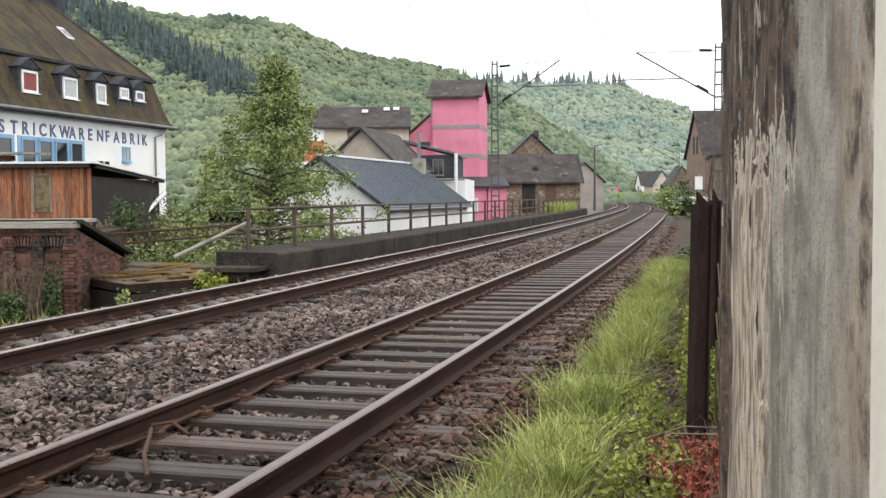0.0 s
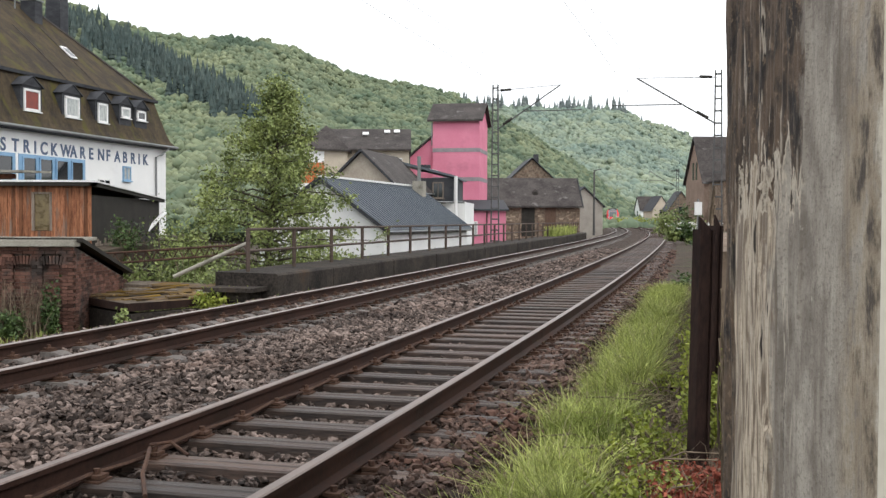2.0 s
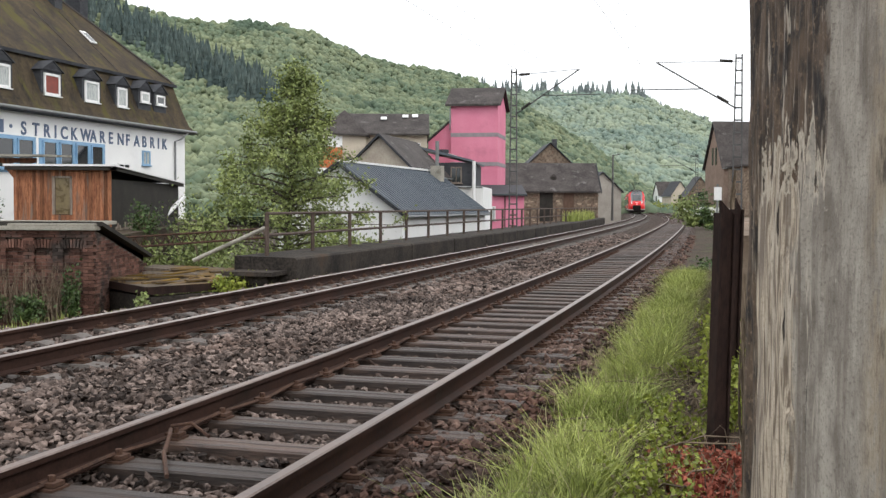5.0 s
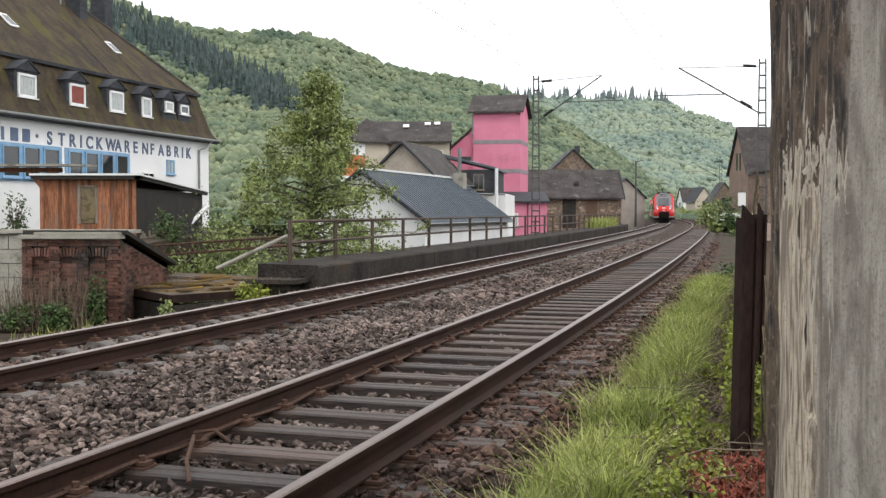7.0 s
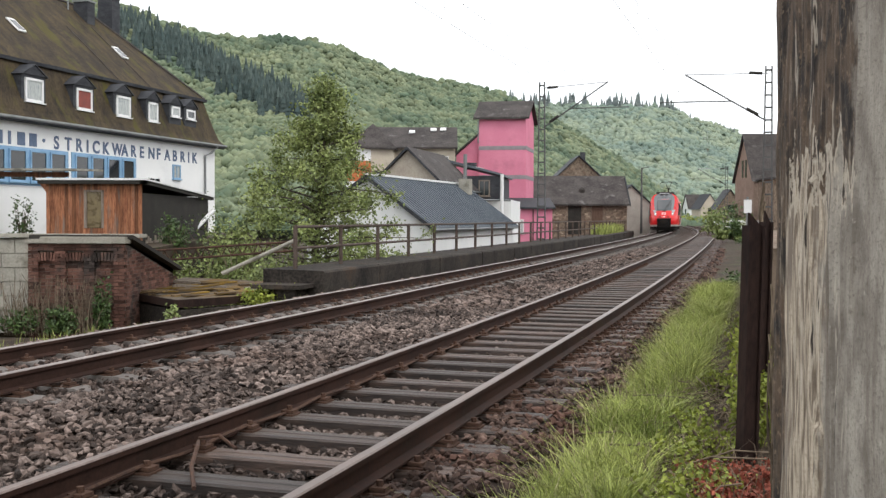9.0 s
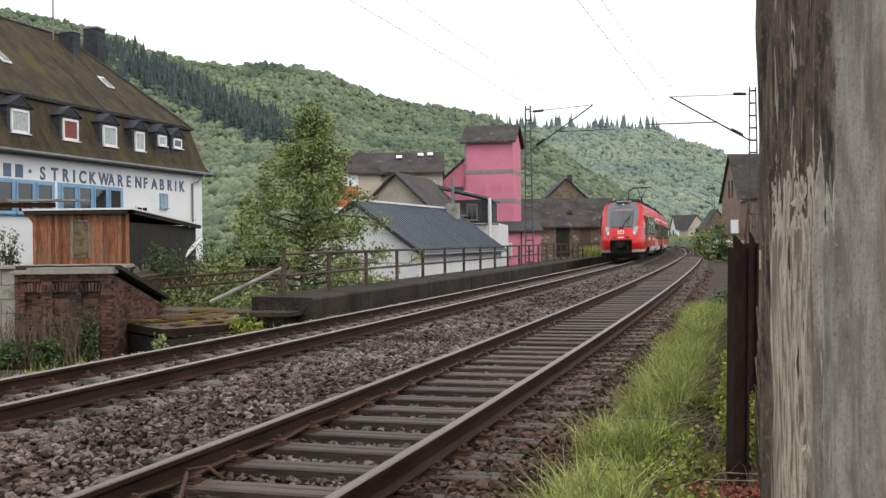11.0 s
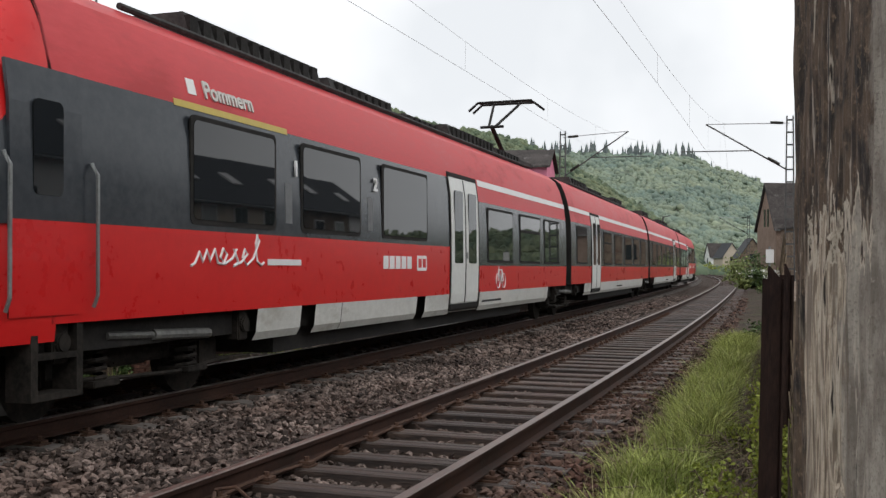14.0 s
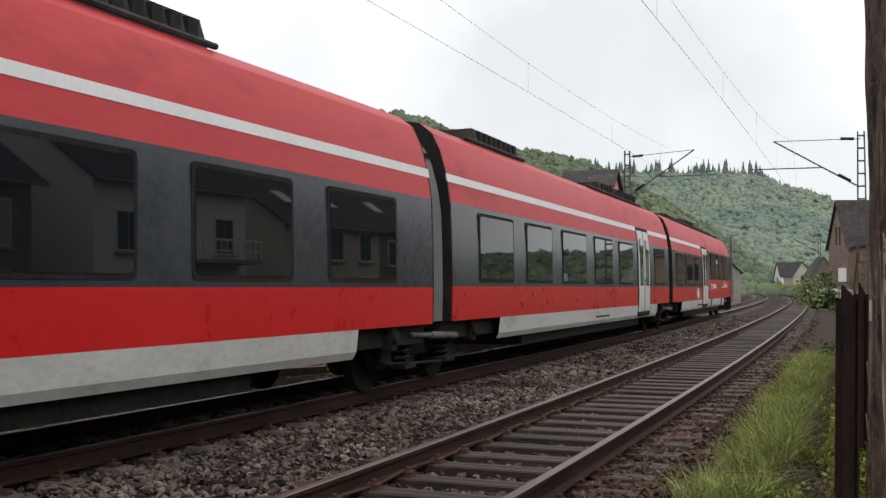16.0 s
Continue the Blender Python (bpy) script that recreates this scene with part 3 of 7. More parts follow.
def factory():
    """A long white front with lettering under a mansard roof."""
    ang = math.degrees(math.atan2(0.9626, 0.2708))
    # x = 0 at the corner, x negative towards the viewer; front faces -y (towards the track)
    f = thing("factory", Matrix.Translation((-14.05, 62.7, 0)) @ pose(0, 0, 0, 0, 0, ang), "white rendered factory with mossy mansard roof and blue lettering", "factory")
    L, D, E = 40.0, 13.0, 5.66
    part("wall", Shape().box(-L, 0, 0, D, -2.5, E - 0.12), M_WHITE, f)
    part("eaves_board", Shape().box(-L - 0.4, 0.45, -0.45, D + 0.4, E - 0.16, E), M_SLATE_D, f, "dark slate-grey eaves board")
    part("gutter", Shape().tube([(-L, -0.5, E - 0.03), (0.5, -0.5, E - 0.03)], 0.08, 8), M_STEEL, f)
    # mansard: flared foot, steep slope, then the flatter hipped top
    def ring(o, z, e=0.25):
        e = min(o, e)
        return [(-L - 0.4 + e, -0.45 + o, z), (0.45 - e, -0.45 + o, z), (0.45 - e, D + 0.4 - o, z), (-L - 0.4 + e, D + 0.4 - o, z)]
    part("roof", Shape().loft([ring(0, E), ring(0.28, E + 0.35), ring(0.62, E + 1.0), ring(1.35, 8.4), ring(1.35, 8.4)], True), M_SLATE, f, "steep mossy slate mansard slope")
    part("cornice", Shape().loft([ring(1.15, 8.3, 0.1), ring(1.12, 8.46, 0.1), ring(1.45, 8.5, 0.1)], True), M_SLATE_D, f)
    TOP = 13.5
    hip = [(-L + 4.0, D / 2, TOP), (-4.0, D / 2, TOP)]
    r = ring(1.3, 8.47, 0.15)
    part("upper_roof", Shape().face(r[0], r[1], hip[1], hip[0]).face(r[1], r[2], hip[1]).face(r[2], r[3], hip[0], hip[1]).face(r[3], r[0], hip[0]), M_SLATE, f, "mossy brown hipped upper roof")
    for a, b in ((r[1], hip[1]), (r[0], hip[0]), hip):
        part("ridge_cap", Shape().tube([Vector(a) + Vector((0, 0, 0.03)), Vector(b) + Vector((0, 0, 0.03))], 0.08, 6), M_SLATE_G, f)
    lift = lambda y: 8.47 + (y - 0.85) * (TOP - 8.47) / (D / 2 - 0.85)
    for x0, x1, y1 in ((-8.6, -8.3, 4.3), (-5.6, -5.3, 4.8)):
        part("flashing", Shape().tube([(x0, 0.9, lift(0.9) + 0.02), (x1, y1, lift(y1) + 0.02)], 0.03, 5), M_SLATE_G, f, "thin grey lead flashing strip")
    # dormers: x is minus the distance from the corner
    for x0, x1, z0, z1, pane in ((-24.2, -23.0, 6.5, 7.55, M_PANE), (-20.7, -19.5, 6.5, 7.55, M_PANE_L), (-17.09, -15.84, 6.5, 7.55, M_PANE_L), (-13.37, -12.14, 6.5, 7.53, M_REDBLIND), (-10.07, -8.83, 6.5, 7.55, M_PANE_L), (-7.1, -6.17, 6.5, 7.53, M_PANE_L), (-4.76, -3.87, 6.97, 7.56, M_PANE_L), (-3.11, -2.17, 6.97, 7.53, M_PANE)):
        w, c = x1 - x0, (x0 + x1) / 2
        y = 0.12
        d = part("dormer", Shape().box(x0 - 0.2, x1 + 0.2, y, y + 1.2, 6.1, z1 + 0.16), M_SLATE_D, f, "slate-clad dormer with a little pointed gable")
        part("dormer_gable", Shape().prism([(x0 - 0.2, y - 0.06, z1 + 0.14), (x1 + 0.2, y - 0.06, z1 + 0.14), (c, y - 0.1, z1 + 0.55)], (0, 1.5, 0)), M_SLATE_D, d)
        part("dormer_roof", Shape().prism([(x0 - 0.25, y - 0.12, z1 + 0.1), (c, y - 0.12, z1 + 0.6), (c, y - 0.12, z1 + 0.65), (x0 - 0.29, y - 0.12, z1 + 0.14)], (0, 1.6, 0)).prism([(x1 + 0.25, y - 0.12, z1 + 0.1), (c, y - 0.12, z1 + 0.6), (c, y - 0.12, z1 + 0.65), (x1 + 0.29, y - 0.12, z1 + 0.14)], (0, 1.6, 0)), M_SLATE_D, d)
        part("dormer_frame", Shape().box(x0, x1, y - 0.07, y + 0.01, z0, z0 + 0.11).box(x0, x1, y - 0.07, y + 0.01, z1 - 0.11, z1).box(x0, x0 + 0.11, y - 0.07, y + 0.01, z0, z1).box(x1 - 0.11, x1, y - 0.07, y + 0.01, z0, z1), M_FRAME, d, "white window frame")
        part("dormer_sill", Shape().box(x0 - 0.08, x1 + 0.08, y - 0.14, y, z0 - 0.05, z0), M_FRAME, d)
        part("dormer_pane", Shape().box(x0 + 0.11, x1 - 0.11, y - 0.03, y - 0.01, z0 + 0.11, z1 - 0.11), pane, d)
    for x in (-5.1, -13.8):
        part("skylight", Shape().box(-0.3, 0.3, -0.5, 0.5, 0.02, 0.10, Matrix.Translation((x, 3.15, lift(3.15))) @ pose(0, 0, 0, 42)), M_FRAME, f, "small white-framed roof light", bevel=0.02)
        part("roof_light_pane", Shape().box(-0.22, 0.22, -0.4, 0.34, 0.09, 0.112, Matrix.Translation((x, 3.15, lift(3.15))) @ pose(0, 0, 0, 42)), M_PANE, f)
    for x0, x1, y0, y1, z0, zt in ((-5.25, -4.55, 5.1, 6.0, 10.9, 13.5), (-2.8, -2.0, 5.15, 6.1, 9.5, 14.2)):
        ch = part("chimney", Shape().box(x0, x1, y0, y1, z0, zt), M_SLATE_D, f, "dark slate-clad chimney")
        part("chimney_cap", Shape().box(x0 - 0.06, x1 + 0.06, y0 - 0.06, y1 + 0.06, zt, zt + 0.1), M_STEEL, ch)
    part("aerial", Shape().tube([(-5.9, 5.9, 12.8), (-5.9, 5.9, 16.6)], 0.05, 6).tube([(-5.9, 5.9, 15.2), (-5.9, 5.9, 16.9)], 0.09, 6), M_STEEL, f, "thin pole aerial")
    # lettering
    x, size = -15.25, 0.84
    word = "STRICKWARENFABRIK"
    step = 13.55 / (len(word) - 1 + 0.75)
    for ch in word:
        text(ch, size, Matrix.Translation((x, -0.02, 4.5)) @ pose(0, 0, 0, 90), M_LETTER, f)
        x += step * (0.62 if ch == "I" else 1.02)
    part("painted_dot", Shape().tube([(-15.95, -0.03, 4.82), (-15.95, 0.0, 4.82)], 0.09, 10), M_LETTER, f)
    for i, x0 in enumerate((-16.95, -17.75, -18.35, -19.2)):
        part("painted_sign_bar", Shape().box(x0, x0 + (0.18 if i == 2 else 0.5), -0.025, 0.0, 4.5, 5.08), M_LETTER, f, "slate-blue painted sign shape")
    # upper floor windows
    def strip(xa, xb, n):
        part("window_band", Shape().box(xa - 0.1, xb + 0.1, -0.04, 0.02, 2.75, 4.42), M_BLUE, f, "light blue painted window surround")
        w = (xb - xa) / n
        for i in range(n):
            window(f, xa + w * i + 0.12, 2.9, w - 0.24, 1.42, -0.05, M_BLUE, M_PANE, 0, 0.06, True)
    strip(-13.85, -8.6, 4)
    strip(-19.9, -14.3, 4)
    strip(-27.0, -21.5, 4)
    window(f, -4.85, 3.5, 0.8, 0.8, -0.02, M_BLUE, M_PANE_L, 1)
    window(f, -7.3, 2.6, 1.15, 0.92, -0.02, M_FRAME, M_PANE, 1)
    for x in (-6.5, -12.0):
        window(f, x, 0.9, 1.1, 1.2, -0.02, M_FRAME, M_PANE, 1)
    part("downpipe", Shape().tube([(-0.5, -0.5, E - 0.1), (-0.9, -0.25, E - 0.5), (-1.3, -0.09, 5.0), (-1.3, -0.09, 0.4)], 0.06, 8), M_STEEL, f, "grey rain pipe")


def boarded_shed():
    s = thing("shed", pose(-13.9, 36, 0), "red-brown boarded shed with flat white-edged roof", "shed")
    part("frame", Shape().box(0.03, 3.3, 0.05, 10.0, -1.0, 2.2), M_FELT, s, "black tar-felt clad side wall")
    rng = random.Random(2)
    n = 26
    for i in range(n):
        x = 3.32 * i / n
        if 1.36 < x + 0.06 < 1.96:
            part("board", Shape().box(x, x + 0.12, 0.0, 0.05, 0.3, 0.98), M_BOARD, s)
            part("board", Shape().box(x, x + 0.12, 0, 0.05, 2.24, 2.5), M_BOARD, s)
        else:
            part("board", Shape().box(x, x + 0.122, rng.uniform(-0.012, 0.01), 0.05, 0.3, 2.5), M_BOARD, s)
    part("door_frame", Shape().box(1.32, 1.42, -0.05, 0.06, 0.98, 2.3).box(1.92, 2.0, -0.05, 0.06, 0.98, 2.3).box(1.32, 2.0, -0.05, 0.06, 2.24, 2.3), M_BOARD_G, s)
    part("window_pane", Shape().box(1.42, 1.92, 0.015, 0.042, 1.0, 2.24), mat("dull_olive_pane", (0.10, 0.075, 0.035), (0.2, 0.15, 0.07), 0.3, scale=2, fine=4, bump=0), s)
    part("roof", Shape().prism([(-0.2, -0.25, 2.5), (3.5, -0.25, 2.5), (3.5, -0.25, 2.62), (-0.2, -0.25, 2.62)], (0, 0.3, 0)).face((-0.2, -0.25, 2.66), (3.5, -0.25, 2.66), (3.5, 10.2, 2.28), (-0.2, 10.2, 2.28)).prism([(3.34, -0.25, 2.5), (3.34, 10.2, 2.12), (3.34, 10.2, 2.26), (3.34, -0.25, 2.64)], (0.16, 0, 0)), M_FELT, s, "black felt roof edge")
    part("roof_edge", Shape().box(-0.24, 3.54, -0.29, -0.2, 2.63, 2.7).prism([(3.5, -0.25, 2.63), (3.5, 10.2, 2.25), (3.5, 10.2, 2.30), (3.5, -0.25, 2.69)], (0.05, 0, 0)), M_FRAME, s, "white metal roof edge")
    part("rain_pipe", Shape().tube([(3.55, 10.0, 1.7), (3.2, 8.0, 0.85)], 0.09, 8), M_FRAME, s, "white slanting plastic pipe")
    t = thing("canopy", pose(-20.0, 40, 0), "brown timber canopy with a corrugated sheet roof", "canopy")
    part("beam", Shape().box(0, 5.4, 0, 0.16, 2.9, 3.08), M_BOARD, t, bevel=0.01)
    part("brace", Shape().prism([(4.1, 0.02, 2.9), (4.35, 0.02, 2.9), (5.1, 0.02, 1.9), (5.1, 0.02, 1.6)], (0, 0.12, 0)), M_BOARD, t)
    part("upright", Shape().box(5.0, 5.16, 0, 0.16, 0.4, 2.0), M_BOARD, t)
    part("roof_sheet", Shape().prism([(-0.2, -0.4, 3.12), (5.9, -0.4, 3.12), (5.9, -0.4, 3.2), (-0.2, -0.4, 3.2)], (0, 3.0, 0.1)), M_CONC_L, t, "pale grey sheet roof")
    fe = thing("board_fence", pose(-10.6, 36.4, 0), "weathered grey plank fence beside the shed", "fence")
    for i in range(26):
        x = 0.02 + 0.0 * i
        part("plank", Shape().box(x, x + 0.03, i * 0.22, i * 0.22 + rng.uniform(0.15, 0.2), -1.2, 0.62 + rng.uniform(-0.12, 0.1)), M_BOARD_G, fe)


def brick_shed():
    b = thing("brick_outhouse", pose(-9.9, 24.5, 0), "small red brick outhouse with three arched blind niches", "outhouse")
    W = 2.28
    part("core", Shape().box(0.02, W - 0.02, 0.12, 4.4, -1.5, -0.05).prism([(0.02, 0.12, -0.05), (0.02, 4.4, -0.05), (0.02, 4.4, -0.2), (0.02, 0.12, 0.74)], (W - 0.04, 0, 0)), M_MORTAR, b)
    wall, arch = Shape(), Shape()
    niches = [(0.24, 0.64), (0.90, 1.32), (1.56, 2.02)]
    rng = random.Random(4)
    stops = [0.0] + [q for n in niches for q in n] + [W]
    z, row = -1.5, 0
    while z < 0.72:
        spans = list(zip(stops[:-1], stops[1:])) if z < 0.52 else [(0.0, W)]
        for i, (a, c) in enumerate(spans):
            niche = z < 0.52 and i % 2 == 1
            if niche and z > 0.36:
                continue
            x = a - (0.125 if row % 2 else 0.0)
            while x < c - 0.01:
                x0, x1 = max(x, a), min(x + 0.238, c - 0.004)
                if x1 - x0 > 0.02:
                    y = 0.10 if niche else rng.uniform(-0.004, 0.006)
                    wall.box(x0, x1, y, y + 0.13, z, z + 0.071)
                x += 0.25
        z += 0.083
        row += 1
    for a, c in niches:
        n = 8
        for i in range(n):
            t0 = (i - (n - 1) / 2) / n
            px = (a + c) / 2 + t0 * (c - a + 0.12)
            arch.box(-0.026, 0.026, 0, 0.13, 0, 0.2, Matrix.Translation((px, -0.006, 0.335 - 0.1 * t0 * t0 * 2)) @ pose(0, 0, 0, 0, t0 * 28))
    part("brickwork", wall, M_BRICK, b, "old red bricks with grey joints")
    part("arch_bricks", arch, M_BRICK, b)
    side = Shape()
    z, row = -1.5, 0
    while z < 0.7:
        y = 0.0 if row % 2 else 0.12
        while y < 4.4:
            if z + 0.07 < np.interp(y + 0.12, (0, 4.4), (0.74, -0.2)):
                side.box(W - 0.01, W + 0.012 + rng.uniform(0, 0.006), y, y + 0.238, z, z + 0.071)
            y += 0.25
        z += 0.083
        row += 1
    part("side_brickwork", side, M_BRICK, b)
    part("coping", Shape().box(-0.06, W + 0.06, -0.1, 0.35, 0.74, 0.84).box(0.3, W + 0.02, -0.06, 0.3, 0.84, 0.90), M_CONC_L, b, "grey concrete coping slab", bevel=0.015)
    part("roof", Shape().prism([(-0.05, 0.2, 0.84), (-0.05, 4.7, -0.12), (-0.05, 4.7, -0.02), (-0.05, 0.2, 0.94)], (W + 0.2, 0, 0)), M_FELT, b, "black felt lean-to roof")


def terrace():
    w = thing("terrace_wall", Matrix(), "grey concrete block terrace wall with flat coping", "wall", "", "structure")
    rng = random.Random(6)
    part("wall_core", Shape().box(-26, -7.95, 26.5, 26.9, -1.6, 0.82), M_CONC_L, w)
    for row in range(5):
        x = -14.5 - (row % 2) * 0.35
        while x < -8.4:
            part("block", Shape().box(x, x + 0.68, 26.42 + rng.uniform(0, 0.02), 26.6, -1.0 + row * 0.36, -0.66 + row * 0.36), M_CONC_L, w)
            x += 0.7
    part("coping", Shape().box(-26, -7.8, 26.3, 27.0, 0.84, 0.93), M_CONC_L, w, "thin dark coping slab", bevel=0.01)
    part("terrace_fill", Shape().prism([(-45, 26.9, 0.45), (-8.2, 26.9, 0.45), (-9.4, 36, 0.45), (-11.5, 62, 0.45), (-45, 75, 0.45)], (0, 0, -3)), M_EARTH, w)
    s = thing("foundation_slab", Matrix(), "mossy broken concrete foundation slab beside the track", "slab", "", "structure")
    part("slab", Shape().prism([(-8.0, 26.2, -0.55), (-6.2, 23.7, -0.55), (-4.1, 26.0, -0.52), (-5.0, 30.6, -0.5), (-8.0, 31.5, -0.45)], (0, 0, -0.14)), mat("mossy_concrete", (0.05, 0.04, 0.032), (0.15, 0.12, 0.09), 0.95, scale=1.5, fine=14, bump=0.6, depth=0.03, stain=(0.14, 0.085, 0.028), stain_scale=0.9, stain_at=0.5), s)
    part("slab_wall", Shape().prism([(-7.8, 25.9, -0.76), (-6.1, 23.7, -0.76), (-4.0, 25.6, -0.72), (-4.3, 25.9, -0.72), (-6.05, 24.2, -0.76), (-7.5, 26.1, -0.76)], (0, 0, -1.0)), M_CONC, s)
    for i, (x, y, z, l, r, mt) in enumerate(((-6.6, 27.6, -0.48, 1.4, 20, M_BOARD_G), (-5.0, 27.0, -0.5, 0.7, -35, M_CONC_L), (-5.6, 26.2, -0.55, 0.5, 60, M_CONC_L), (-7.4, 28.8, -0.42, 1.1, -10, M_BOARD_G), (-4.6, 26.4, -0.52, 0.4, 5, M_FRAME))):
        o = part("rubble_piece", Shape().box(-l / 2, l / 2, -0.09, 0.09, -0.04, 0.04), mt, None, "", bevel=0.01)
        o.matrix_basis = pose(x, y, z, 0, 3, r)
        tagged(o, "broken plank or stone lying on the slab", "rubble", "rubble on the slab")
    for a, b in (((-8.0, 26.2), (-6.2, 23.7)), ((-6.2, 23.7), (-4.1, 26.0))):
        u = Vector((b[0] - a[0], b[1] - a[1], 0)).normalized() * 0.06
        part("edge_beam", Shape().prism([(a[0] - u.y, a[1] - u.x, -0.70), (b[0] - u.y, b[1] - u.x, -0.70), (b[0] + u.y, b[1] + u.x, -0.70), (a[0] + u.y, a[1] + u.x, -0.70)], (0, 0, 0.18)), M_BLACKRUST, s, "dark rusty edge beam")
    moss = mat("rusty_moss_boards", (0.06, 0.04, 0.026), (0.17, 0.115, 0.06), 0.9, scale=2, fine=12, stretch=(0.6, 6, 6), bump=0.5, depth=0.01, vary="object", vary_by=0.45, stain=(0.21, 0.13, 0.02), stain_scale=1.2, stain_at=0.52)
    for i in range(26):
        u, v = rng.random(), rng.random()
        x, y = -7.6 + 2.9 * u, 25.6 + 4.8 * v - 1.5 * min(u, 1 - u)
        o = part("board", Shape().box(-0.35 - 0.5 * rng.random(), 0.35 + 0.5 * rng.random(), -0.09, 0.09, -0.02, 0.02), moss, None, "", bevel=0.006)
        o.matrix_basis = pose(x, y, -0.52 + 0.03 * v + 0.04 * rng.random(), rng.uniform(-4, 4), rng.uniform(-5, 5), 35 + rng.uniform(-25, 25) + (90 if i % 5 == 0 else 0))
        tagged(o, "mossy rotten board lying on the slab", "board", "boards on the slab")


def slate_house():
    h = gable_house("house", Matrix.Translation((-3.66, 47.0, 0)) @ pose(0, 0, 0, 0, 0, 72.1), 14.7, 3.0, -2.8, 1.02, 3.2, M_WHITE, M_SLATE_B, "low white house with blue-grey standing-seam roof", 0.25, M_SLATE_D)
    part("ridge_trim", Shape().box(-0.3, 15.0, -0.14, 0.1, 3.3, 3.4), M_FRAME, h, "white ridge trim")
    seams = Shape()
    for i in range(38):
        x = -0.2 + i * 0.4
        seams.prism([(x, 0, 3.34), (x, -3.25, 0.98), (x, -3.25, 1.03), (x, 0, 3.39)], (0.035, 0, 0))
    part("roof_seams", seams, M_SLATE_B, h)
    ch = part("chimney", Shape().box(12.8, 13.5, -0.9, -0.3, 2.4, 3.6), M_CONC_L, h)
    part("flue", Shape().tube([(13.1, -0.6, 3.6), (13.1, -0.6, 5.0)], 0.11, 8), M_STEEL, ch)
    part("plinth", Shape().box(-0.04, 14.7, -3.05, 3.05, -2.8, -1.9), M_CONC_L, h)
    for x in (3.5, 8.0):
        window(h, x, -0.9, 1.0, 0.9, -3.0, M_FRAME, M_PANE, 1)


def village():
    # beige gable behind the slate house
    h = gable_house("house", Matrix.Translation((-2.57, 66, 0)) @ pose(0, 0, 0, 0, 0, 76), 9, 2.3, -2.5, 3.5, 5.75, mat("beige_plaster", (0.36, 0.31, 0.26), (0.46, 0.41, 0.34), 0.9, scale=1.2, fine=8, bump=0.3, depth=0.01), M_SLATE_G, "old house with bare beige plaster gable", 0.3, M_SLATE_D)
    # slate-clad upper storey with dormer windows
    d = thing("house", pose(0.3, 75, 0, 0, 0, -8), "white house with dark slate-clad upper storey", "house")
    part("wall", Shape().box(-1.5, 4.2, 0, 9, -2.5, 2.7), M_WHITE, d)
    part("upper_storey", Shape().box(0.1, 3.4, -0.25, 8, 2.7, 4.4), M_SLATE_D, d, "dark slate cladding")
    part("roof", Shape().prism([(-3.2, -0.5, 6.1), (3.6, -0.5, 4.4), (3.6, -0.5, 4.55), (-3.2, -0.5, 6.3)], (0, 9, 0)), M_SLATE_B, d, "low blue-grey roof")
    part("gutter", Shape().tube([(-1.5, -0.5, 2.75), (4.2, -0.5, 2.65)], 0.08, 6), M_STEEL, d)
    part("roof_vent", Shape().tube([(1.0, 3, 5.0), (1.0, 3, 5.5)], 0.4, 10), M_SLATE_D, d)
    part("skylight", Shape().box(-0.3, 0.3, -0.4, 0.4, 0.05, 0.12, Matrix.Translation((1.9, 0.6, 4.9)) @ pose(0, 0, 0, 0, 14)), M_FRAME, d)
    for x in (0.5, 1.9):
        window(d, x, 2.95, 0.8, 1.15, -0.27, M_BOARD_G, M_PANE, 1)
    part("white_flue", Shape().tube([(3.6, -0.6, 1.6), (3.6, -0.6, 4.5)], 0.12, 8), M_FRAME, d, "white flue pipe")
    # long house with mottled roof and cream walls
    g = thing("house", pose(-8.3, 93, 0), "long cream house with lichened slate roof", "house")
    part("wall", Shape().box(1.6, 8.9, 2.0, 9.5, -2.5, 7.7), M_CREAM, g)
    part("roof", Shape().prism([(1.2, 1.4, 7.65), (1.2, 5.8, 9.75), (1.2, 10.2, 7.65), (1.2, 10.2, 7.8), (1.2, 5.8, 9.95), (1.2, 1.4, 7.8)], (7.9, 0, 0)), M_SLATE_G, g)
    part("wing", Shape().box(-0.6, 3.4, -1.0, 4, -2.5, 7.6), M_CREAM, g)
    part("wing_roof", Shape().prism([(-0.9, -1.4, 7.55), (3.7, -1.4, 7.35), (3.7, 4.5, 7.35), (1.6, 4.5, 9.75), (1.4, 0.5, 9.7), (-0.9, -1.0, 8.2)][:4], (0, 0, 0.16)).face((3.75, -1.4, 7.5), (3.75, 5.8, 7.5), (1.5, 5.8, 9.85), (1.5, 1.0, 9.85)).face((-0.9, -1.4, 7.6), (3.75, -1.4, 7.5), (1.5, 1.0, 9.85)).face((-0.9, -1.4, 7.6), (1.5, 1.0, 9.85), (1.5, 5.8, 9.85), (-0.9, 5.8, 7.6)), M_SLATE_G, g)
    part("orange_panel", Shape().box(-0.7, 1.45, -1.06, -0.99, 4.6, 6.4), M_ORANGE, g, "orange painted wall panel")
    part("white_panel", Shape().box(-0.7, 1.45, -1.05, -0.99, 6.41, 7.4).box(-0.7, 1.45, -1.05, -0.99, -2, 4.59), M_WHITE, g)
    for x in (1.75, 2.6):
        window(g, x, 3.9, 0.55, 1.7, -1.0, M_BOARD_G, M_PANE, 0)
    for x in (4.2, 7.4):
        window(g, x, 5.7, 0.9, 1.3, 2.0, M_FRAME, M_PANE, 1)
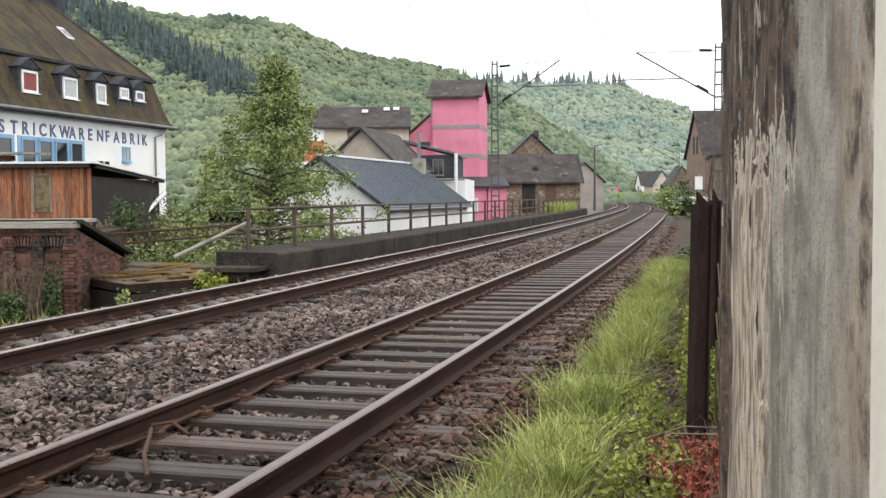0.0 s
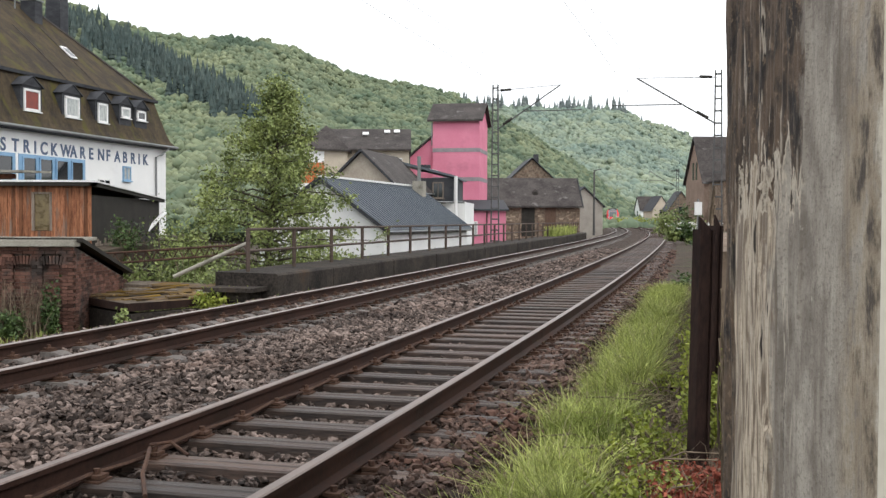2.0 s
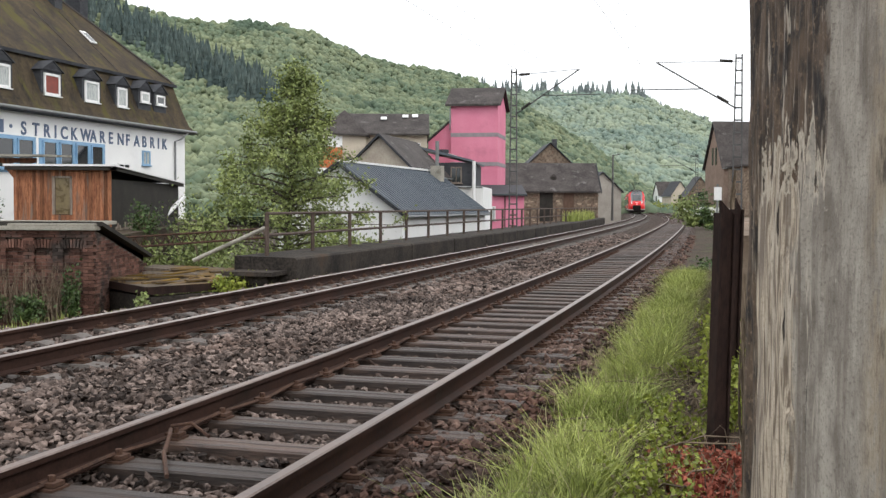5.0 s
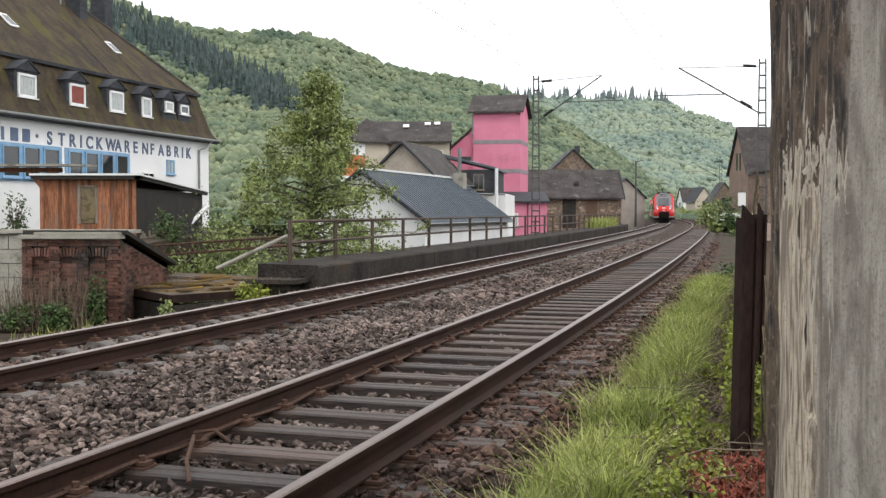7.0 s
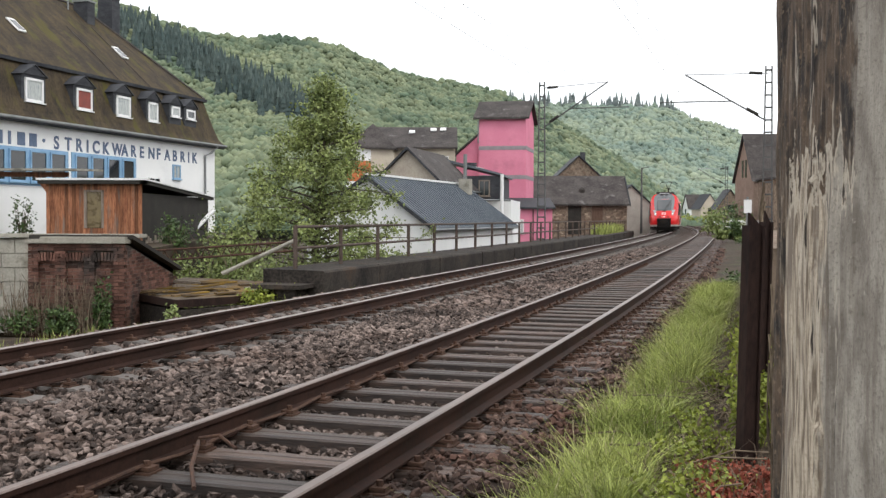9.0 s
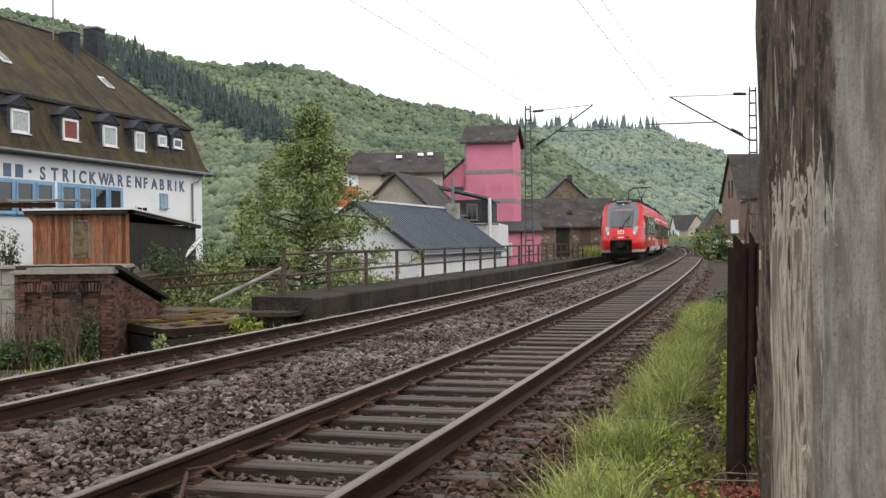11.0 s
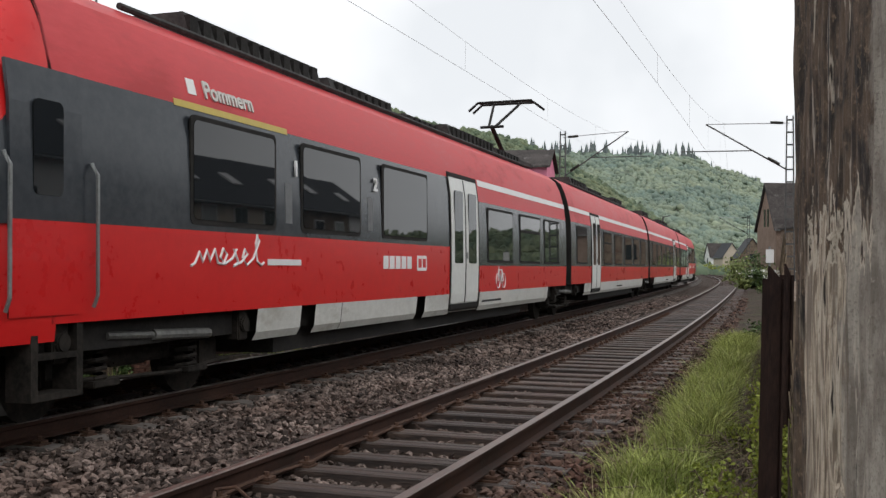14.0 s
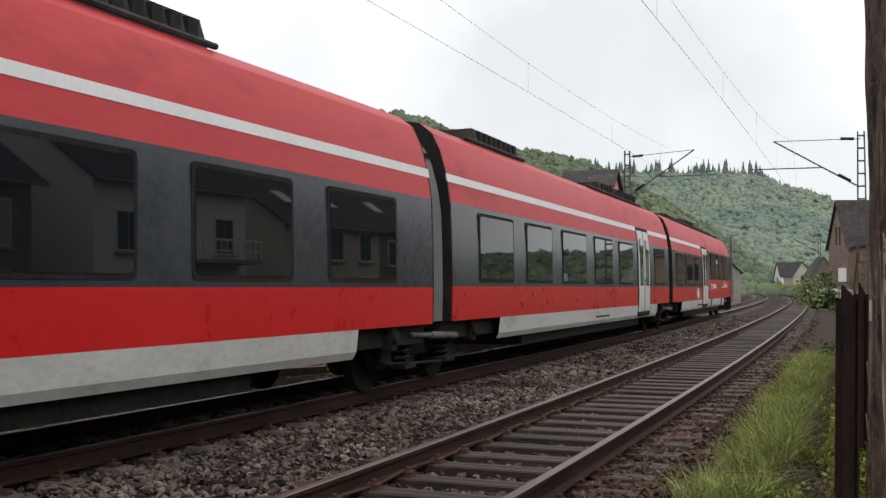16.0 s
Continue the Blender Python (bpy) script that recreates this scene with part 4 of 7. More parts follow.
    for x, y in ((4.6, 4.4), (6.6, 4.9), (7.5, 5.0)):
        zz = 7.8 + (y - 1.4) * 0.488
        part("roof_light", Shape().box(x, x + 0.55, -0.3, 0.3, 0.12, 0.2, Matrix.Translation((0, y, zz)) @ pose(0, 0, 0, 26)), M_FRAME, g)
    # pink tower
    p = thing("tower", Matrix.Translation((2.92, 100.9, 0)) @ pose(0, 0, 0, 0, 0, -11.7), "pink rendered tower with grey bands and slate roof", "tower")
    part("wall", Shape().box(0, 4.54, 0, 6.1, -2, 11.0).prism([(4.54, 0, 11.0), (4.54, 6.1, 11.0), (4.54, 3.05, 12.7)], (-0.2, 0, 0)), M_PINK, p)
    for z in (5.15, 7.95):
        part("band", Shape().box(-0.03, 4.57, -0.03, 6.13, z, z + 0.38), M_BAND, p)
    for sgn in (0, 1):
        y0, y1 = (-0.5, 3.05) if sgn == 0 else (6.6, 3.05)
        part("roof", Shape().prism([(-0.5, y0, 10.85), (-0.5, y1, 12.8), (-0.5, y1, 12.95), (-0.5, y0, 11.05)], (5.4, 0, 0)), M_SLATE_G, p)
    part("pink_wing", Shape().prism([(-2.3, 0.4, -2), (0, 0.4, -2), (0, 0.4, 9.5), (-2.3, 0.4, 7.5)], (0, 4, 0)), M_PINK, p)
    part("wing_roof", Shape().prism([(-2.5, 0.2, 7.4), (0, 0.2, 9.55), (0, 0.2, 9.75), (-2.5, 0.2, 7.6)], (0, 4.4, 0)), M_SLATE_G, p)
    part("downpipe", Shape().tube([(-0.08, -0.08, 10.8), (-0.08, -0.08, 8.6)], 0.06, 6), M_STEEL, p)
    a = thing("annex", pose(5.5, 95, 0), "low pink annex with dark lean-to roof", "house")
    part("wall", Shape().box(0, 3.95, 0, 5, -2, 2.3), M_PINK, a)
    part("roof", Shape().prism([(-0.2, -0.4, 2.25), (4.2, -0.4, 2.25), (4.2, 5, 3.2), (-0.2, 5, 3.2)], (0, 0, 0.15)), M_SLATE_D, a)
    window(a, 0.75, 0.0, 0.6, 1.3, 0, M_FRAME, M_PANE_L, 1)
    part("downpipe", Shape().tube([(2.2, -0.08, 2.2), (2.2, -0.08, -1.5)], 0.06, 6), M_FENCE, a)
    # stone barn
    b = thing("barn", pose(9.9, 118, 0), "rubble-stone barn with big grey slate roof", "barn")
    part("wall", Shape().box(0, 10.25, 0, 7, -1.2, 3.1).prism([(0.0, 0, 3.1), (0, 7, 3.1), (0, 3.5, 6.1)], (10.25, 0, 0)), M_RUBBLE, b)
    rng = random.Random(9)
    quoin = Shape()
    for i in range(260):
        x, z, w, h = rng.uniform(0, 9.9), rng.uniform(-0.8, 2.7), rng.uniform(0.2, 0.5), rng.uniform(0.12, 0.25)
        if not (3.4 < x < 5.3 or 6.1 < x < 7.7):
            quoin.box(x, x + w, -0.03 - rng.uniform(0, 0.03), 0.02, z, z + h)
    tagged(part("facing_stones", quoin, mat("barn_stones", (0.15, 0.10, 0.075), (0.36, 0.29, 0.22), 0.95, scale=2, fine=20, bump=0.4, vary="island", vary_by=0.4), b), kind="stuff")
    for y0, y1 in ((-0.5, 3.5), (7.5, 3.5)):
        part("roof", Shape().prism([(-0.3, y0, 2.85), (-0.3, y1, 6.15), (-0.3, y1, 6.35), (-0.3, y0, 3.05)], (10.75, 0, 0)), M_SLATE_G, b)
    part("barge_board", Shape().prism([(10.5, -0.5, 2.8), (10.5, 3.5, 6.1), (10.5, 3.5, 6.4), (10.5, -0.5, 3.1)], (0.1, 0, 0)), M_SLATE_D, b)
    # open doorway and hatch are flat black panels, the shade inside given as colour
    part("barn_door", Shape().box(3.6, 5.1, -0.06, 0.02, -0.4, 2.85), M_FELT, b, "flat dark panel for the shaded open doorway")
    part("barn_door", Shape().box(6.3, 7.5, -0.08, 0.02, -1.0, 2.85), mat("brown_door", (0.09, 0.055, 0.04), (0.15, 0.10, 0.075), 0.8, scale=2, fine=8, stretch=(6, 6, 0.6)), b, "brown plank door")
    part("hatch", Shape().prism([(4.95, 1.1, 4.1), (5.65, 1.1, 4.1), (5.65, 1.1, 4.7), (5.3, 1.1, 5.05), (4.95, 1.1, 4.7)], (0, 1.2, 0)), M_SLATE_G, b)
    part("hatch_opening", Shape().box(5.08, 5.52, 1.05, 1.12, 4.15, 4.7), M_FELT, b)
    bb = gable_house("house", pose(16.2, 131, 0), 9, 3.2, 0, 6.2, 9.2, M_RUBBLE, M_SLATE_D, "dark roofed house behind the barn", 0.3)
    bb.matrix_basis = pose(16.3, 131, 0, 0, 0, 90)
    part("chimney", Shape().box(3, 3.6, -1.2, -0.6, 7.4, 9.9), M_SLATE_D, bb)
    e = gable_house("house", pose(26.2, 150, 0, 0, 0, 100), 12, 2.9, -1.5, 3.6, 6.2, mat("grey_plaster", (0.30, 0.27, 0.24), (0.40, 0.37, 0.33), 0.9, scale=0.8, fine=10, bump=0.2), M_SLATE_D, "grey plastered house at the bend", 0.3)
    # tall brown gable at the right of the line
    t = gable_house("house", Matrix.Translation((37.15, 131.5, 0)) @ pose(0, 0, 0, 0, 0, 2.5), 14, 3.6, -1, 6.5, 12.0, mat("brown_plaster_gable", (0.2, 0.145, 0.115), (0.3, 0.225, 0.18), 0.92, scale=0.5, fine=6, bump=0.3, depth=0.02), M_SLATE_G, "tall old brown gabled house with slate roof", 0.3, M_SLATE_D)
    for y in (-0.9, 0.35):
        part("window", Shape().box(-0.06, 0.02, y, y + 0.5, 6.6, 8.8), M_PANE, t)
    st = thing("stone_shed", pose(37.0, 119, 0), "low rubble-stone shed with flat slab roof", "shed")
    part("wall", Shape().box(0, 6, 0, 6, -1, 6.0), M_RUBBLE, st)
    part("roof", Shape().box(-0.3, 6.3, -0.3, 6.3, 6.0, 6.2), M_SLATE_G, st)
    part("opening", Shape().box(1.2, 2.6, -0.05, 0.02, 2.6, 4.4), M_PANE, st)
    # far houses at the end of the bend
    for x, y, rz, L, hw, e0, r0, wm, rm, lab in ((76, 335, 5, 7.5, 3, 5.0, 9.2, M_WHITE, M_SLATE_G, "far white house with grey roof"), (73, 292, 95, 8, 2.6, 4.6, 8.4, M_CREAM, M_SLATE_D, "far cream house with dark roof"), (80, 300, 80, 9, 3.2, 6.5, 9.6, M_WHITE, M_SLATE_D, "far white gabled house"), (62.5, 232, 85, 9, 2.8, 4.0, 8.0, M_RUBBLE, M_SLATE_D, "far stone house under a dark gable")):
        hh = gable_house("house", pose(x, y, 0, 0, 0, rz), L, hw, -2, e0, r0, wm, rm, lab, 0.3)
        part("window", Shape().box(-0.06, 0.02, -0.5, 0.5, 3.0, 4.6), M_PANE, hh)


# ---- walls, fence and posts by the line ----
def platform_wall():
    w = thing("retaining_wall", Matrix(), "blackened concrete platform edge wall along the track", "wall", "", "structure")
    ss = [24.5 + 2.0 * i for i in range(45)]
    rng = random.Random(3)
    for a, b in zip(ss[:-1], ss[1:]):
        j = rng.uniform(-0.015, 0.015)
        ring = [[along(s, 7.35 + j, -0.75), along(s, 7.35 + j, 0.0), along(s, 7.40 + j, 0.05), along(s, 9.0, 0.07), along(s, 9.0, -3.0)] for s in (a + 0.008, b - 0.008)]
        part("concrete_block", Shape().loft(ring, True).face(*ring[0]).face(*reversed(ring[1])), M_CONC, w)
    part("end_step", Shape().prism([along(23.6, 7.6, -0.36), along(24.5, 7.6, -0.36), along(24.5, 8.9, -0.36), along(23.6, 8.9, -0.36)], (0, 0, 0.1)).prism([along(23.8, 7.8, -1.2), along(24.5, 7.8, -1.2), along(24.5, 8.8, -1.2), along(23.8, 8.8, -1.2)], (0, 0, 0.84)), M_CONC, w)
    f = thing("railing", Matrix(), "rust-brown tubular railing with two rails on the platform wall", "railing")
    posts = [25.0 + 3.05 * i for i in range(30)]
    for s in posts:
        part("post", Shape().tube([along(s, 8.35, 0.05), along(s, 8.35, 1.14)], 0.055, 8), M_FENCE, f)
    for z in (0.58, 1.12):
        part("rail", Shape().tube([along(s, 8.35, z) for s in posts], 0.042, 6), M_FENCE, f)
    p = part("loose_pipe", Shape().tube([(-5.7, 26.2, -0.05), (-3.85, 26.6, 0.82)], 0.05, 8), M_CONC_L, None)
    tagged(p, "pale pipe leaning against the railing end", "pipe")
    g = thing("ladder", Matrix(), "rusty lattice girder lying behind the wall", "girder")
    A, B = Vector((-9.8, 31, -0.02)), Vector((-4.4, 30.0, 0.42))
    for z in (0.0, 0.32):
        part("chord", Shape().tube([A + Vector((0, 0, z)), B + Vector((0, 0, z * 0.8))], 0.035, 6), M_IRON, g)
    for i in range(34):
        p, q = A.lerp(B, i / 34), A.lerp(B, (i + 1) / 34)
        up = Vector((0, 0, 0.30))
        part("lacing", Shape().tube([p + (up if i % 2 else Vector()), q + (Vector() if i % 2 else up * 0.9)], 0.016, 5), M_IRON, g)


def lattice_mast(s, o, top, arm_o, arm_z, label):
    x, y, z0 = along(s, o, -0.4)
    m = thing("catenary_mast", Matrix.Translation((x, y, 0)) @ pose(0, 0, 0, 0, 0, turn_at(s)), label, "catenary mast", "masts along the line")
    for yy in (-1, 1):
        part("leg", Shape().loft([[(dx, yy * (0.24 - 0.10 * k) + dy, z) for dx, dy in ((-0.05, -0.035), (0.05, -0.035), (0.05, 0.035), (-0.05, 0.035))] for k, z in ((0, -0.5), (1, top))], True), M_MAST, m)
    n = 15
    for i in range(n):
        z = 0.2 + (top - 0.4) * i / (n - 1)
        w = 0.24 - 0.10 * z / top
        part("lacing", Shape().box(-0.03, 0.03, -w, w, z - 0.04, z + 0.04), M_MAST, m)
    part("footing", Shape().box(-0.45, 0.45, -0.45, 0.45, -1.2, -0.25), M_CONC_L, m)
    sg = 1 if arm_o > 0 else -1
    reach = abs(arm_o)
    tip = (0, sg * reach, arm_z)
    part("top_tie", Shape().tube([(0, 0, top - 0.35), tip], 0.022, 6), M_WIRE, m)
    part("strut", Shape().tube([(0, sg * 0.1, top - 2.6), tip], 0.04, 6), M_MAST, m)
    part("insulator", Shape().tube([(0, sg * 0.3, top - 0.34), (0, sg * 0.9, top - 0.3)], 0.07, 8), M_FELT, m)
    k = 0.26
    part("insulator", Shape().tube([(0, sg * reach * 0.12, top - 2.6 + (arm_z - top + 2.6) * 0.12), (0, sg * reach * k, top - 2.6 + (arm_z - top + 2.6) * k)], 0.08, 8), M_FELT, m)
    zr = top - 2.6 + (arm_z - top + 2.6) * 0.42
    part("steady_arm", Shape().tube([(0, sg * reach * 0.42, zr), (0, sg * (reach + 1.2), zr + 0.02)], 0.03, 6), M_MAST, m)
    return m


def masts():
    lattice_mast(60.3, 8.65, 9.2, -3.75, 9.1, "grey lattice catenary mast with bracket arm over the track")
    lattice_mast(53.2, -3.57, 8.7, 3.9, 8.4, "grey lattice catenary mast standing by the old wall")
    lattice_mast(150, -3.6, 8.7, 3.9, 8.4, "distant grey catenary mast")
    lattice_mast(-8, 8.3, 9.2, -3.75, 9.1, "grey lattice catenary mast with bracket arm over the track")
    lattice_mast(-12, -4.6, 8.7, 3.9, 8.4, "grey lattice catenary mast by the track")
    x, y, _ = along(138, 7.6)
    p = part("lamp_post", Shape().tube([(x, y, -0.5), (x, y, 8.0)], 0.16, 8, 0.1).tube([(x, y, 7.9), (x + 0.9, y, 8.1)], 0.07, 6), M_MAST, None)
    tagged(p, "tall grey post with a short arm", "post")
    for o, s0, s1, k0, k1 in ((0.0, -12, 53.2, 0.7, -0.5), (0.0, 53.2, 150, -0.5, 0.4), (FAR, -8, 60.3, 0.3, -0.5), (FAR, 60.3, 160, -0.5, 0.3)):
        w = thing("overhead_line", Matrix(), "thin overhead contact wire with its carrying cable", "overhead line", "overhead lines")
        n = 24
        pts = [s0 + (s1 - s0) * i / n for i in range(n + 1)]
        part("contact_wire", Shape().tube([along(s, o + k0 + (k1 - k0) * (s - s0) / (s1 - s0), 5.76) for s in pts], 0.0042, 5), M_WIRE, w)
        sag = [8.4 - 2.0 * (1 - (2 * i / n - 1) ** 2) for i in range(n + 1)]
        part("carrying_cable", Shape().tube([along(s, o + k0 + (k1 - k0) * (s - s0) / (s1 - s0), z) for s, z in zip(pts, sag)], 0.0035, 5), M_WIRE, w)
        for i in range(2, n, 3):
            part("dropper", Shape().tube([along(pts[i], o + k0 + (k1 - k0) * i / n, 5.76), along(pts[i], o + k0 + (k1 - k0) * i / n, sag[i])], 0.0025, 4), M_WIRE, w)


def wall_mat():
    """Old plaster: grey coat with streaks, brown bare masonry above, cream lime flakes by the corner, dark slits."""
    m = bpy.data.materials.new("peeling_grey_plaster")
    m.use_nodes = True
    n, l = m.node_tree.nodes, m.node_tree.links
    p = n["Principled BSDF"]
    co = n.new("ShaderNodeTexCoord")
    xyz = n.new("ShaderNodeSeparateXYZ")
    l.new(co.outputs["Object"], xyz.inputs[0])
    X, Z = xyz.outputs[0], xyz.outputs[2]

    def grain(sx, sz, shift, detail=6, rough=0.65):
        mp = n.new("ShaderNodeMapping")
        mp.inputs["Scale"].default_value, mp.inputs["Location"].default_value = (sx, sx, sz), (shift, 0, shift)
        l.new(co.outputs["Object"], mp.inputs["Vector"])
        q = n.new("ShaderNodeTexNoise")
        q.inputs["Scale"].default_value, q.inputs["Detail"].default_value, q.inputs["Roughness"].default_value = 1.0, detail, rough
        l.new(mp.outputs[0], q.inputs["Vector"])
        return q.outputs["Fac"]

    def calc(op, a, b):
        q = n.new("ShaderNodeMath")
        q.operation = op
        for k, v in ((0, a), (1, b)):
            if isinstance(v, (int, float)):
                q.inputs[k].default_value = v
            else:
                l.new(v, q.inputs[k])
        return q.outputs[0]

    def ramp(v, lo, hi):
        q = n.new("ShaderNodeMapRange")
        q.interpolation_type = "SMOOTHSTEP"
        q.inputs["From Min"].default_value, q.inputs["From Max"].default_value = lo, hi
        l.new(v, q.inputs["Value"])
        return q.outputs["Result"]

    def blend(fac, a, b):
        q = n.new("ShaderNodeMix")
        q.data_type = "RGBA"
        l.new(fac, q.inputs[0])
        for k, v in ((6, a), (7, b)):
            if isinstance(v, tuple):
                q.inputs[k].default_value = (*v, 1)
            else:
                l.new(v, q.inputs[k])
        return q.outputs[2]

    mottle, speck, ragged, streak = grain(5, 3.2, 0.0), grain(60, 85, 3.0, 4, 0.7), grain(13, 4.0, 5.0), grain(13, 1.7, 9.0, 5, 0.55)
    fibre, run, crumb = grain(75, 4.5, 41.0, 4, 0.6), grain(8, 0.8, 23.0, 4, 0.55), grain(30, 26, 19.0, 5, 0.7)
    # grey cement coat: broad runs of rain, mottling, fine sand
    coat = blend(ramp(mottle, 0.34, 0.66), (0.165, 0.142, 0.118), (0.385, 0.35, 0.3))
    coat = blend(calc("MULTIPLY", ramp(run, 0.5, 0.66), 0.75), coat, (0.135, 0.11, 0.088))
    coat = blend(calc("MULTIPLY", ramp(run, 0.44, 0.34), 0.6), coat, (0.46, 0.42, 0.36))
    coat = blend(calc("MULTIPLY", ramp(speck, 0.5, 0.66), 0.55), coat, (0.11, 0.092, 0.075))
    coat = blend(calc("MULTIPLY", ramp(crumb, 0.6, 0.72), 0.55), coat, (0.5, 0.455, 0.39))
    # lime in long upright fibres
    lime = blend(ramp(fibre, 0.36, 0.62), (0.15, 0.115, 0.085), (0.54, 0.46, 0.36))
    lime = blend(calc("MULTIPLY", ramp(run, 0.5, 0.64), 0.8), lime, (0.20, 0.165, 0.135))
    lime = blend(calc("MULTIPLY", ramp(speck, 0.52, 0.66), 0.5), lime, (0.2, 0.155, 0.11))
    # bare masonry: black crust, rusty brown earth mortar, pale crumbs
    bare = blend(ramp(grain(10, 4.5, 17.0), 0.36, 0.6), (0.016, 0.013, 0.012), (0.105, 0.073, 0.05))
    bare = blend(calc("MULTIPLY", ramp(crumb, 0.54, 0.66), 0.7), bare, (0.21, 0.15, 0.1))
    bare = blend(calc("MULTIPLY", ramp(fibre, 0.62, 0.72), 0.6), bare, (0.3, 0.26, 0.21))
    near = calc("ADD", X, calc("MULTIPLY", calc("SUBTRACT", ragged, 0.5), 0.5))
    col = blend(ramp(near, -0.78, -0.7), coat, lime)
    # plaster fallen off the upper part near the corner
    up = calc("ADD", Z, calc("MULTIPLY", calc("SUBTRACT", ragged, 0.5), 1.1))
    span = ramp(calc("ADD", X, calc("MULTIPLY", calc("SUBTRACT", mottle, 0.5), 0.4)), -1.06, -1.0)
    gone = calc("MULTIPLY", ramp(up, 1.50, 1.54), span)
    lip = calc("MULTIPLY", calc("SUBTRACT", ramp(up, 1.44, 1.48), ramp(up, 1.5, 1.54)), span)
    col = blend(gone, col, bare)
    col = blend(calc("MAXIMUM", lip, 0.0), col, (0.48, 0.42, 0.34))
    # long dark slits and pale raised edges beside them
    where = ramp(X, -1.15, -0.85)
    slit = calc("MULTIPLY", ramp(streak, 0.62, 0.64), where)
    edge = calc("MULTIPLY", calc("SUBTRACT", ramp(streak, 0.575, 0.6), ramp(streak, 0.615, 0.635)), where)
    col = blend(calc("MULTIPLY", calc("MAXIMUM", edge, 0.0), 0.6), col, (0.52, 0.46, 0.38))
    col = blend(slit, col, (0.026, 0.02, 0.017))
    # dark weathered crust on the corner
    col = blend(ramp(calc("ADD", X, calc("MULTIPLY", calc("SUBTRACT", streak, 0.5), 0.5)), -0.26, -0.18), col, bare)
    # black mould patches with ochre rims, and lime again where the house wall begins
    inner = calc("MULTIPLY", ramp(X, -1.34, -1.46), 1.0)
    spot = grain(6, 3.6, 37.0, 6, 0.7)
    col = blend(calc("MULTIPLY", calc("MULTIPLY", ramp(spot, 0.40, 0.56), inner), 0.75), col, (0.33, 0.265, 0.185))
    col = blend(calc("MULTIPLY", calc("MULTIPLY", ramp(spot, 0.50, 0.66), inner), 0.95), col, (0.05, 0.04, 0.034))
    pale = calc("MULTIPLY", ramp(calc("ADD", X, calc("MULTIPLY", calc("SUBTRACT", spot, 0.5), 0.4)), -1.62, -1.72), ramp(crumb, 0.64, 0.5))
    col = blend(pale, col, (0.56, 0.51, 0.42))
    l.new(col, p.inputs["Base Color"])
    p.inputs["Roughness"].default_value = 0.93
    high = calc("ADD", calc("MULTIPLY", speck, 0.35), calc("SUBTRACT", calc("ADD", calc("MULTIPLY", ragged, 0.6), calc("MULTIPLY", fibre, 0.5)), calc("MULTIPLY", calc("ADD", gone, slit), 0.5)))
    bp = n.new("ShaderNodeBump")
    bp.inputs["Strength"].default_value, bp.inputs["Distance"].default_value = 0.75, 0.014
    l.new(high, bp.inputs["Height"])
    l.new(bp.outputs[0], p.inputs["Normal"])
    return m


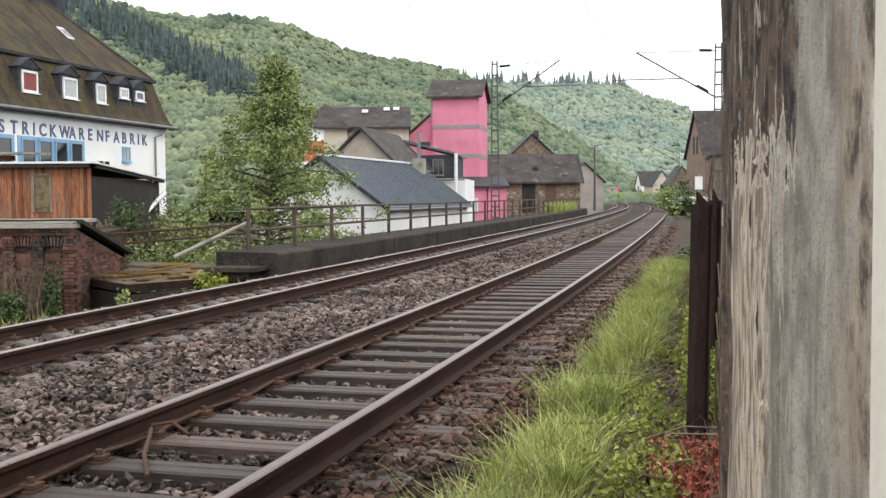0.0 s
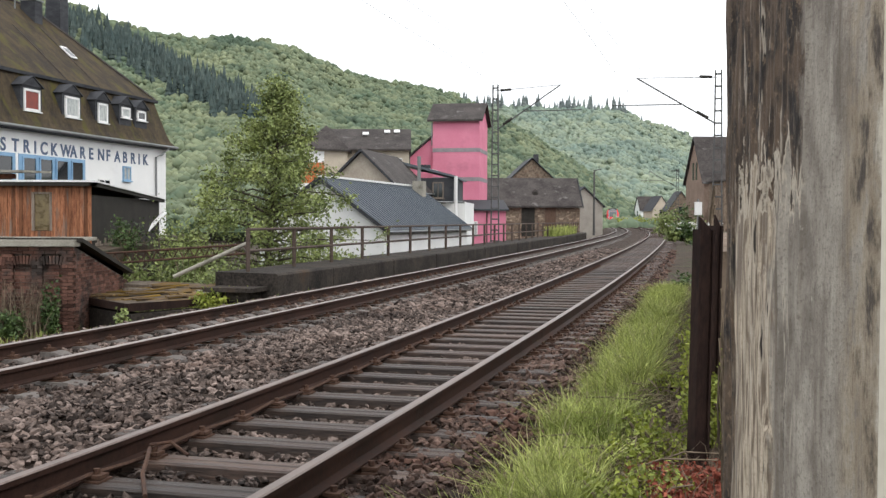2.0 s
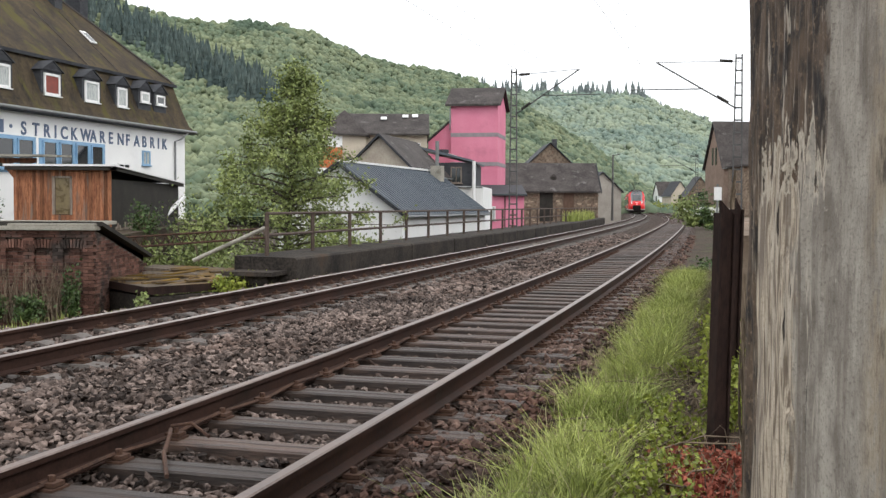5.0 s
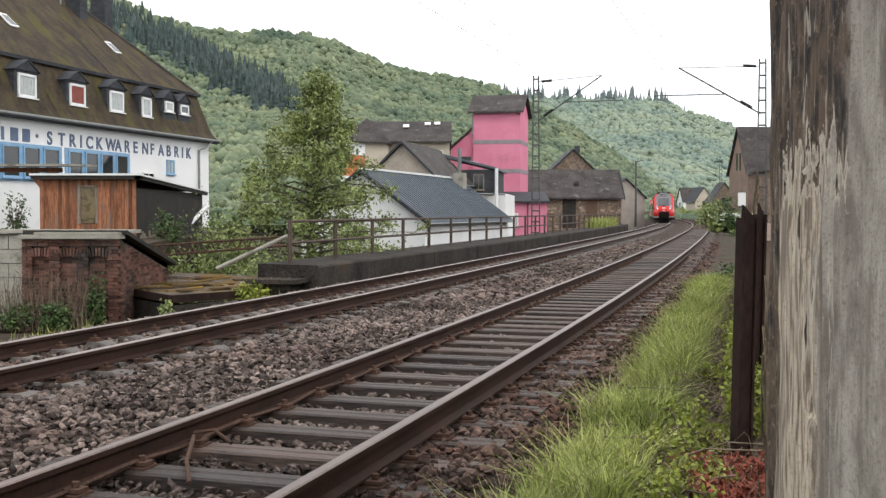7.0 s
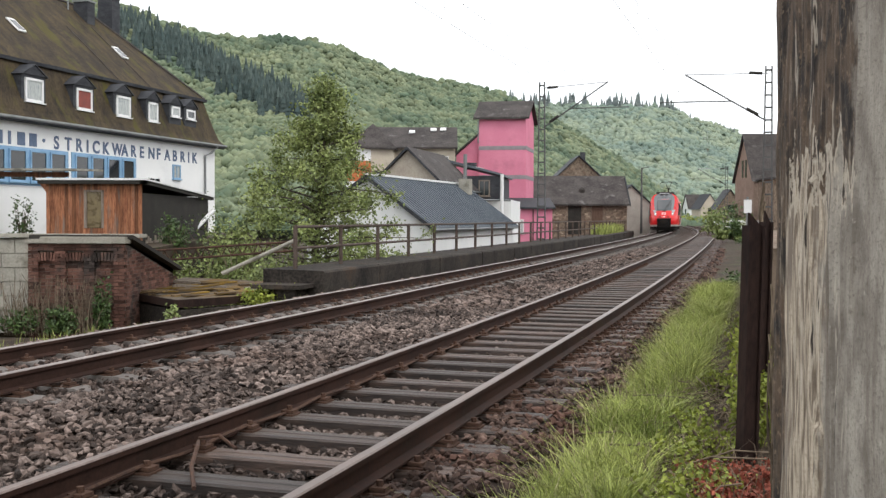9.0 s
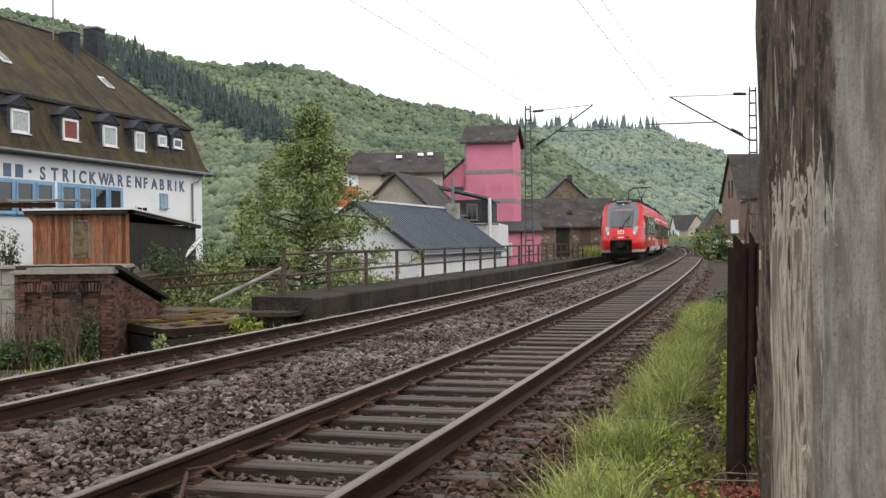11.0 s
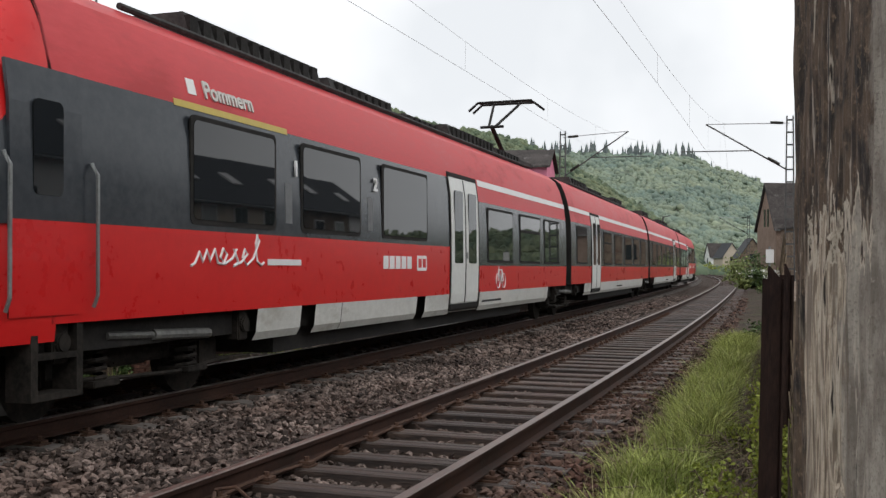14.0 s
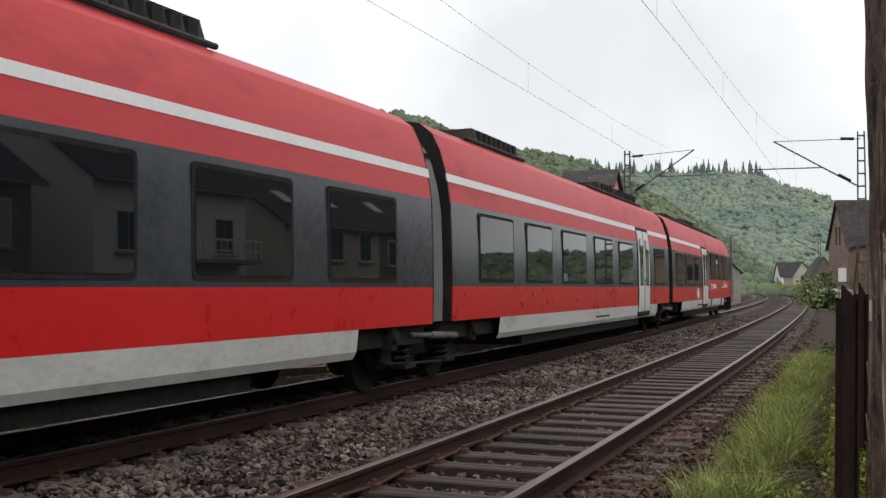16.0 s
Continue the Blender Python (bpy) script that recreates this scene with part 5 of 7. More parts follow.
def old_wall():
    """Weathered house wall at the viewer's right, its end facing the line, then a smooth cream corner."""
    plaster = wall_mat()
    m = Matrix.Translation((1.236, 4.0, 0)) @ pose(0, 0, 0, 0, 0, 85)
    w = thing("old_wall", m, "weathered old wall with streaked, peeling grey plaster", "wall", "", "structure")
    # local x runs away from the viewer, y to the left; the corner is at x = 0
    nx, nz = 260, 300
    def relief(x, z):
        flaky = min(1.0, max(0.0, (x + 1.05) / 0.15))
        y = 0.02 * noise.noise(Vector((x * 3.2, 0.0, z * 0.5))) + 0.006 * noise.noise(Vector((x * 9, 3.0, z * 3)))
        y += flaky * (0.014 * noise.noise(Vector((x * 19, 3.0, z * 1.2))) + 0.009 * noise.noise(Vector((x * 44, 7.0, z * 3.5))))
        # the long open crack, wandering down through the lime coat, and the raised seam beside it
        crack = -0.66 - 0.055 * (1.35 - z) + 0.05 * noise.noise(Vector((0, 5.0, z * 2.5))) + 0.014 * noise.noise(Vector((0, 9.0, z * 14)))
        if z < 1.5:
            y -= 0.03 * math.exp(-((x - crack) / 0.014) ** 2) * (0.5 + 0.5 * math.sin(z * 9 + 1))
            y += 0.012 * math.exp(-((x - crack - 0.05) / 0.03) ** 2)
        seam = -1.06 + 0.02 * noise.noise(Vector((0, 2.0, z * 3)))
        if 1.1 < z < 2.1:
            y += 0.011 * math.exp(-((x - seam) / 0.012) ** 2)
        return y - max(0.0, x + 0.05) * 0.9
    grid = [(-2.2 + 2.2 * i / nx, -0.5 + 4.5 * j / nz) for i in range(nx + 1) for j in range(nz + 1)]
    k = nz + 1
    f = [(i * k + j, i * k + j + 1, (i + 1) * k + j + 1, (i + 1) * k + j) for i in range(nx) for j in range(nz)]
    big_mesh("plaster_face", [(x, relief(x, z), z) for x, z in grid], f, plaster, "", "peeling streaked grey plaster", "", True, w)
    # the rough far end, seen edge on
    end = [(0.0 + 0.012 * noise.noise(Vector((y * 9, 2.0, z * 4))), relief(0, z) - y, z) for y in np.linspace(0, 1.2, 9) for z in np.linspace(-0.5, 4.0, k)]
    big_mesh("end_face", end, [(i * k + j, i * k + j + 1, (i + 1) * k + j + 1, (i + 1) * k + j) for i in range(8) for j in range(nz)], M_RUBBLE, "", "rough stone end of the wall", "", True, w)
    part("wall_core", Shape().box(-2.2, -0.04, -1.2, -0.12, -0.6, 4.0), M_RUBBLE, w)
    c = thing("cream_corner", Matrix.Translation((0.93, 2.02, 0)) @ pose(0, 0, 0, 0, 0, 88), "smooth cream-painted house corner", "wall", "", "structure")
    part("face", Shape().box(-3.5, 0, -2.5, 0, -0.6, 4.2), mat("cream_paint", (0.62, 0.58, 0.49), (0.68, 0.64, 0.55), 0.85, scale=1.5, fine=30, bump=0.2, depth=0.004), c, "", bevel=0.02)




def posts():
    # two rusty steel channel posts in front of the wall
    for x, y, top, sc, lab in ((1.90, 6.6, 1.40, 1.0, "rusty dark steel channel post beside the grass"), (2.22, 7.4, 1.42, 0.5, "second rusty steel post close to the wall")):
        p = thing("steel_post", pose(x, y, -0.35, 0.6, 0.8, 20), lab, "post", "steel posts by the wall")
        w = 0.05 * sc
        part("web", Shape().prism([(-w, -0.012, 0), (w, -0.012, 0), (w, -0.012, top + 0.27), (-w, -0.012, top + 0.36)], (0, 0.02, 0)), M_BLACKRUST, p)
        for sx in (-1, 1):
            part("flange", Shape().box(sx * w - 0.008, sx * w + 0.008, -0.03, 0.05, 0, top + 0.28), M_BLACKRUST, p)
    s = thing("track_sign", pose(11.0, 38.5, 0), "small white sign plate on a thin post", "sign")
    part("post", Shape().tube([(0, 0, -0.3), (0, 0, 2.2)], 0.04, 8), M_STEEL, s)
    part("plate", Shape().box(-0.15, 0.15, -0.05, -0.03, 1.6, 2.1), M_FRAME, s, "", bevel=0.01)


factory()
boarded_shed()
brick_shed()
terrace()
slate_house()
village()
platform_wall()
masts()
old_wall()
posts()


# ---- the train: four cars on shared bogies ----
M_RED = mat("traffic_red_paint", (0.56, 0.012, 0.014), (0.63, 0.02, 0.02), 0.3, scale=0.5, fine=6, bump=0.02, depth=0.002, coat=0.15, rough_by=0.06, spec=0.32)
# pinker copy of the red: sky reflection on upper side and roof, mixed in
M_REDTOP = mat("sky_tinted_red_roof_side", (0.50, 0.026, 0.033), (0.56, 0.05, 0.058), 0.5, scale=0.5, fine=5, stretch=(1, 1, 3), bump=0.03, depth=0.003, rough_by=0.1, spec=0.35, stain=(0.42, 0.03, 0.035), stain_scale=0.5)
M_BANDG = mat("anthracite_window_band", (0.03, 0.035, 0.042), (0.046, 0.053, 0.061), 0.2, scale=0.6, fine=10, bump=0.02, depth=0.001, coat=0.0, rough_by=0.05, spec=0.35)
M_GREYF = mat("grey_cab_surround", (0.10, 0.107, 0.115), (0.15, 0.157, 0.165), 0.4, scale=0.6, fine=8, bump=0.02, depth=0.002, coat=0.2)
M_LIGHTG = mat("light_grey_skirt", (0.50, 0.50, 0.47), (0.62, 0.62, 0.59), 0.5, scale=1.0, fine=10, stretch=(1, 1, 2), bump=0.04, depth=0.003, stain=(0.40, 0.38, 0.34), stain_scale=1.2)
M_DOORW = mat("pale_door_paint", (0.60, 0.61, 0.59), (0.70, 0.71, 0.69), 0.4, scale=1, fine=10, bump=0.02, depth=0.002)
M_TGLASS = pane_mat("tinted_train_glass", (0.008, 0.010, 0.012), 0.02, 0.5)
M_WSCREEN = pane_mat("windscreen_glass", (0.06, 0.064, 0.067), 0.03)
M_BLACK = mat("sooty_black", (0.012, 0.011, 0.011), (0.032, 0.03, 0.028), 0.75, scale=3, fine=20, bump=0.3, depth=0.006)
M_RUBBER = mat("grey_bellows", (0.17, 0.17, 0.165), (0.2, 0.2, 0.195), 0.6, scale=2, fine=15, bump=0)
M_ROOFBOX = mat("dark_roof_box", (0.03, 0.03, 0.03), (0.07, 0.07, 0.068), 0.8, scale=2, fine=15, bump=0.2, depth=0.004)
M_BOGIE = mat("bogie_grime", (0.010, 0.009, 0.008), (0.034, 0.029, 0.025), 0.9, 0.0, scale=3, fine=20, bump=0.4, depth=0.008, spec=0.2)
M_DAMPER = mat("dirty_damper_paint", (0.05, 0.05, 0.047), (0.15, 0.15, 0.142), 0.6, scale=3, fine=15, bump=0.2, depth=0.003)
M_LAMP = glow("headlight", (1.0, 0.97, 0.85), 1.2)
M_LED = glow("red_led_text", (0.9, 0.10, 0.06), 0.5)
M_LENS = pane_mat("lamp_lens", (0.34, 0.35, 0.355), 0.08)
M_LOGO = mat("white_marking", (0.7, 0.7, 0.7), (0.78, 0.78, 0.78), 0.5, scale=1, fine=20, bump=0)
M_YELLOW = mat("yellow_stripe", (0.48, 0.36, 0.06), (0.55, 0.42, 0.09), 0.5, scale=1, fine=20, bump=0)

# half cross-section, y out and z up, from the skirt to the roof's middle
SECTION = [(1.37, 0.53), (1.42, 0.62), (1.45, 0.88), (1.465, 1.38), (1.465, 2.05), (1.45, 2.60), (1.41, 2.90), (1.39, 3.02), (1.30, 3.36), (1.18, 3.62), (0.98, 3.78), (0.6, 3.86), (0, 3.88)]
ZS = [z for _, z in SECTION]
END, MID = 23.5, 20.25
LIFT = 0.32


def half_width(z):
    return float(np.interp(z, ZS, [y for y, _ in SECTION]))


def side_patch(x0, x1, z0, z1, side, proud=0.0, n=1):
    """A strip of the car's side between two stations and two heights."""
    zs = sorted({z0, z1, *[z for z in ZS if z0 < z < z1]})
    rows = [[(x, side * (half_width(z) + proud), z) for z in zs] for x in np.linspace(x0, x1, n + 1)]
    return Shape().loft(rows)


def slab(x0, x1, z0, z1, side, proud, thick=0.03):
    """A shallow raised panel on the side."""
    s = Shape()
    zs = sorted({z0, z1, *[z for z in ZS if z0 < z < z1]})
    out = [(side * (half_width(z) + proud), z) for z in zs]
    inn = [(side * (half_width(z) + proud - thick), z) for z in reversed(zs)]
    s.prism([(x0, y, z) for y, z in out + inn], (x1 - x0, 0, 0))
    return s


def rounded(x0, x1, z0, z1, side, proud, r=0.07):
    """A flat panel with rounded corners following the side."""
    pts = []
    for cx, cz, a0 in ((x1 - r, z1 - r, 0), (x0 + r, z1 - r, 90), (x0 + r, z0 + r, 180), (x1 - r, z0 + r, 270)):
        for k in range(5):
            a = radians(a0 + 22.5 * k)
            z = cz + r * math.sin(a)
            pts.append((cx + r * math.cos(a), side * (max(half_width(z0), half_width((z0 + z1) / 2)) + proud), z))
    return Shape().prism(pts, (0, -side * 0.02, 0))


def train_window(car, x0, x1, side, vent=False, z0=1.44, z1=2.52):
    w = part("window", rounded(x0, x1, z0, z1, side, 0.008), M_BLACK, car, "dark tinted window in a rubber seal")
    part("pane", rounded(x0 + 0.05, x1 - 0.05, z0 + 0.05, z1 - 0.05, side, 0.014), M_TGLASS, w)
    if vent:
        part("tilt_bar", slab(x0 + 0.04, x1 - 0.04, z1 - 0.40, z1 - 0.34, side, 0.022, 0.02), M_BLACK, w)


def train_door(car, x, side):
    d = part("door", slab(x - 0.89, x + 0.89, 0.56, 3.0, side, 0.006, 0.05), M_DOORW, car, "pale double-leaf sliding door")
    for s in (-1, 1):
        leaf = part("door_leaf", slab(min(x + s * 0.03, x + s * 0.82), max(x + s * 0.03, x + s * 0.82), 0.72, 2.92, side, 0.02, 0.03), M_DOORW, d)
        part("door_window", rounded(min(x + s * 0.18, x + s * 0.67), max(x + s * 0.18, x + s * 0.67), 1.42, 2.70, side, 0.026, 0.05), M_TGLASS, leaf)
    part("door_seal", slab(x - 0.02, x + 0.02, 0.72, 2.92, side, 0.024, 0.03), M_BLACK, d)
    for e in (-0.87, 0.87):
        part("door_seal", slab(x + e - 0.025, x + e + 0.025, 0.6, 2.98, side, 0.016, 0.03), M_BLACK, d)
    part("door_seal", slab(x - 0.89, x + 0.89, 2.94, 3.02, side, 0.016, 0.03), M_BLACK, d)
    part("door_button", slab(x - 0.12, x - 0.05, 1.50, 1.62, side, 0.03, 0.02), M_STEEL, d)
    part("door_sill", slab(x - 0.85, x + 0.85, 0.58, 0.70, side, 0.03, 0.05), M_BLACK, d)


def bicycle(car, x, z, side, s=0.36):
    sh = Shape()
    y = side * (half_width(z) + 0.012)
    for dx in (-0.5, 0.5):
        n = 14
        sh.tube([(x + (dx + 0.34 * math.cos(i * 6.2832 / n)) * s * 1.2, y, z + 0.34 * math.sin(i * 6.2832 / n) * s * 1.2) for i in range(n + 1)], 0.011, 5)
    for a, b in (((-0.5, 0), (-0.1, 0)), ((-0.1, 0), (0.35, 0.5)), ((-0.5, 0), (-0.2, 0.5)), ((-0.2, 0.5), (0.35, 0.5)), ((-0.2, 0.55), (-0.1, 0)), ((0.35, 0.62), (0.5, 0)), ((0.3, 0.64), (0.48, 0.66))):
        sh.tube([(x + a[0] * s * 1.2, y, z + a[1] * s * 1.2), (x + b[0] * s * 1.2, y, z + b[1] * s * 1.2)], 0.011, 5)
    part("bicycle_mark", sh, M_LOGO, car, "white bicycle symbol")


def bogie(car, x, big=True):
    b = part("bogie", Shape().box(x - 1.55, x + 1.55, -1.02, -0.86, 0.42, 0.66).box(x - 1.55, x + 1.55, 0.86, 1.02, 0.42, 0.66).box(x - 0.3, x + 0.3, -1.0, 1.0, 0.4, 0.75), M_BOGIE, car, "grimy black bogie frame", bevel=0.03)
    for dx in (-1.2, 1.2):
        for s in (-1, 1):
            w = part("wheel", Shape().tube([(x + dx, s * 0.69, 0.43), (x + dx, s * 0.82, 0.43)], 0.43, 24), M_BOGIE, b)
            part("hub", Shape().tube([(x + dx, s * 0.80, 0.43), (x + dx, s * 1.08, 0.43)], 0.13, 12), M_BOGIE, w)
            part("axle_box", Shape().box(x + dx - 0.2, x + dx + 0.2, min(s * 0.9, s * 1.12), max(s * 0.9, s * 1.12), 0.3, 0.6), M_BOGIE, b, bevel=0.03)
        for s in (-1, 1):
            part("spring", Shape().tube([(x + dx * 0.45, s * 0.98, 0.5), (x + dx * 0.45, s * 0.98, 0.95)], 0.08, 10), M_BOGIE, b)
            part("coil_spring", Shape().tube([(x + dx * 0.62 + 0.13 * math.cos(q * 0.9), s * 1.1 + 0.13 * math.sin(q * 0.9), 0.34 + 0.0115 * q) for q in range(46)], 0.024, 6), M_BOGIE, b)
            part("bracket", Shape().box(x + dx * 0.62 - 0.19, x + dx * 0.62 + 0.19, min(s * 0.92, s * 1.28), max(s * 0.92, s * 1.28), 0.28, 0.34), M_BOGIE, b, bevel=0.01)
            part("bracket", Shape().box(x + dx * 0.62 - 0.19, x + dx * 0.62 + 0.19, min(s * 0.92, s * 1.28), max(s * 0.92, s * 1.28), 0.86, 0.93), M_BOGIE, b, bevel=0.01)
            part("lifting_lug", Shape().box(x + dx * 1.25 - 0.1, x + dx * 1.25 + 0.1, min(s * 1.2, s * 1.38), max(s * 1.2, s * 1.38), 0.55, 1.0).tube([(x + dx * 1.25, s * 1.2, 0.72), (x + dx * 1.25, s * 1.42, 0.72)], 0.09, 10), M_BOGIE, b, bevel=0.015)
    for s in (-1, 1):
        part("damper", Shape().tube([(x - 0.9, s * 1.3, 0.66), (x + 0.1, s * 1.3, 0.70)], 0.055, 10).tube([(x + 0.1, s * 1.3, 0.70), (x + 0.8, s * 1.3, 0.73)], 0.035, 8), M_DAMPER, b, "dirty grey hydraulic damper")
        part("air_pipe", Shape().tube([(x - 1.5, s * 1.18, 0.36), (x - 0.5, s * 1.2, 0.30), (x + 0.4, s * 1.2, 0.33), (x + 1.4, s * 1.16, 0.38)], 0.022, 6), M_BOGIE, b)


def shell(car, x0, x1, step=None, skirt=()):
    """Sides, roof and frame; ahead of the station step the floor and window band lie LIFT higher."""
    for side in (-1, 1):
        for a, b, up in (((x0, step, 0.0), (step, x1, LIFT)) if step else ((x0, x1, 0.0),)):
            part("lower_side", side_patch(a, b, 0.88, 1.38 + up, side, 0, 6), M_RED, car, smooth=True)
            part("window_band", side_patch(a, b, 1.38 + up, 2.60 + up, side, 0, 6), M_BANDG, car, "anthracite window band", smooth=True)
            part("upper_side", side_patch(a, b, 2.60 + up, 3.62, side, 0, 6), M_REDTOP, car, "red upper side with sky reflection in its tint", smooth=True)
        for a, b in skirt:
            part("skirt", side_patch(a, b, 0.53, 0.88, side, 0.004, 2), M_LIGHTG, car, "light grey skirt panel")
    rows = [[(x, y, z) for y, z in SECTION[9:]] + [(x, -y, z) for y, z in reversed(SECTION[9:-1])] for x in (x0, x1)]
    part("roof", Shape().loft(rows), M_REDTOP, car, "red roof", smooth=True)
    part("underframe", Shape().box(x0, x1, -1.3, 1.3, 0.62, 0.9).box(x0 + 4.2, x1 - 4.2, -1.22, 1.22, 0.33, 0.62), M_BLACK, car)
    for x in (x0, x1):
        part("end_wall", Shape().prism([(x, y, z) for y, z in SECTION[2:]] + [(x, -y, z) for y, z in reversed(SECTION[2:-1])], (0.04 if x == x0 else -0.04, 0, 0)), M_BLACK, car)


def roof_gear(car, x0, x1, seed):
    rng = random.Random(seed)
    x = x0
    while x < x1 - 1.5:
        l = rng.uniform(1.6, 3.4)
        h = rng.choice((0.14, 0.26, 0.2))
        bx = part("roof_box", Shape().loft([[(x, -0.9, 3.8), (x, 0.9, 3.8), (x, 0.8, 3.86 + h), (x, -0.8, 3.86 + h)], [(min(x + l, x1), -0.9, 3.8), (min(x + l, x1), 0.9, 3.8), (min(x + l, x1), 0.8, 3.86 + h), (min(x + l, x1), -0.8, 3.86 + h)]], True).face((x, -0.9, 3.8), (x, 0.9, 3.8), (x, 0.8, 3.86 + h), (x, -0.8, 3.86 + h)).face((min(x + l, x1), -0.9, 3.8), (min(x + l, x1), 0.9, 3.8), (min(x + l, x1), 0.8, 3.86 + h), (min(x + l, x1), -0.8, 3.86 + h)), M_ROOFBOX, car, "dark grey rooftop equipment box")
        for s in (-1, 1):
            for k in range(int(l / 0.28)):
                xx = x + 0.15 + k * 0.28
                if xx < x1 - 0.2:
                    part("louvre", Shape().box(xx, xx + 0.16, min(s * 0.80, s * 0.89), max(s * 0.80, s * 0.89), 3.85, 3.82 + h), M_BLACK, bx)
        x += l + rng.uniform(0.25, 0.8)
    for s in (-1, 1):
        part("roof_cable", Shape().tube([(x0, s * 1.0, 3.82), (x1, s * 1.0, 3.82)], 0.035, 6), M_ROOFBOX, car)


def pantograph(car, x):
    p = part("pantograph", Shape().box(x - 0.9, x + 0.9, -0.6, -0.5, 4.0, 4.1).box(x - 0.9, x + 0.9, 0.5, 0.6, 4.0, 4.1).box(x - 0.9, x - 0.8, -0.6, 0.6, 4.0, 4.1).box(x + 0.8, x + 0.9, -0.6, 0.6, 4.0, 4.1), M_ROOFBOX, car, "raised black pantograph")
    part("lower_arm", Shape().tube([(x - 0.7, 0, 4.1), (x + 0.9, 0, 4.9)], 0.06, 8), M_BLACK, p)
    part("upper_arm", Shape().tube([(x + 0.9, 0.08, 4.9), (x - 0.55, 0.35, 5.66)], 0.035, 6).tube([(x + 0.9, -0.08, 4.9), (x - 0.55, -0.35, 5.66)], 0.035, 6).tube([(x + 0.9, -0.3, 4.9), (x + 0.9, 0.3, 4.9)], 0.04, 6), M_BLACK, p)
    for dx in (-0.75, -0.35):
        part("contact_strip", Shape().tube([(x + dx, -0.98, 5.52), (x + dx, -0.72, 5.73), (x + dx, 0.72, 5.73), (x + dx, 0.98, 5.52)], 0.035, 6), M_BLACK, p)
    part("strip_bow", Shape().tube([(x - 0.75, 0.7, 5.73), (x - 0.35, 0.7, 5.73)], 0.03, 5).tube([(x - 0.75, -0.7, 5.73), (x - 0.35, -0.7, 5.73)], 0.03, 5), M_BLACK, p)


NOSE_Z = (0.46, 0.62, 0.90, 1.15, 1.40, 1.62, 1.85, 2.05, 2.30, 2.60, 2.90, 3.20, 3.45, 3.65, 3.80, 3.88)
NOSE_X = (-0.30, -0.10, 0.04, 0.06, -0.02, -0.20, -0.34, -0.50, -0.78, -1.14, -1.52, -1.92, -2.24, -2.48, -2.62, -2.70)


def nose_point(z, a):
    """A point of the cab's shell: a from -90 to 90 degrees goes round the front; x = 0 is the tip."""
    tip = float(np.interp(z, NOSE_Z, NOSE_X))
    w = half_width(z) * (1.0 if z < 3.3 else 0.995)
    back = -2.75
    sa, ca = math.sin(radians(a)), math.cos(radians(a))
    r = float(np.interp(z, (1.3, 2.1, 3.2), (0.0, 0.65, 1.0)))      # the upper cab is rounder in plan than the bumper
    return (back + (tip - back) * max(ca, 0) ** (0.58 + 0.22 * r), w * math.copysign(abs(sa) ** (0.88 + 0.12 * r), sa), z)


def nose_patch(z0, z1, a0, a1, nz=10, na=16, proud=0.0):
    rows = []
    for i in range(nz + 1):
        z = z0 + (z1 - z0) * i / nz
        row = []
        for j in range(na + 1):
            a = a0[0] + (a0[1] - a0[0]) * i / nz if isinstance(a0, tuple) else a0
            b = a1[0] + (a1[1] - a1[0]) * i / nz if isinstance(a1, tuple) else a1
            x, y, zz = nose_point(z, a + (b - a) * j / na)
            row.append((x + proud, y * (1 + proud * 0.3), zz + proud * 0.5))
        rows.append(row)
    return Shape().loft(rows)


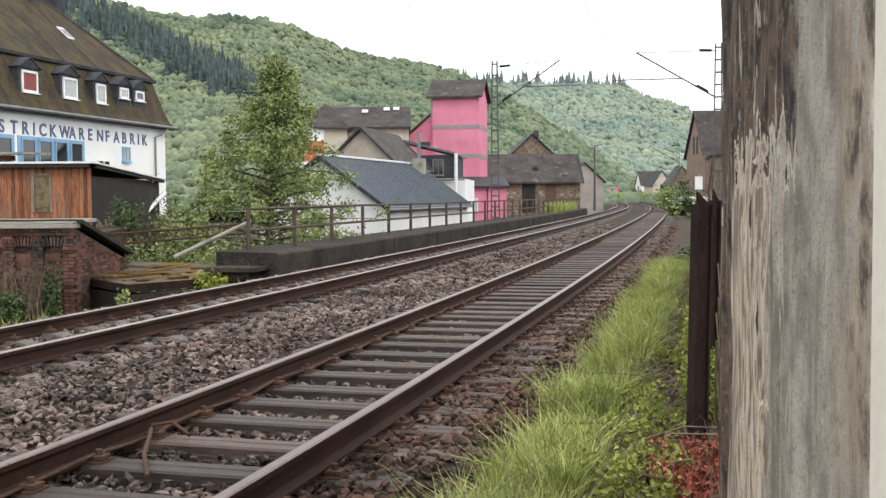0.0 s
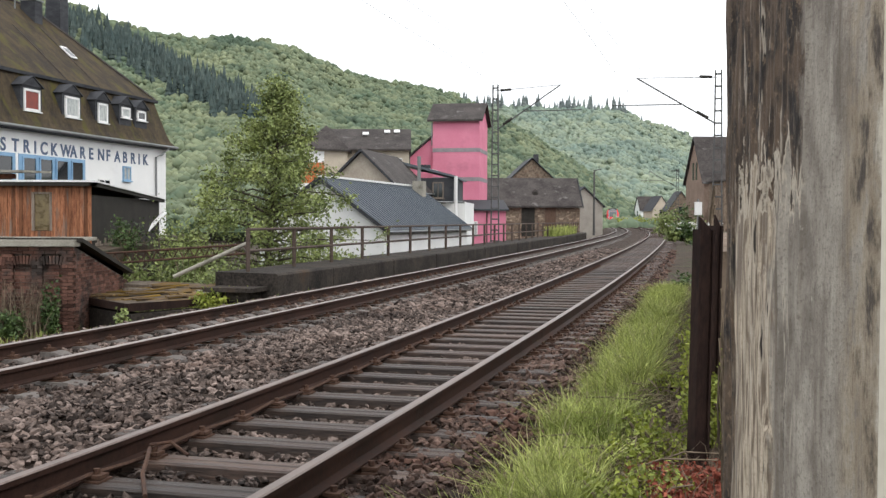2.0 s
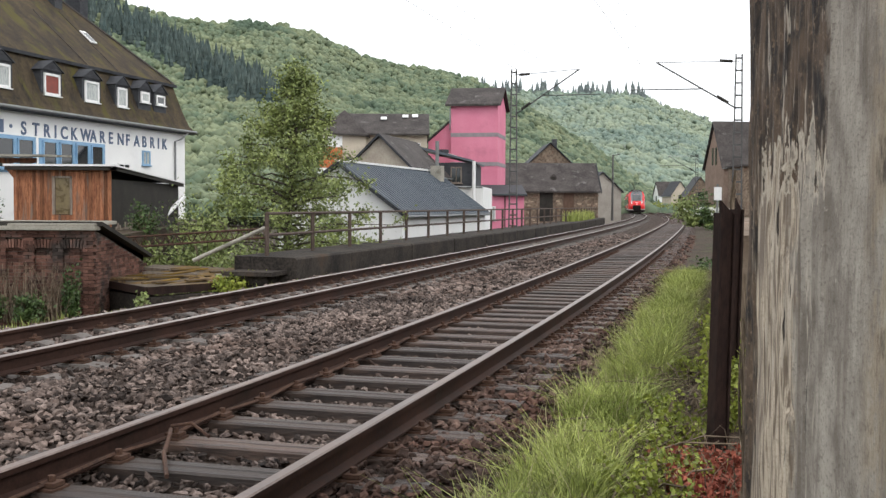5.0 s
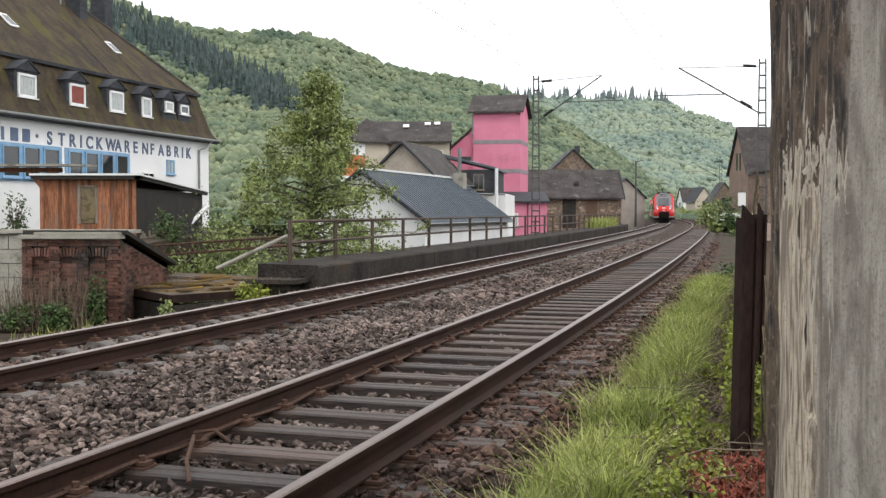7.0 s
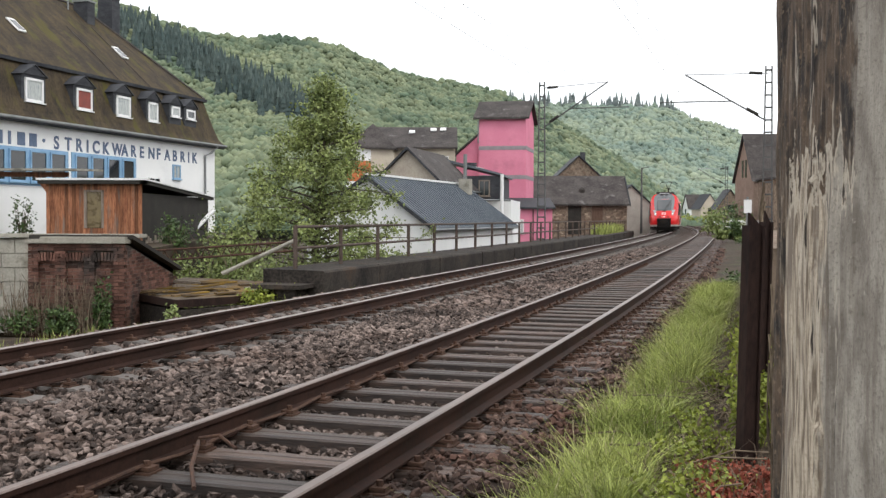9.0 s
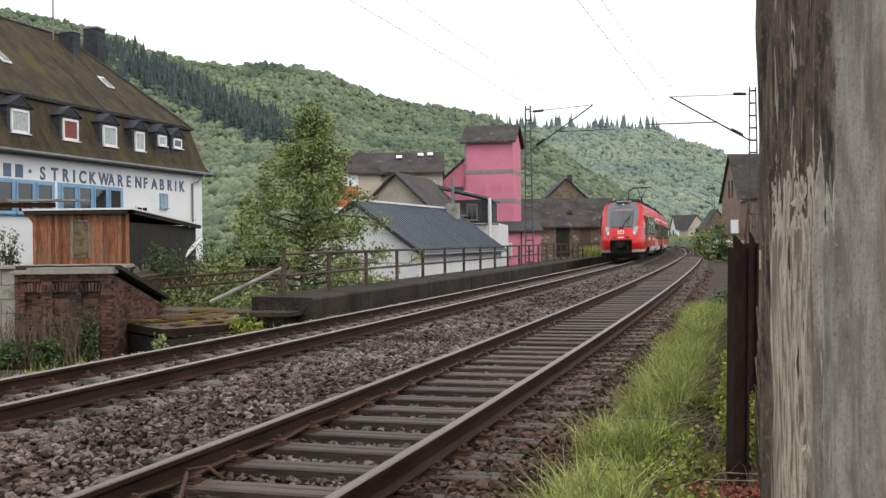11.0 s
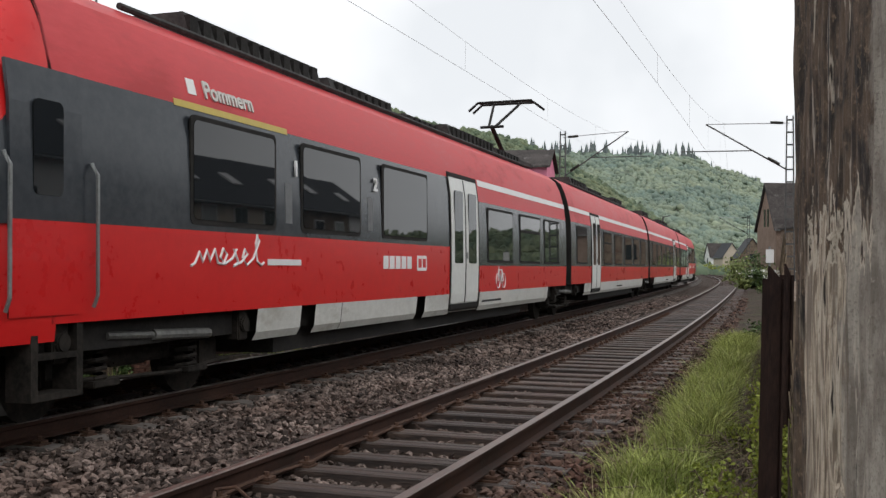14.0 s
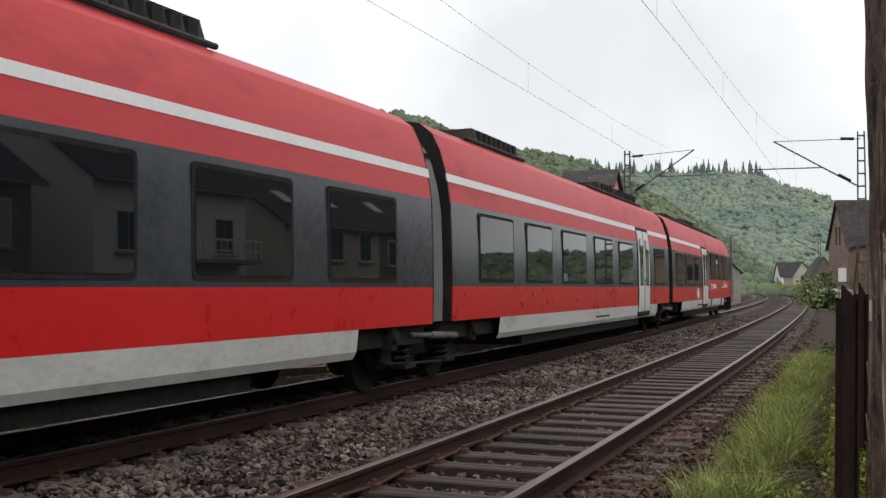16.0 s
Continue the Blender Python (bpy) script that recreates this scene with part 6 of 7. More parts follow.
def cab(car, at, lit=True):
    """The driving end; at: where the nose tip lies on the car's x, which points forward."""
    c = part("cab_shell", nose_patch(1.38, 1.62, -90, 90, 4, 60), M_RED, car, "glossy red rounded cab front", smooth=True)
    c.matrix_basis = pose(at, 0, 0)

    def put(name, sh, m, label="", smooth=True):
        return part(name, sh, m, c, label, smooth)
    put("cab_core", nose_patch(1.385, 3.86, -90, 90, 20, 60, -0.03), M_RED)
    for s in (-1, 1):
        a, b = (25, 90) if s > 0 else (-90, -25)
        put("lower_cheek", nose_patch(0.74, 1.38, a, b, 6, 24), M_RED)
        put("bumper", nose_patch(0.56, 0.74, s * 25, s * 84, 3, 24, 0.006), M_LIGHTG, "light grey bumper strip")
        put("side_of_cab", nose_patch(1.62, 2.86, s * 56, (s * 64, s * 84), 8, 8), M_RED)
        put("cab_side_band", nose_patch(1.66, 2.86, (s * 64, s * 84), s * 90, 8, 8), M_BANDG)
        put("pillar", nose_patch(1.62, 3.4, s * 33, (s * 58, s * 52), 10, 8), M_RED)
        put("grey_pillar", nose_patch(2.12, 3.6, (s * 28.5, s * 35), (s * 36, s * 54), 12, 8, 0.012), M_GREYF, "grey windscreen pillar")
        put("upper_side_of_cab", nose_patch(2.86, 3.88, (s * 54, s * 50), s * 90, 14, 14), M_RED)
        hl = put("headlight", nose_patch(1.66, 2.2, (s * 27.5, s * 31.5), (s * 36, s * 46), 8, 8, 0.016), M_LENS, "slanting headlight under clear lens")
        q = nose_point(1.8, s * 32)
        part("lamp", Shape().tube([(q[0] + 0.0, q[1], 1.8), (q[0] + 0.035, q[1], 1.8)], 0.045, 14), M_LAMP if lit else glow("tail_light", (1, 0.05, 0.03), 2.0), hl)
    put("forehead", nose_patch(3.5, 3.88, (-54, -50), (54, 50), 8, 40, 0.008), M_GREYF, "grey cab roof front")
    put("bonnet", nose_patch(1.62, 2.16, -33, 33, 6, 24), M_RED)
    put("windscreen_surround", nose_patch(2.12, 3.55, (-30, -37), (30, 37), 14, 24, 0.004), M_GREYF, "grey windscreen surround")
    put("windscreen_seal", nose_patch(2.165, 3.45, (-26.5, -32.5), (26.5, 32.5), 10, 20, 0.014), M_BLACK)
    ws = put("windscreen", nose_patch(2.2, 3.42, (-25.5, -31.5), (25.5, 31.5), 10, 20, 0.02), M_WSCREEN, "large raked windscreen")
    put("display", nose_patch(3.2, 3.42, (-30.2, -31.5), (30.2, 31.5), 2, 20, 0.026), M_GREYF)
    for a in (-18, -15, -6, -2.5, 1, 5, 9, 13):
        put("display_text", nose_patch(3.29, 3.31, a, a + 2.4, 2, 3, 0.036), M_LED, "red glowing display bar")
    q = nose_point(3.62, 0)
    put("top_lamp", Shape().tube([(q[0] - 0.05, 0, 3.62), (q[0] + 0.05, 0, 3.64)], 0.1, 14), M_LENS)
    p0, p1, p2 = nose_point(2.17, 0), nose_point(2.5, 8), nose_point(2.8, 18)
    part("wiper", Shape().tube([(p0[0] + 0.06, 0.05, 2.15), (p1[0] + 0.08, p1[1], 2.5), (p2[0] + 0.08, p2[1], 2.8)], 0.018, 6).tube([(nose_point(2.42, 17)[0] + 0.06, p2[1] - 0.05, 2.42), (nose_point(3.02, 19)[0] + 0.07, p2[1] + 0.1, 3.02)], 0.022, 6), M_BLACK, ws)
    put("wiper_recess", nose_patch(2.07, 2.17, -5, 5, 2, 6, 0.016), M_BLACK)
    # coupler bay and plough
    put("coupler_bay", Shape().box(-1.4, -0.3, -0.64, 0.64, 0.5, 1.36), M_BLACK, "dark coupler opening", False)
    put("bay_lip", nose_patch(1.30, 1.39, -25, 25, 2, 20, 0.01), M_BLACK)
    k = put("coupler", Shape().box(-0.35, 0.05, -0.28, 0.28, 0.95, 1.26).tube([(-0.1, 0, 1.0), (0.12, 0, 1.0)], 0.15, 12).box(-0.2, 0.1, -0.34, -0.2, 0.85, 1.15), M_BOGIE, "grimy automatic coupler head", False)
    part("hose", Shape().tube([(-0.2, 0.35, 1.1), (-0.05, 0.4, 0.75), (-0.1, 0.2, 0.62), (-0.2, 0.0, 0.8)], 0.035, 6), M_BLACK, k)
    put("plough", Shape().loft([[(nose_point(0.62, a)[0] - 0.25 - (0.62 - z) * 0.8, nose_point(0.62, a)[1] * 0.93, z) for a in range(-80, 81, 8)] for z in (0.2, 0.4, 0.6)]), M_BLACK, "black rail guard")
    for s in (-1, 1):
        for i in range(3):
            put("grille", nose_patch(1.44 + i * 0.055, 1.47 + i * 0.055, s * 9, s * 18, 1, 5, 0.012), M_BLACK)
    put("number_bar", nose_patch(1.50, 1.55, -4.5, 4.5, 1, 8, 0.012), M_LOGO)
    lg = put("emblem", nose_patch(1.74, 1.95, -6.5, 6.5, 2, 8, 0.014), M_LOGO, "white emblem plate with red bars")
    part("emblem_mark", nose_patch(1.775, 1.915, -4.6, -0.4, 2, 6, 0.018), M_RED, lg)
    part("emblem_mark", nose_patch(1.775, 1.915, 0.6, 4.6, 2, 6, 0.018), M_RED, lg)


def end_car(label, front):
    """x points along the train, forward; the joint end is at x = 0, the nose at x = END."""
    car = thing("train_car", Matrix(), label, "train car", "cars of the train")
    X = lambda d: END - d                         # distance behind the nose
    shell(car, 0.35, X(2.7), X(14.0), skirt=[(2.6, X(14.9)), (X(13.1), X(11.75)), (X(11.35), X(8.42)), (X(8.4), X(7.6)), (X(7.2), X(6.1))])
    cab(car, END, front)
    for side in (-1, 1):
        part("stripe", slab(0.35, X(14.92), 2.90, 3.02, side, 0.006, 0.02), M_LOGO, car, "thin white stripe")
        if front:
            part("class_stripe", slab(X(6.9), X(4.5), 2.90, 2.97, side, 0.006, 0.02), M_YELLOW, car, "yellow stripe over the first windows")
        dr = part("cab_door", slab(X(3.05), X(2.2), 0.95, 2.92, side, 0.008, 0.03), M_BANDG, car, "narrow cab door")
        part("cab_door_lower", slab(X(3.05), X(2.2), 0.95, 1.38 + LIFT, side, 0.012, 0.03), M_RED, dr)
        part("cab_door_window", rounded(X(2.8), X(2.45), 1.9, 2.65, side, 0.014, 0.06), M_TGLASS, dr)
        for dx in (3.16, 2.12):
            part("grab_rail", Shape().tube([(X(dx), side * 1.5, 1.0), (X(dx), side * 1.54, 1.1), (X(dx), side * 1.54, 2.1), (X(dx), side * 1.48, 2.2)], 0.018, 6), M_STEEL, dr)
        y0, y1 = min(side * 1.2, side * 1.44), max(side * 1.2, side * 1.44)
        for a, b, z0, z1, piece in ((3.1, 3.02, 0.28, 0.9, "step_hanger"), (2.55, 2.47, 0.28, 0.9, "step_hanger"), (3.02, 2.55, 0.28, 0.33, "step_tread"), (3.02, 2.55, 0.6, 0.65, "step_tread")):
            part(piece, Shape().box(X(a), X(b), y0, y1, z0, z1), M_BOGIE, car)
        for a, b, v in ((4.7, 6.5, False), (7.15, 9.0, False), (9.8, 11.8, True), (15.4, 17.4, False), (18.0, 20.0, True), (20.45, 22.2, False)):
            up = LIFT if a < 12 else 0.0
            train_window(car, X(b), X(a), side, v, 1.44 + up, 2.52 + up)
        train_door(car, X(13.9), side)
        y = side * (half_width(1.2) + 0.012)
        # flowing script mark and block mark on the red side
        stroke = [(0, 0.02), (0.05, 0.05), (0.10, 0.16), (0.14, 0.06), (0.19, 0.18), (0.23, 0.07), (0.29, 0.19), (0.33, 0.05), (0.40, 0.04), (0.45, 0.14), (0.40, 0.2), (0.36, 0.11), (0.42, 0.04), (0.52, 0.1), (0.58, 0.2), (0.54, 0.2), (0.60, 0.06), (0.53, 0.02), (0.64, 0.06), (0.73, 0.15), (0.69, 0.2), (0.66, 0.11), (0.72, 0.03), (0.81, 0.1), (0.9, 0.3), (0.87, 0.36), (0.85, 0.26), (0.87, 0.07), (0.93, 0.03), (0.97, 0.06)]
        part("script_mark", Shape().tube([(X(4.7) - u * 1.55, y, 1.33 + w) for u, w in stroke], 0.016, 5), M_LOGO, car, "white flowing script mark")
        part("script_mark", slab(X(7.15), X(6.3), 1.36, 1.43, side, 0.008, 0.02), M_LOGO, car)
        for i in range(5):
            part("name_bar", slab(X(9.85) - i * 0.25 - 0.19, X(9.85) - i * 0.25, 1.32, 1.51, side, 0.008, 0.02), M_LOGO, car)
        e = part("emblem", rounded(X(11.75), X(11.3), 1.29, 1.53, side, 0.008, 0.04), M_LOGO, car, "white square emblem")
        part("emblem_mark", slab(X(11.7), X(11.56), 1.34, 1.48, side, 0.012, 0.02), M_RED, e)
        part("emblem_mark", slab(X(11.49), X(11.35), 1.34, 1.48, side, 0.012, 0.02), M_RED, e)
        bicycle(car, X(16.4), 1.08, side)
        for num, d, cond in (("1", 6.82, front), ("2", 9.35, True)):
            if cond:
                text(num, 0.26, Matrix.Translation((X(d) + (0.1 if side < 0 else 0) - 0.12, side * (half_width(2.2) + 0.012), 2.42)) @ pose(0, 0, 0, 90, 0, 0 if side < 0 else 180), M_LOGO, car, "class_number")
                part("notice", slab(X(d) - 0.1, X(d) + 0.08, 1.85, 2.32, side, 0.004, 0.02), mat("faint_notice", (0.09, 0.095, 0.1), (0.16, 0.165, 0.17), 0.5, scale=4, fine=14, bump=0), car)
        part("data_panel", slab(X(13.9) - 2.6, X(13.9) - 1.2, 0.68, 0.72, side, 0.008, 0.01), M_BANDG, car)
        if front:
            part("name_crest", slab(X(4.95), X(4.8), 3.06, 3.22, side, 0.008, 0.01), M_LOGO, car)
            text("Pommern", 0.26, Matrix.Translation((X(5.1) if side > 0 else X(6.3), side * (half_width(3.1) + 0.016), 3.06)) @ pose(0, 0, 0, 75, 0, 0 if side < 0 else 180), M_LIGHTG, car, "car_name")
    bogie(car, X(4.4))
    part("cab_vent", nose_patch(3.70, 3.84, 40, 75, 3, 12, 0.03), M_ROOFBOX, car).matrix_basis = pose(END - 0.6, 0, 0)
    part("cab_aircon", Shape().prism([(X(2.45), -0.42, 3.84), (X(2.45), 0.42, 3.84), (X(3.7), 0.5, 3.93), (X(3.7), -0.5, 3.93)], (0, 0, 0.03)), M_GREYF, car)
    roof_gear(car, X(20.5), X(4.2), 3 if front else 4)
    if front:
        pantograph(car, X(22.0))
    return car


def mid_car(label, first):
    car = thing("train_car", Matrix(), label, "train car", "cars of the train")
    shell(car, 0.35, MID - 0.35, skirt=[(2.6, MID - 2.6)])
    for side in (-1, 1):
        part("stripe", slab(0.35, MID - 0.35, 2.90, 3.02, side, 0.006, 0.02), M_LOGO, car, "thin white stripe")
        turn = (lambda d: MID - d) if first else (lambda d: d)
        dx = turn(4.72)
        train_door(car, dx, side)
        xs = [tuple(sorted((turn(a), turn(b)))) for a, b in ((6.3, 8.1), (1.2, 3.0), (8.9, 10.8), (11.6, 13.65), (14.4, 16.15), (16.9, 18.7))]
        for i, (a, b) in enumerate(xs):
            train_window(car, a, b, side, i == 0)
        part("data_panel", slab(MID / 2 - 0.9, MID / 2 + 0.5, 0.68, 0.72, side, 0.008, 0.01), M_BANDG, car)
    if first:
        roof_gear(car, 4.8, MID - 2.6, 8)
    else:
        roof_gear(car, MID - 5.6, MID - 2.2, 9)
        roof_gear(car, 2.6, 9.4, 10)
    # bellows and the shared bogie at the forward end
    b = part("bellows", Shape().loft([[(x, y * k, 0.95 + (z - 0.95) * k) for y, z in SECTION[2:]] + [(x, -y * k, 0.95 + (z - 0.95) * k) for y, z in reversed(SECTION[2:-1])] for x, k in [(MID - 0.36 + 0.0125 * i, 0.86 + 0.055 * abs(math.sin(i * math.pi / 8))) for i in range(41)]]), M_RUBBER, car, "ribbed grey gangway bellows")
    part("gangway", Shape().box(MID - 0.4, MID + 0.4, -1.15, 1.15, 0.8, 3.3), M_BLACK, car)
    bogie(car, MID)
    return car


def rear_joint(car):
    part("bellows", Shape().loft([[(x, y * k, 0.95 + (z - 0.95) * k) for y, z in SECTION[2:]] + [(x, -y * k, 0.95 + (z - 0.95) * k) for y, z in reversed(SECTION[2:-1])] for x, k in [(-0.36 + 0.0125 * i, 0.86 + 0.055 * abs(math.sin(i * math.pi / 8))) for i in range(41)]]), M_RUBBER, car, "ribbed grey gangway bellows")
    part("gangway", Shape().box(-0.4, 0.4, -1.15, 1.15, 0.8, 3.3), M_BLACK, car)
    bogie(car, 0)


CARS = [end_car("red driving car with raised pantograph and white double doors", True), mid_car("red middle car with dark window band and white stripe", True), mid_car("red middle car with rooftop equipment boxes", False), end_car("red rear driving car of the train", False)]
rear_joint(CARS[2])

# station of the nose, second by second
RUN_T = (0, 3.5, 6.5, 8.5, 11, 11.5, 12, 12.5, 13, 13.5, 14, 14.5, 15, 15.5, 16)
RUN_S = (283.5, 212.4, 154.2, 116, 67.2, 56.8, 45.5, 34.8, 24.2, 14.3, 5.17, -3.47, -12.25, -20.33, -29.13)


def motions():
    times = sorted({*np.arange(0, 11, 0.5), *np.arange(11, 16.01, 0.25)})
    offsets = [(0, END, False), (END, END + MID, False), (END + MID, END + 2 * MID, False), (END + 2 * MID, 2 * END + 2 * MID, True)]
    for car, (front, back, turned) in zip(CARS, offsets):
        rows = []
        for t in times:
            s = float(np.interp(t, RUN_T, RUN_S))
            if turned:      # the last car faces the other way: its joint end leads
                a, b = Vector(along(s + front, FAR, -0.02)), Vector(along(s + back, FAR, -0.02))
            else:
                a, b = Vector(along(s + back, FAR, -0.02)), Vector(along(s + front, FAR, -0.02))
            d = (b - a).normalized()
            yaw = math.degrees(math.atan2(d.y, d.x))
            lean = math.degrees(0.0363) * 0.4
            rows.append((float(t), Matrix.Translation(a) @ pose(0, 0, 0, 0, 0, yaw) @ pose(0, 0, 0, -lean if turned else lean)))
        walk(car, rows)


# ---- plants ----
def leaf_cloud(name, centres, size, rng, material, label="", category="", kind="", parent=None, spread=0.0, long=1.6):
    """Small diamond leaves, turned every way, at the given points."""
    n = len(centres)
    c = np.asarray(centres, float) + rng.normal(size=(n, 3)) * spread
    a, b = rng.normal(size=(n, 3)), rng.normal(size=(n, 3))
    a /= np.linalg.norm(a, axis=1)[:, None]
    b -= a * (a * b).sum(1)[:, None]
    b /= np.linalg.norm(b, axis=1)[:, None]
    r = (size * (0.6 + 0.8 * rng.random(n)))[:, None]
    v = np.stack([c - a * r * long / 2, c + b * r * 0.5 + a * r * 0.1, c + a * r * long / 2, c - b * r * 0.5 + a * r * 0.1], 1)
    f = np.arange(n * 4).reshape(n, 4)
    return big_mesh(name, v.reshape(-1, 3), f, material, kind, label, category, False, parent)


def blades(name, roots, height, width, rng, material, label, category, lean=0.35, bend=0.3, away=None):
    """Grass blades: a narrow bent strip each."""
    n = len(roots)
    a = rng.random(n) * 6.283
    h = height * (0.45 + 0.9 * rng.random(n))
    side = np.stack([np.cos(a), np.sin(a), np.zeros(n)], 1) * (width * (0.6 + 0.8 * rng.random(n)))[:, None]
    d = rng.random(n) * 6.283
    tilt = np.stack([np.cos(d), np.sin(d), np.zeros(n)], 1) * (lean * rng.random(n) * h)[:, None]
    if away is not None:
        tilt[:, :2] += away * h[:, None]
    up = np.array([0, 0, 1.0])
    mid = roots + tilt * 0.4 + up * (h * 0.55)[:, None]
    tip = roots + tilt * (1 + bend) + up * (h * (1 - 0.25 * rng.random(n)))[:, None]
    v = np.stack([roots - side, roots + side, mid + side * 0.8, mid - side * 0.8, tip + side * 0.12, tip - side * 0.12], 1)
    i = np.arange(n) * 6
    f = np.concatenate([np.stack([i, i + 1, i + 2, i + 3], 1), np.stack([i + 3, i + 2, i + 4, i + 5], 1)])
    return big_mesh(name, v.reshape(-1, 3), f, material, "stuff", label, category)


def line_points(rng, n, s0, s1, o0, o1, z=0.0):
    s, o = s0 + (s1 - s0) * rng.random(n), o0 + (o1 - o0) * rng.random(n)
    th = np.interp(s, SS, _th)
    g = np.array([ground_z(a, b) for a, b in zip(s, o)])
    return np.stack([np.interp(s, SS, _px) - np.cos(th) * o, np.interp(s, SS, _py) - np.sin(th) * o, g + z], 1)


def thicket(name, rng, x, y, z, r, h, n, size, material, label, category, stems=10):
    """A shrub: thin stems and leaves gathered in uneven clumps."""
    t = thing(name, pose(x, y, z), label, category)
    st = Shape()
    clumps = []
    for i in range(stems):
        a, q = rng.random() * 6.283, r * (0.3 + 0.7 * rng.random())
        top = Vector((math.cos(a) * q, math.sin(a) * q, h * (0.5 + 0.5 * rng.random())))
        st.tube([(top.x * 0.1, top.y * 0.1, 0), (top.x * 0.5, top.y * 0.5, top.z * 0.6), tuple(top)], 0.02, 5, 0.008)
        clumps += [np.array(top), np.array((top.x * 0.6, top.y * 0.6, top.z * 0.6)), np.array((top.x * 0.9, top.y * 0.9, top.z * 0.35))]
    tagged(part("undergrowth", st, M_TWIG, t), kind="stuff")
    c = np.array(clumps)[rng.integers(0, len(clumps), n)] + rng.normal(size=(n, 3)) * (r * 0.22, r * 0.22, h * 0.14)
    c[:, 2] = np.maximum(c[:, 2], 0.02)
    leaf_cloud("foliage", c, size, rng, material, parent=t)
    return t


def fruit_tree():
    rng = np.random.default_rng(17)
    rd = random.Random(17)
    t = thing("tree", pose(-4.75, 37.5, -2.6), "young-leaved fruit tree with dark crooked limbs behind the wall", "tree")
    heights = (0.6, 2.2, 3.2, 4.2, 5.2, 6.2, 7.2, 8.1, 8.7)
    radii = (2.2, 4.1, 4.1, 3.5, 2.8, 2.05, 1.25, 0.7, 0.25)
    spine = [Vector((0, 0, 0)), Vector((0.1, 0, 1.4)), Vector((-0.05, 0.1, 2.8)), Vector((0.15, 0, 4.4)), Vector((0.2, 0.1, 6.0)), Vector((0.35, 0, 7.6)), Vector((0.4, 0, 8.6))]
    part("trunk", Shape().tube(spine, 0.19, 9, 0.03), M_BARK, t)
    pts = []
    for i in range(84):
        u = 0.9 + 7.2 * ((i + rd.random()) / 84) ** 1.15
        k = min(int(u / 1.45), 5)
        base = spine[k].lerp(spine[k + 1], min(1, u / 1.45 - k))
        a = i * 2.4 + rd.uniform(-0.5, 0.5)
        reach = float(np.interp(base.z + 0.4, heights, radii)) * rd.uniform(0.7, 1.08)
        end = base + Vector((math.cos(a) * reach, math.sin(a) * reach, rd.uniform(-0.1, 0.75)))
        mid = base.lerp(end, 0.5) + Vector((rd.uniform(-0.2, 0.2), rd.uniform(-0.2, 0.2), rd.uniform(0.0, 0.3)))
        part("limb", Shape().tube([base, mid, end], 0.05 if base.z < 5 else 0.032, 6, 0.01), M_BARK, t)
        for j in range(9):
            q = base.lerp(mid, j / 4) if j < 4 else mid.lerp(end, (j - 3) / 5)
            twig = q + Vector((rd.uniform(-0.45, 0.45), rd.uniform(-0.45, 0.45), rd.uniform(-0.35, 0.4)))
            pts.append((q, twig, 0.45 + 0.55 * j / 8))
    tw = Shape()
    cs = []
    for q, e, wgt in pts:
        tw.tube([q, e], 0.009, 4, 0.004)
        n = int(80 * wgt ** 1.5 * rd.choice((0.1, 0.6, 1.0, 1.9)))
        p = np.array(q)[None] + (np.array(e) - np.array(q))[None] * rng.random((n, 1)) + rng.normal(size=(n, 3)) * 0.17
        cs.append(p)
    tagged(part("twigs", tw, M_BARK, t), kind="stuff")
    leaf_cloud("crown", np.concatenate(cs), 0.074, rng, M_LEAF, parent=t)


